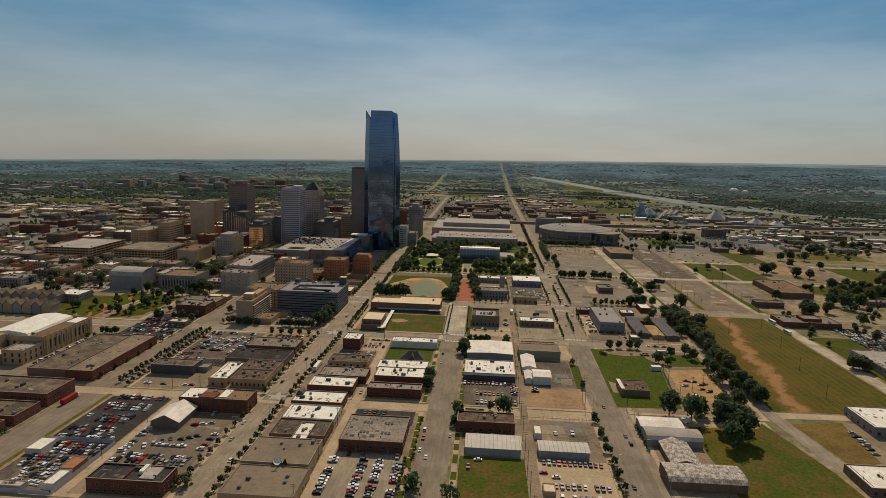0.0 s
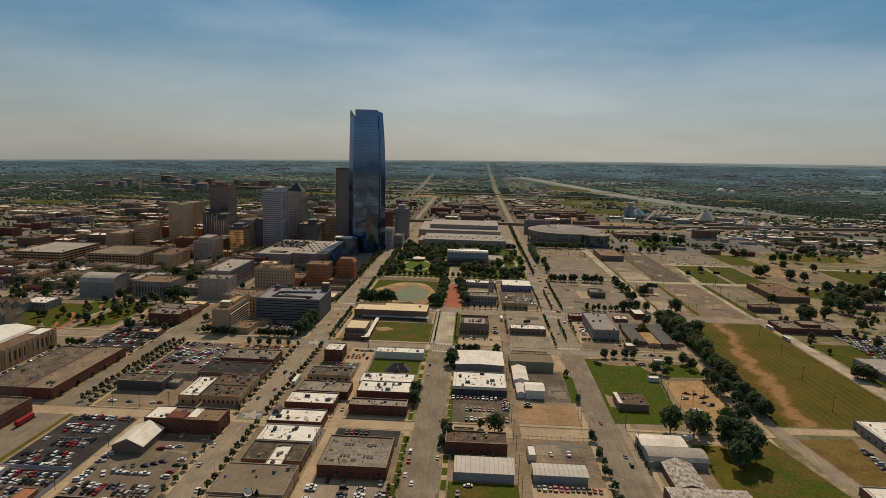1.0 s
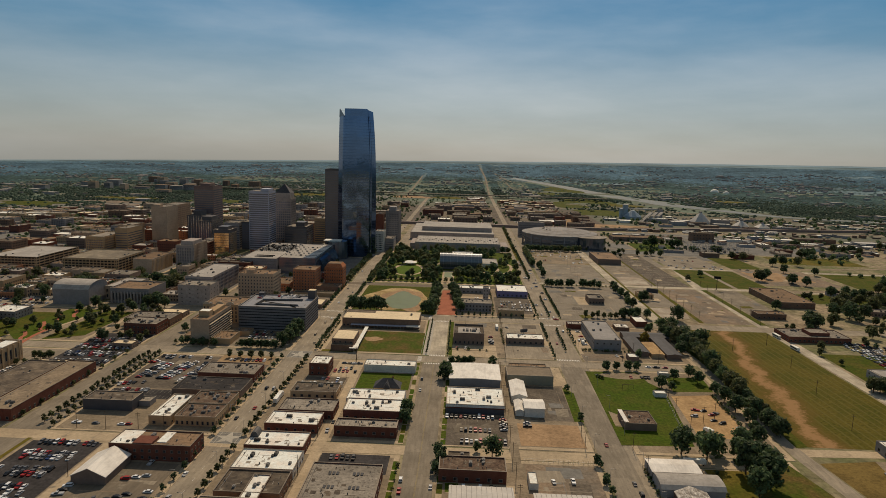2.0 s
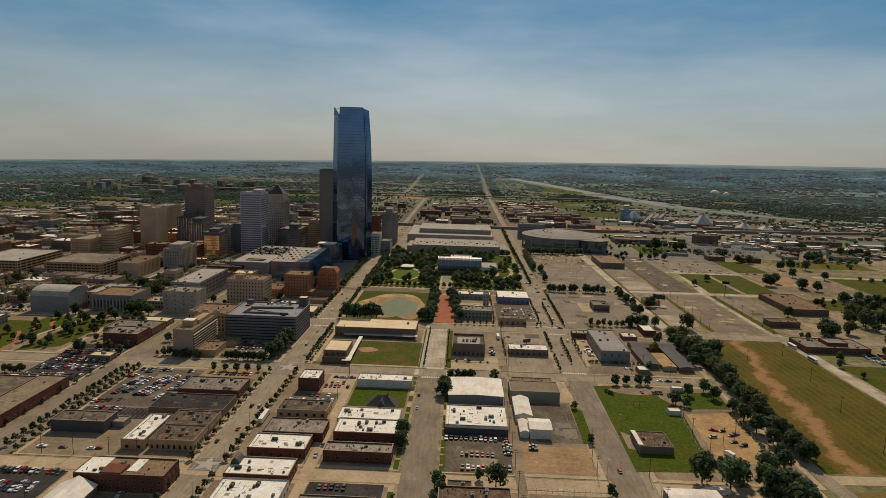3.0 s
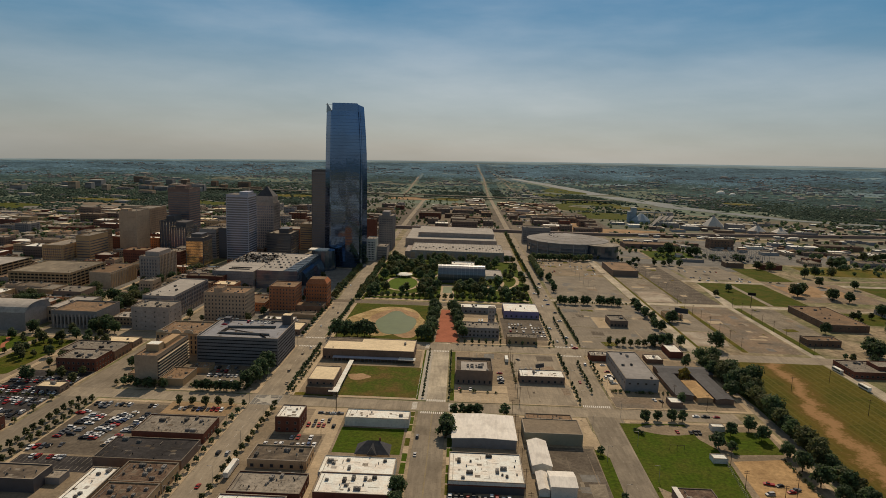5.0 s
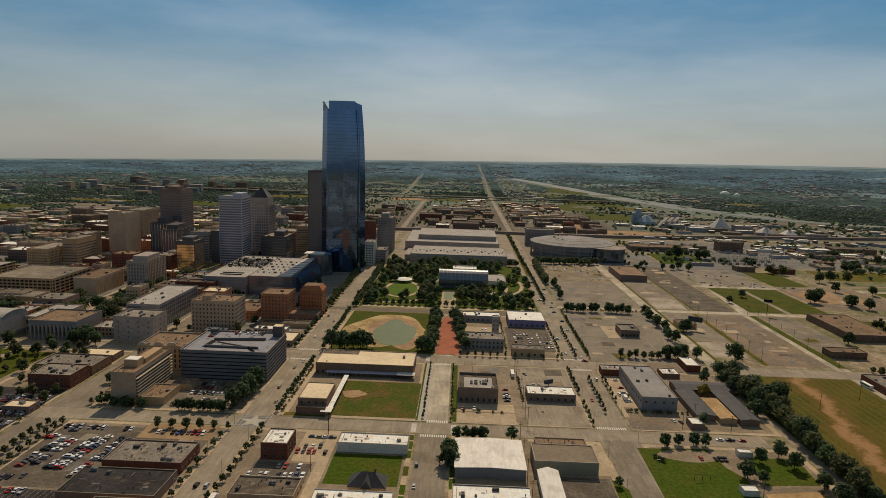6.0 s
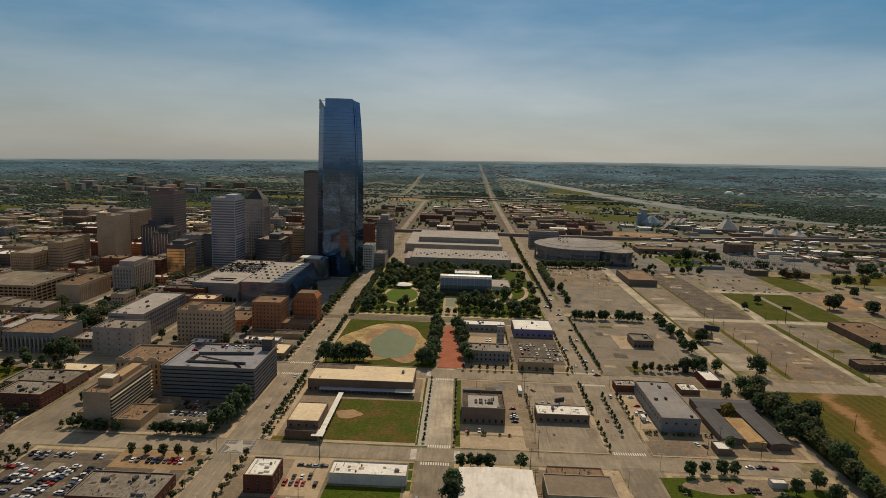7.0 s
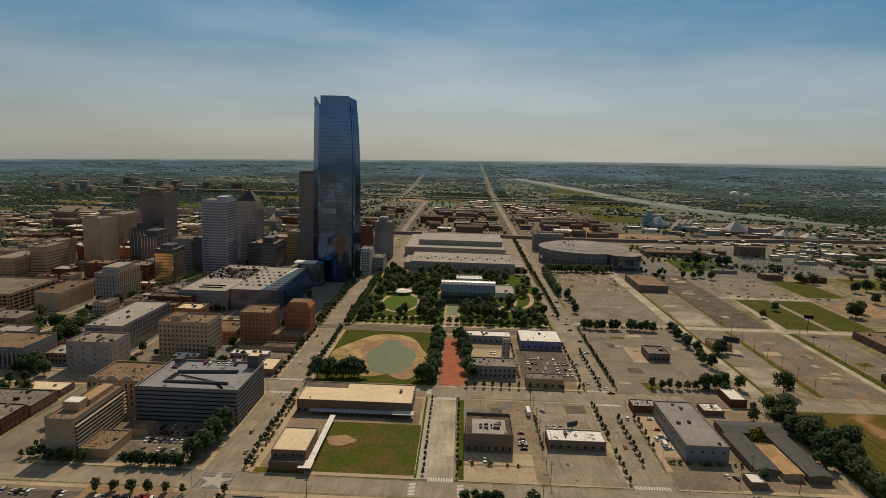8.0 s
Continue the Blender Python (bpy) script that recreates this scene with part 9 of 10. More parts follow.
for bx, by in ((100, 520), (101.5, 517.5), (103, 516)):
    tree("bush0", bx, by, P, 1.0, 0, "round clipped bush on a lawn", "bush")
frame_swing = thing("goal_frame", "dark steel frame on a lawn", "frame", (117, 497, P))
for fx in (-4, 0, 4):
    box_part("post", frame_swing, fx - 0.1, fx + 0.1, -0.1, 0.1, 0, 3.0, M["wood"])
box_part("beam", frame_swing, -4.2, 4.2, -0.1, 0.1, 3.0, 3.2, M["wood"])

# ---- industry beyond the railway ----
def pyramid_store(x, y, r, h, label):
    p = thing("storage_cone", label, "storage shed", (x, y, 0))
    v, f = prism([[(r * math.cos(math.tau * i / 8), r * math.sin(math.tau * i / 8), 0) for i in range(8)], [(0.9 * r * math.cos(math.tau * i / 8), 0.9 * r * math.sin(math.tau * i / 8), 4) for i in range(8)], [(2 * math.cos(math.tau * i / 8), 2 * math.sin(math.tau * i / 8), h) for i in range(8)]])
    link("roof", v, f, M["roof_metal"], p)
    box_part("hatch", p, -3, 3, -2, 2, h - 1, h + 2.5, M["gray_wall"])


for x, y, r, h in ((595, 1700, 30, 27), (665, 1622, 22, 17), (708, 1605, 20, 14)):
    pyramid_store(x, y, r, h, "grey faceted storage shed with a pointed roof")


def mill():
    p = thing("mill_tower", "pale blue-grey mill tower with conveyors", "mill", (420, 1760, 0))
    tall = box_part("tower", p, -6, 6, -6, 6, 0, 36, M["mill_blue"])
    box_part("tower_cap", tall, -7, 7, -7, 7, 36, 37.5, M["roof_metal"])
    box_part("side_tower", p, -14, -6, -4, 6, 0, 26, M["mill_blue"])
    v, f = prism([[(16 + k * math.cos(math.tau * i / 10), -14 + k * math.sin(math.tau * i / 10), z) for i in range(10)] for k, z in ((24, 0), (23, 8), (5, 23))])
    link("store_roof", v, f, M["mill_blue"], p, label="blue-grey faceted store roof")
    bridge = box_part("conveyor", p, 6, 92, -3, 2, 25, 28, M["roof_metal"], "long level conveyor bridge")
    for i in range(5):
        box_part("trestle", bridge, 18 + i * 17, 19.4 + i * 17, -2, 1, 0, 25, M["steel"])
    box_part("head_house", p, 84, 96, -8, 6, 0, 28, M["gray_wall"])
    for k in range(3):
        x, y = 14 + k * 15, -92 + k * 6
        link("slanted_conveyor", [(x, y, 1), (x + 6, y - 7, 1), (x + 40, y + 26, 22), (x + 34, y + 33, 22), (x, y, 3), (x + 6, y - 7, 3), (x + 40, y + 26, 24), (x + 34, y + 33, 24)], BOXF, M["roof_pale"], p, label="pale slanted conveyor roof")


mill()
for x0, x1, y0, y1, h, w, r in ((458, 506, 1672, 1700, 10, "gray_wall", "roof_white"), (520, 560, 1668, 1690, 8, "sheet_wall", "roof_white"), (612, 650, 1650, 1676, 14, "gray_wall", "roof_metal"), (600, 640, 1618, 1634, 7, "gray_wall", "roof_white"), (540, 590, 1640, 1655, 7, "brown_wall", "roof_tar"),
                                (500, 536, 1622, 1650, 9, "sheet_wall", "roof_metal"), (380, 410, 1640, 1668, 6, "white_wall", "roof_white"), (352, 384, 1690, 1712, 5, "sheet_wall", "roof_white"), (420, 452, 1612, 1632, 6, "brown_wall", "roof_gray"), (650, 680, 1560, 1578, 7, "brown_wall", "roof_tar"),
                                (722, 768, 1562, 1586, 9, "gray_wall", "slate"), (560, 600, 1586, 1606, 6, "brick_brown", "roof_gray"), (460, 490, 1580, 1598, 5, "sheet_wall", "roof_brown")):
    building("industrial_shed", "industrial shed of the mill works with a " + {"roof_white": "white", "roof_metal": "pale metal", "roof_tar": "dark", "roof_gray": "grey", "slate": "dark", "roof_brown": "brown"}[r] + " roof", "shed", x0, x1, y0, y1, h, w, r, 0.3, 2)
building("brick_mill", "square dark brick mill", "mill", 446, 488, 1322, 1346, 18, "brick_brown", "roof_tar", 0.8, 4, (3, 6, 2, 2.2, 2), "l")
for x0, x1, y0, y1, h, w, r, note in ((590, 632, 1392, 1412, 6, "sheet_wall", "roof_white", "white"), (606, 660, 1350, 1374, 6, "sheet_wall", "roof_white", "white"), (662, 740, 1352, 1380, 9, "brick_brown", "roof_tar", "dark"), (520, 556, 1340, 1356, 5, "white_wall", "roof_white", "white"),
                                      (515, 545, 1268, 1282, 5, "sheet_wall", "roof_pale", "pale"), (345, 378, 1166, 1178, 4.5, "gray_wall", "roof_gray", "grey"), (397, 424, 1128, 1146, 7, "brick_brown", "roof_gray", "grey"), (446, 478, 1120, 1140, 7, "brick", "roof_tar", "dark"), (560, 590, 1300, 1318, 5, "brick_brown", "roof_brown", "brown"),
                                      (700, 740, 1270, 1290, 6, "sheet_wall", "roof_white", "white"), (770, 830, 1330, 1356, 7, "sheet_wall", "roof_metal", "metal"), (620, 650, 1240, 1256, 5, "white_wall", "roof_gray", "grey"), (560, 585, 1210, 1226, 5, "brick", "roof_brown", "brown"), (780, 815, 1210, 1232, 5, "white_wall", "roof_white", "white")):
    building("industrial_shed", "low shed with a " + note + " roof among trees", "shed", x0, x1, y0, y1, h, w, r, 0.3, 2)


def substation():
    """Rows of steel gantries with insulator stacks, transformers between them."""
    p = thing("substation", "electric substation with rows of steel gantries", "substation", (396, 1172, 0.05))
    hp = Heap()
    for gx in (-4, 4):
        hp.box(gx - 0.16, gx + 0.16, -0.16, 0.16, 0, 10)
    hp.box(-4.2, 4.2, -0.18, 0.18, 9.6, 10)
    for gx in (-2.4, 0, 2.4):
        hp.tube(gx, 0, 8.2, 9.6, 0.18, 0.12, 6)
    gantry = mesh_of("gantry", one_slot(hp), [M["steel"]])
    hp = Heap()
    hp.box(-2, 2, -1.3, 1.3, 0.3, 3.2)
    for gx in (-1.2, 0, 1.2):
        hp.tube(gx, 0, 3.2, 5.0, 0.22, 0.14, 6)
    tank = mesh_of("transformer", one_slot(hp), [M["unit"]])
    for i in range(9):
        for k in range(5):
            share("gantry", gantry, p, (4 + i * 11 + k * 1.5, 4 + k * 19, 0))
        for k in range(2):
            share("transformer", tank, p, (4 + i * 11, 13 + k * 38, 0))


def one_slot(hp):
    hp.s = [0] * len(hp.f)
    return hp


substation()

# ---- the town further off ----
LOTS = ((-60, -22, 1556, 1600), (14, 52, 1690, 1730), (-104, -66, 1760, 1800), (118, 170, 1556, 1596), (204, 250, 1640, 1684), (-30, 20, 1840, 1880), (-108, -70, 1520, 1545), (30, 66, 1520, 1550), (130, 180, 1690, 1730))


def fill(x0, x1, y0, y1, n, hmin, hmax, seed, group):
    e = random.Random(seed)
    taken = [q for q in LOTS]
    n += len(LOTS)
    for _ in range(n * 6):
        if len(taken) >= n:
            break
        w, d = (e.uniform(20, 62), e.uniform(22, 46)) if group.startswith("old") else (e.uniform(16, 42), e.uniform(14, 36))
        x, y = e.uniform(x0, x1 - w), e.uniform(y0, y1 - d)
        if any(x < b and x + w > a and y < q and y + d > p for a, b, p, q in taken):
            continue
        taken.append((x - 2, x + w + 2, y - 2, y + d + 2))
        h = e.uniform(hmin, hmax)
        wall, roof = e.choice(("brick_brown", "brick_brown", "brown_wall", "brown_wall", "brown_wall", "brick") if group.startswith("old") else ("brick", "brick_brown", "tan_wall", "gray_wall", "gray_wall", "beige_wall", "brown_wall")), e.choice(("roof_tar", "roof_gray", "roof_brown", "roof_gray", "roof_tar", "roof_tar", "roof_tar", "roof_white") if group.startswith("old") else ("roof_tar", "roof_gray", "roof_gray", "roof_white", "roof_gray", "roof_tar", "roof_tar"))
        p = building("town_building", {"brick": "red brick", "brick_brown": "brown brick", "tan_wall": "tan", "gray_wall": "grey", "brown_wall": "dark", "beige_wall": "beige"}[wall] + " low town building with a flat " + {"roof_tar": "dark", "roof_gray": "grey", "roof_white": "white", "roof_brown": "brown", "roof_tan": "tan"}[roof] + " roof",
                     "building", x, x + w, y, y + d, h, wall, roof, 0.6, 0, group=group, cap=False)
        hp = Heap()
        for k in range(min(4, max(1, int(h / 4)))):
            for i in range(int((w - 2) / 3.4)):
                hp.box(-w / 2 + 1.6 + 3.4 * i, -w / 2 + 3.2 + 3.4 * i, -0.06, 0.1, 1.3 + 3.7 * k, 3.2 + 3.7 * k)
            sx = -w / 2 if x > 0 else w / 2
            for i in range(int((d - 2) / 3.4)):
                hp.box(sx - 0.06, sx + 0.06, 1.6 + 3.4 * i, 3.2 + 3.4 * i, 1.3 + 3.7 * k, 3.2 + 3.7 * k)
        for i in range(e.randrange(2, 6)):
            ux, uy = e.uniform(-w / 2 + 2, w / 2 - 4), e.uniform(2, d - 4)
            hp.box(ux, ux + e.uniform(1, 2.6), uy, uy + e.uniform(1, 2), h - 0.6, h + e.uniform(0.3, 1.4), 1)
        tagged(hp.done("glazing", [M["pane"], M["unit"]], p), kind="stuff")


rect("warehouse_yard", -112, 70, 1496, 1925, 0.04, M["asphalt"], "dark asphalt yards between old warehouses", "yard")
rect("warehouse_yard", 102, 300, 1486, 1765, 0.04, M["asphalt"], "dark asphalt yards between old warehouses", "yard")
fill(-112, 68, 1500, 1920, 36, 7, 15, 5, "old brick warehouse quarter")
fill(104, 300, 1490, 1760, 20, 7, 15, 6, "old brick warehouse quarter")
fill(-236, -150, 1215, 1480, 12, 8, 22, 7, "downtown blocks")
fill(-236, -150, 1500, 2000, 16, 6, 14, 8, "downtown blocks")
fill(-520, -265, 1270, 1800, 36, 6, 18, 9, "downtown blocks")
fill(-900, -560, 930, 1700, 44, 5, 16, 10, "town blocks")
fill(-640, -505, 560, 815, 16, 6, 12, 11, "town blocks")
fill(-660, -560, 640, 930, 8, 6, 14, 12, "town blocks")
fill(-420, -385, 900, 1040, 4, 8, 14, 13, "downtown blocks")
fill(440, 760, 640, 860, 18, 4, 7, 14, "houses and sheds")
fill(520, 900, 1160, 1330, 12, 4, 7, 17, "houses and sheds")
fill(-330, -268, 832, 955, 3, 8, 16, 15, "downtown blocks")
fill(-520, -385, 690, 812, 5, 8, 13, 16, "town blocks")


def near_river(px, py):
    c = Vector((px, py))
    for (p, q), w in zip(zip(RIVER, RIVER[1:]), RIVER_WIDE):
        p, q = Vector(p), Vector(q)
        t = min(1.0, max(0.0, (c - p).dot(q - p) / (q - p).length_squared))
        d = c - (p + (q - p) * t)
        if d.length < w * 0.5 + (45 if d.y < 0 else 10):
            return True
    return False


def in_field(px, py, grow=1.0):
    return any(((px - x) / rx) ** 2 + ((py - y) / ry) ** 2 < grow for x, y, rx, ry, _ in FIELDS)


def town_edge(px):
    """How far the left part of town reaches from south to north."""
    return 1520 + max(0.0, px + 1060) * 0.58


def far_woods():
    """Crowns of the far woods and suburb trees: low faceted domes joined into two meshes."""
    e = np.random.default_rng(3)
    n = 165000
    r = 1150 + 3250 * e.random(n) ** 0.62
    a = np.radians(e.uniform(-44, 44, n))
    xs, ys = HUB.x + r * np.sin(a), HUB.y + r * np.cos(a)
    ring = [math.tau * j / 4 for j in range(4)]
    base = np.array([(math.cos(q), math.sin(q), 0.0) for q in ring] + [(0.78 * math.cos(q + 0.78), 0.78 * math.sin(q + 0.78), 0.68) for q in ring] + [(0.05, 0.05, 1.0)])
    faces = []
    for j in range(4):
        k = (j + 1) % 4
        faces += [(j, k, 4 + j), (k, 4 + k, 4 + j), (4 + j, 4 + k, 8)]
    shapes = {0: (base, faces), 1: (np.array([(math.cos(q), math.sin(q), 0.25) for q in ring] + [(0.1, 0.1, 1.0)]), [(0, 1, 4), (1, 2, 4), (2, 3, 4), (3, 0, 4)])}
    heaps = {0: ([], []), 1: ([], []), 2: ([], [])}
    for i in range(n):
        x, y, d = float(xs[i]), float(ys[i]), float(r[i])
        if -560 < x < 480 and y < 1900 or 330 < x < 900 and y < 1880 or x > 0 and y < 1500:
            continue
        if x < 0 and y < min(2330.0, town_edge(x)) and x > -1300:
            continue
        if -260 < x < 330 and y < 2400:
            continue
        patch = 0.9 * noise.noise((x * 0.0016, y * 0.0026, 3.0)) + 0.6 * noise.noise((x * 0.006, y * 0.010, 7.0)) + 0.25 * noise.noise((x * 0.03, y * 0.03, 2.0))
        want = 0.16 + (0.35 if x > 950 and y < 2750 else 0.0) + (0.25 if d > 3300 else 0.0) - (0.14 if -450 < x < 900 and d < 3300 else 0.0)
        if patch + want < 0.0 and e.random() > 0.10:
            continue
        if abs(x - 95) < 14 or (d < 3600 and abs(x + 228) < 13) or (150 < x < 290 and e.random() < 0.8):
            continue
        if in_field(x, y) and e.random() > 0.05:
            continue
        if x > 100 and near_river(x, y):
            continue
        # farther crowns switch to the colours that have haze painted in
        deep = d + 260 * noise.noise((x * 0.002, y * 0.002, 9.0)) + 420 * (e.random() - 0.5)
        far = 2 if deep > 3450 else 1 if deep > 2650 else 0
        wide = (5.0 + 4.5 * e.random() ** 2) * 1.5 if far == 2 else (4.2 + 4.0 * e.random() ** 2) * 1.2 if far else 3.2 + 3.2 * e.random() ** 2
        high = 2.0 + 2.0 * e.random() if far else 2.8 + 2.8 * e.random()
        form, skin = shapes[min(1, far)]
        q = form * (1 + 0.45 * (e.random(form.shape) - 0.5)) * np.array((wide * (0.9 + 0.5 * e.random()), wide, high))
        q += np.array((x, y, land(x, y) - 0.3))
        vs, fs = heaps[far]
        o = len(form) * len(vs)
        vs.append(q)
        fs.extend([(f[0] + o, f[1] + o, f[2] + o) for f in skin])
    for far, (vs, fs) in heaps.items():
        ob = link("distant_woodland" if far else "suburb_trees", np.concatenate(vs).tolist(), fs, M[("mid_leaf", "faint_haze_leaf", "hazed_leaf")[far]])
        tagged(ob, ("", "green woodland with haze in its colour beyond the suburbs", "woodland coloured blue-green for haze, spreading to the horizon")[far] if far else "dark dense trees of the outer suburbs", "woodland", kind="stuff")


def infill(areas, seed):
    """Low shops, yards and annexes that close the gaps between the larger downtown buildings."""
    e = random.Random(seed)
    taken = list(FOOT)
    tones = {"brick": "red brick", "brick_brown": "brown brick", "tan_wall": "tan", "stone_gray": "grey stone", "brown_wall": "dark", "beige_wall": "beige", "brick_orange": "orange brick"}
    for x0, x1, y0, y1, n, low, high in areas:
        made = 0
        for _ in range(n * 14):
            if made >= n:
                break
            w, d = e.uniform(12, 34), e.uniform(10, 28)
            x, y = e.uniform(x0, x1 - w), e.uniform(y0, y1 - d)
            if any(x < b + 2.5 and x + w > a - 2.5 and y < q + 2.5 and y + d > o - 2.5 for a, b, o, q in taken):
                continue
            taken.append((x, x + w, y, y + d))
            made += 1
            h = e.uniform(low, high)
            wall = e.choice(list(tones))
            p = building("town_building", tones[wall] + " low downtown building between larger blocks", "building", x, x + w, y, y + d, h, wall, e.choice(("roof_gray", "roof_tar", "roof_white", "roof_brown", "roof_pale")), 0.6, 0, group="downtown blocks", cap=False)
            hp = Heap()
            for k in range(max(1, int(h / 3.8))):
                for i in range(int((w - 2) / 3.0)):
                    hp.box(-w / 2 + 1.4 + 3.0 * i, -w / 2 + 2.9 + 3.0 * i, -0.06, 0.1, 1.2 + 3.6 * k, 2.9 + 3.6 * k)
                for i in range(int((d - 2) / 3.0)):
                    hp.box(w / 2 - 0.06, w / 2 + 0.06, 1.4 + 3.0 * i, 2.9 + 3.0 * i, 1.2 + 3.6 * k, 2.9 + 3.6 * k)
            for i in range(e.randrange(3, 8)):
                ux, uy = e.uniform(-w / 2 + 1.5, w / 2 - 4), e.uniform(1.5, d - 4)
                hp.box(ux, ux + e.uniform(1, 2.6), uy, uy + e.uniform(1, 2.2), h - 0.6, h + e.uniform(0.2, 1.6), 1)
            tagged(hp.done("glazing", [M["pane"], M["unit"]], p), kind="stuff")


infill(((-500, -384, 684, 812, 14, 5, 12), (-500, -384, 832, 956, 10, 6, 14), (-368, -266, 684, 812, 6, 4, 10), (-368, -266, 832, 956, 9, 5, 13), (-234, -146, 832, 860, 2, 5, 9), (-560, -266, 976, 1240, 34, 6, 20), (-234, -146, 1100, 1210, 5, 8, 18), (-640, -505, 690, 980, 14, 6, 14), (-234, -146, 686, 812, 3, 4, 7)), 31)


def far_roofs():
    """Small roofs among the far trees, a few large halls, and a cluster of tall brick blocks."""
    e = np.random.default_rng(8)
    hp = Heap()
    for i in range(7600):
        d, a = 1500 + 2700 * math.sqrt(e.random()), math.radians(e.uniform(-44, 44))
        x, y = HUB.x + d * math.sin(a), HUB.y + d * math.cos(a)
        if noise.noise((x * 0.003, y * 0.003, 11.0)) + 0.3 * (e.random() - 0.5) < (0.0 if d < 2800 else 0.1):
            continue
        if y < 2400 and -560 < x < 330 or 330 < x < 1150 and y < 2250 or x < 0 and y < town_edge(x) or x > 0 and y < 1500 or in_field(x, y, 1.2):
            continue
        if x > 100 and near_river(x, y) or abs(x - 95) < 24 or abs(x + 228) < 24:
            continue
        big = e.random() < 0.05
        w, l, h = (e.uniform(18, 46), e.uniform(14, 26), e.uniform(5, 8)) if big else (e.uniform(6, 13), e.uniform(6, 11), e.uniform(3, 5.5))
        z = land(x, y)
        hp.box(x, x + w, y, y + l, z - 1, z + h, 4)
        hp.box(x - 0.4, x + w + 0.4, y - 0.4, y + l + 0.4, z + h, z + h + 0.4, 0 if e.random() < (0.7 if big else 0.4) else (1, 1, 3)[int(e.integers(0, 3))])
    for i in range(70):
        x, y = e.uniform(1150, 1900), e.uniform(2650, 3150)
        z = land(x, y)
        w, l, h = e.uniform(12, 36), e.uniform(10, 20), e.uniform(5, 9)
        hp.box(x, x + w, y, y + l, z - 1, z + h, 4)
        hp.box(x, x + w, y, y + l, z + h, z + h + 0.4, 0)
    for i in range(34):
        x, y = e.uniform(-1420, -760), e.uniform(2080, 2620)
        w, l, h = e.uniform(16, 46), e.uniform(16, 30), e.uniform(9, 26)
        z = land(x, y)
        hp.box(x, x + w, y, y + l, z - 1, z + h, int(e.integers(5, 8)))
        hp.box(x + 0.5, x + w - 0.5, y + 0.5, y + l - 0.5, z + h, z + h + 0.4, int(e.integers(0, 4)))
        for k in range(int(h / 4)):
            hp.box(x + 1, x + w - 1, y - 0.2, y, z + 1.6 + 4 * k, z + 3.0 + 4 * k, 8)
    mats = [M["roof_pale"], M["roof_gray"], M["roof_brown"], M["roof_tar"], M["gray_wall"], M["brick_brown"], M["beige_wall"], M["gray_wall"], M["pane"]]
    tagged(hp.done("distant_buildings", mats), "scattered roofs of distant suburbs among trees", "buildings", kind="stuff")


def storage_dome(x, y, r):
    p = thing("storage_dome", "white rounded storage dome beyond the river", "dome", (x, y, land(x, y)))
    v, f = prism([[(r * math.cos(q) * math.cos(math.tau * i / 16), r * math.cos(q) * math.sin(math.tau * i / 16), r * 0.8 * math.sin(q)) for i in range(16)] for q in (0, 0.3, 0.6, 0.9, 1.2, 1.5)])
    link("shell", v, f, M["roof_white"], p)


far_woods()
far_roofs()
storage_dome(1094, 2926, 19)
storage_dome(1128, 2885, 13)


def town_roofs():
    """Low roofs that crowd the blocks beyond downtown."""
    e = random.Random(91)
    hp = Heap()
    boxes = [(o.location.x, o.location.y) for o in scene.objects if o.name.startswith("town_building")]
    for x0, x1, y0, y1, n in ((-1250, -268, 1240, 2250, 1500), (-236, 70, 1930, 2290, 210), (100, 250, 1760, 2200, 120), (-900, -505, 560, 1240, 330)):
        for _ in range(n):
            big = e.random() < 0.22
            w, d, h = (e.uniform(22, 46), e.uniform(16, 30), e.uniform(5, 9)) if big else (e.uniform(8, 20), e.uniform(8, 18), e.uniform(3.2, 6))
            x, y = e.uniform(x0, x1), e.uniform(y0, y1)
            if any(abs(x + w / 2 - a) < 30 and abs(y + d / 2 - b - 12) < 28 for a, b in boxes):
                continue
            if -150 < x + w and x < -112 or 70 < x + w and x < 100 or -290 < x and x < -236 or y + d > 1240 and x < 0 and y + d > town_edge(x):
                continue
            c = e.randrange(5)
            hp.box(x, x + w, y, y + d, -0.3, h, 5 + c)
            hp.box(x + 0.3, x + w - 0.3, y + 0.3, y + d - 0.3, h, h + 0.15, e.choice((0, 1, 1, 1, 2, 3, 3, 4, 4)))
            for k in range(int(w / 4)):
                hp.box(x + 1.2 + 4 * k, x + 3.2 + 4 * k, y - 0.08, y, 1.2, 2.8, 10)
            if big:
                for k in range(3):
                    ux, uy = x + e.uniform(2, w - 4), y + e.uniform(2, d - 4)
                    hp.box(ux, ux + 2, uy, uy + 1.6, h, h + 1.5, 11)
    mats = [M["roof_white"], M["roof_gray"], M["roof_tan"], M["roof_tar"], M["roof_brown"], M["gray_wall"], M["brick_brown"], M["brick"], M["beige_wall"], M["tan_wall"], M["pane"], M["unit"]]
    tagged(hp.done("town_roofs", mats), "crowded low roofs of the inner town", "buildings", kind="stuff")



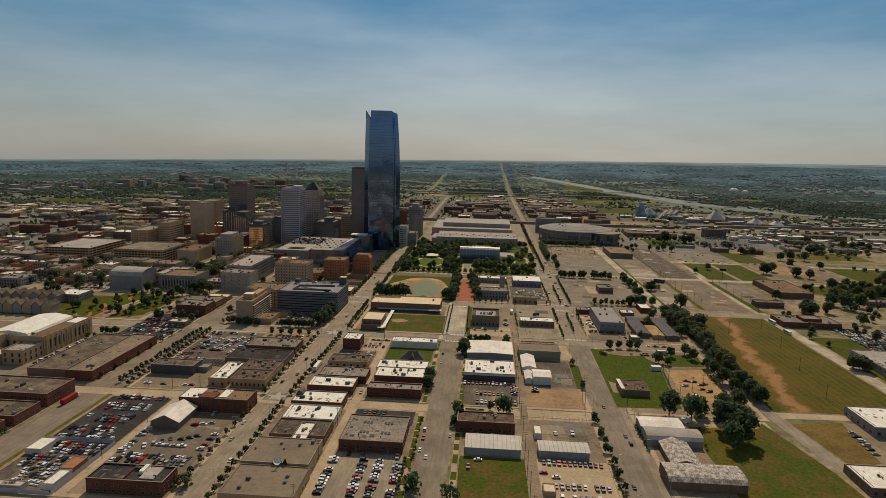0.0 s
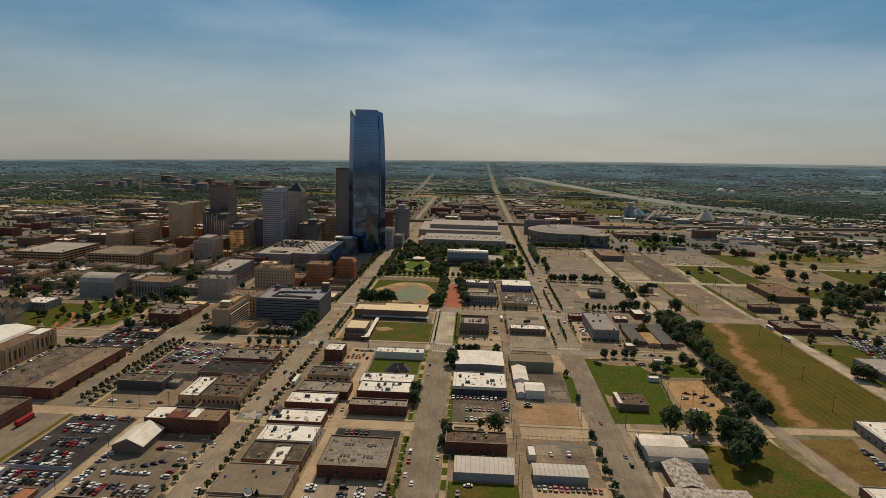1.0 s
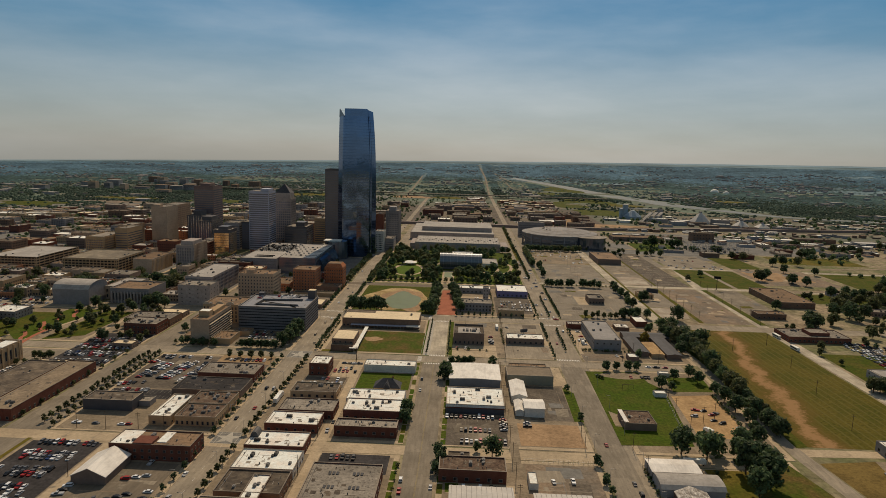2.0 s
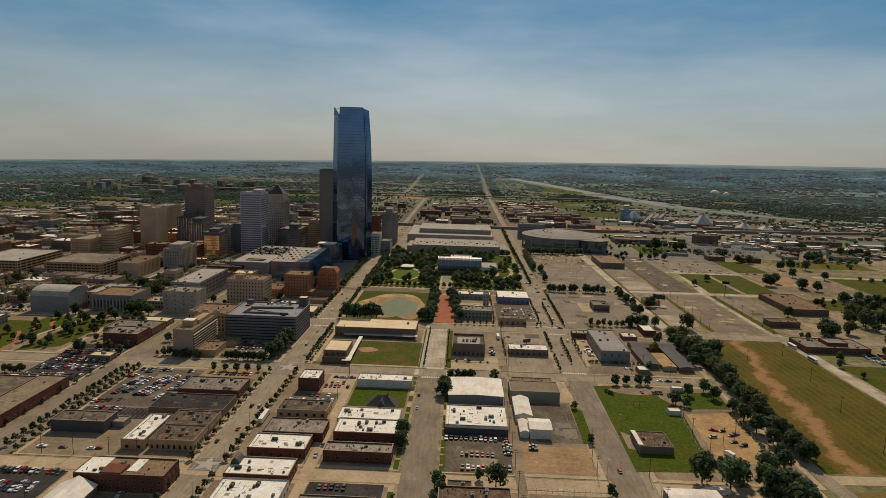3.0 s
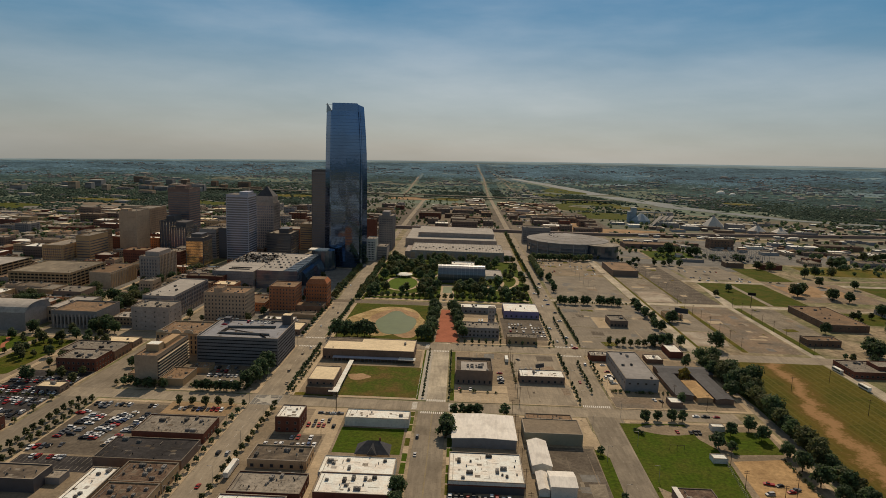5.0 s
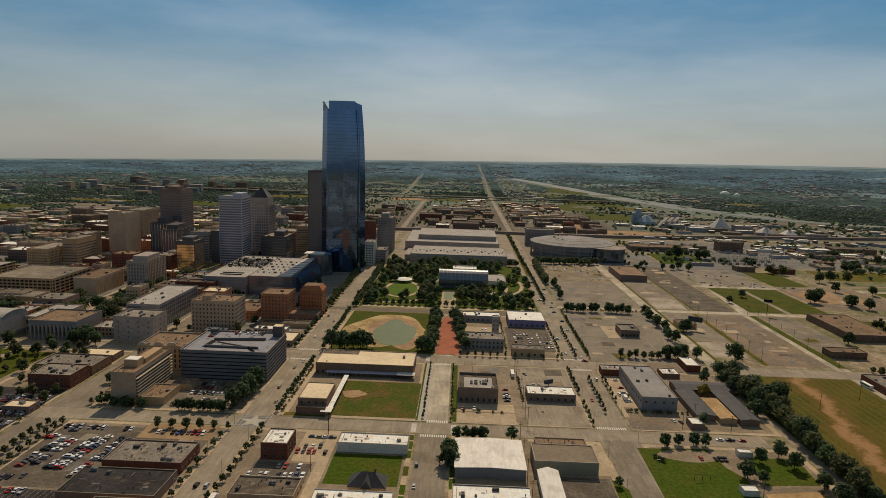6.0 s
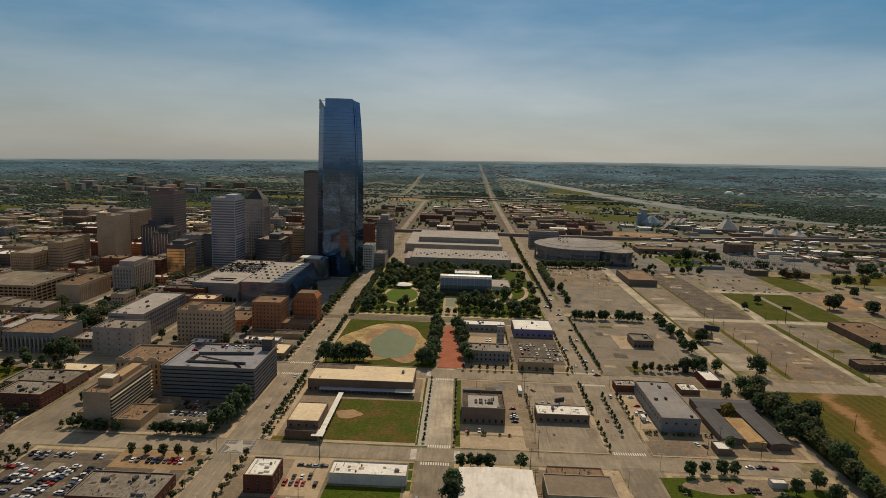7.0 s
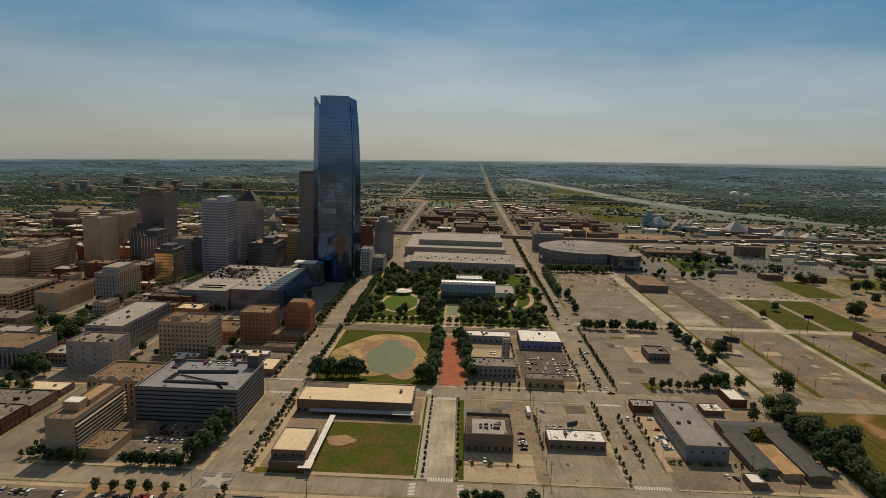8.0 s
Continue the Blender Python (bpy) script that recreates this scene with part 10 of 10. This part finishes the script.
def yard_sheds():
    """Small sheds, stacked goods and heaps along the railway yards."""
    e = random.Random(123)
    hp = Heap()
    for x0, x1, y0, y1, n in ((330, 1250, 1455, 1500, 110), (420, 1250, 1580, 1830, 170), (300, 900, 1290, 1400, 90), (640, 1200, 1180, 1300, 60)):
        for _ in range(n):
            x, y = e.uniform(x0, x1), e.uniform(y0, y1)
            w, d, h = e.uniform(4, 22), e.uniform(4, 14), e.uniform(2.2, 6)
            if e.random() < 0.3:
                r = e.uniform(4, 9)
                hp.tube(x, y, 0, r * 0.55, r, 0.4, 9, e.choice((1, 5, 5)))
                continue
            hp.box(x, x + w, y, y + d, -0.2, h, e.choice((2, 3, 4)))
            hp.box(x - 0.2, x + w + 0.2, y - 0.2, y + d + 0.2, h, h + 0.25, e.choice((0, 0, 1, 1, 3)))
    tagged(hp.done("yard_sheds", [M["roof_white"], M["roof_gray"], M["sheet_wall"], M["brick_brown"], M["gray_wall"], M["lot_brown"]]), "small sheds and heaps along railway yards", "sheds", kind="stuff")


town_roofs()
yard_sheds()


def middle_trees():
    """Trees of the farther streets, too many to count, joined in one mesh."""
    e = random.Random(77)
    hp = Heap()

    def put(x, y, s):
        full = x > 230 and y < 1500
        wide = 2.9
        for _ in range(44 if full else 18):
            d = Vector((e.gauss(0, 1), e.gauss(0, 1), e.gauss(0, 1))).normalized() * (e.random() ** 0.4)
            c = Vector((x + d.x * wide * s, y + d.y * wide * s, (2.9 + d.z * 2.6) * s))
            n = (d * 1.4 + Vector((e.uniform(-0.6, 0.6), e.uniform(-0.6, 0.6), e.uniform(0, 0.9)))).normalized()
            u = Matrix.Rotation(e.uniform(0, 6.28), 3, n) @ n.orthogonal().normalized()
            w = n.cross(u)
            k = e.uniform(0.8, 1.3) * s if full else e.uniform(1.2, 1.9) * s
            hp.add([tuple(c + u * k), tuple(c + w * k), tuple(c - u * k), tuple(c - w * k)], [(0, 1, 2, 3)])
        hp.add([(x - 0.2, y, 0), (x + 0.2, y, 0), (x, y + 0.2, 0), (x, y, 4 * s)], [(0, 1, 3), (1, 2, 3), (2, 0, 3)])

    for x0, x1, y0, y1, n in ((-900, -505, 560, 1700, 1300), (-1250, -268, 1250, 2250, 3600), (-260, 80, 1480, 2300, 600), (100, 480, 1460, 2300, 450), (520, 1000, 660, 1460, 300), (-380, -150, 1200, 1900, 420), (230, 420, 1190, 1400, 140), (700, 1500, 1560, 1900, 260)):
        for _ in range(n):
            x, y = e.uniform(x0, x1), e.uniform(y0, y1)
            if -145 < x < -116 or 73 < x < 97 or y > 1500 and x > 150 and in_field(x, y) or x < -300 and y > 1250 and y > town_edge(x):
                continue
            if noise.noise((x * 0.012, y * 0.012, 1.0)) < -0.1 and e.random() < 0.8:
                continue
            put(x, y, e.uniform(0.6, 1.3) if x < 400 else e.uniform(1.0, 1.9))
    tagged(hp.done("street_trees", [M["leaf"]]), "scattered green trees among distant streets", "trees", kind="stuff")


middle_trees()


def town_behind():
    """The streets that lie behind the start of the flight, mirrored in the glass towers."""
    e = random.Random(21)
    hp, spots = Heap(), []
    for bx in range(-1120, 1100, 110):
        for by in range(-2460, 200, 120):
            taken = []
            for _ in range(14):
                x, y = bx + e.uniform(14, 70), by + e.uniform(12, 80)
                if any(x < q + 3 and x + 30 > p - 3 for p, q in ((-262, -238), (-143, -118), (-32, -14), (75, 95))) or y > 215:
                    continue
                w, d, h = e.uniform(12, 28), e.uniform(12, 26), e.uniform(4, 9)
                if any(x < a1 + 2 and x + w > a0 - 2 and y < b1 + 2 and y + d > b0 - 2 for a0, a1, b0, b1 in taken):
                    continue
                taken.append((x, x + w, y, y + d))
                hp.box(x, x + w, y, y + d, -0.3, h, e.choice((4, 5, 6, 6)))
                hp.box(x + 0.3, x + w - 0.3, y + 0.3, y + d - 0.3, h, h + 0.3, e.choice((0, 0, 0, 1, 2, 2, 3)))
            for _ in range(2):
                spots.append(("bush%d" % e.randrange(2), bx + e.choice((4, 8, 100)), by + e.uniform(0, 110), 0, e.uniform(2.0, 3.2)))
    tagged(hp.done("town_blocks", [M["roof_white"], M["roof_gray"], M["roof_tan"], M["roof_tar"], M["brick_brown"], M["beige_wall"], M["white_wall"]]), "low town buildings with flat roofs", "buildings", kind="stuff")
    grove("roadside_trees", "scattered roadside trees", spots)


town_behind()
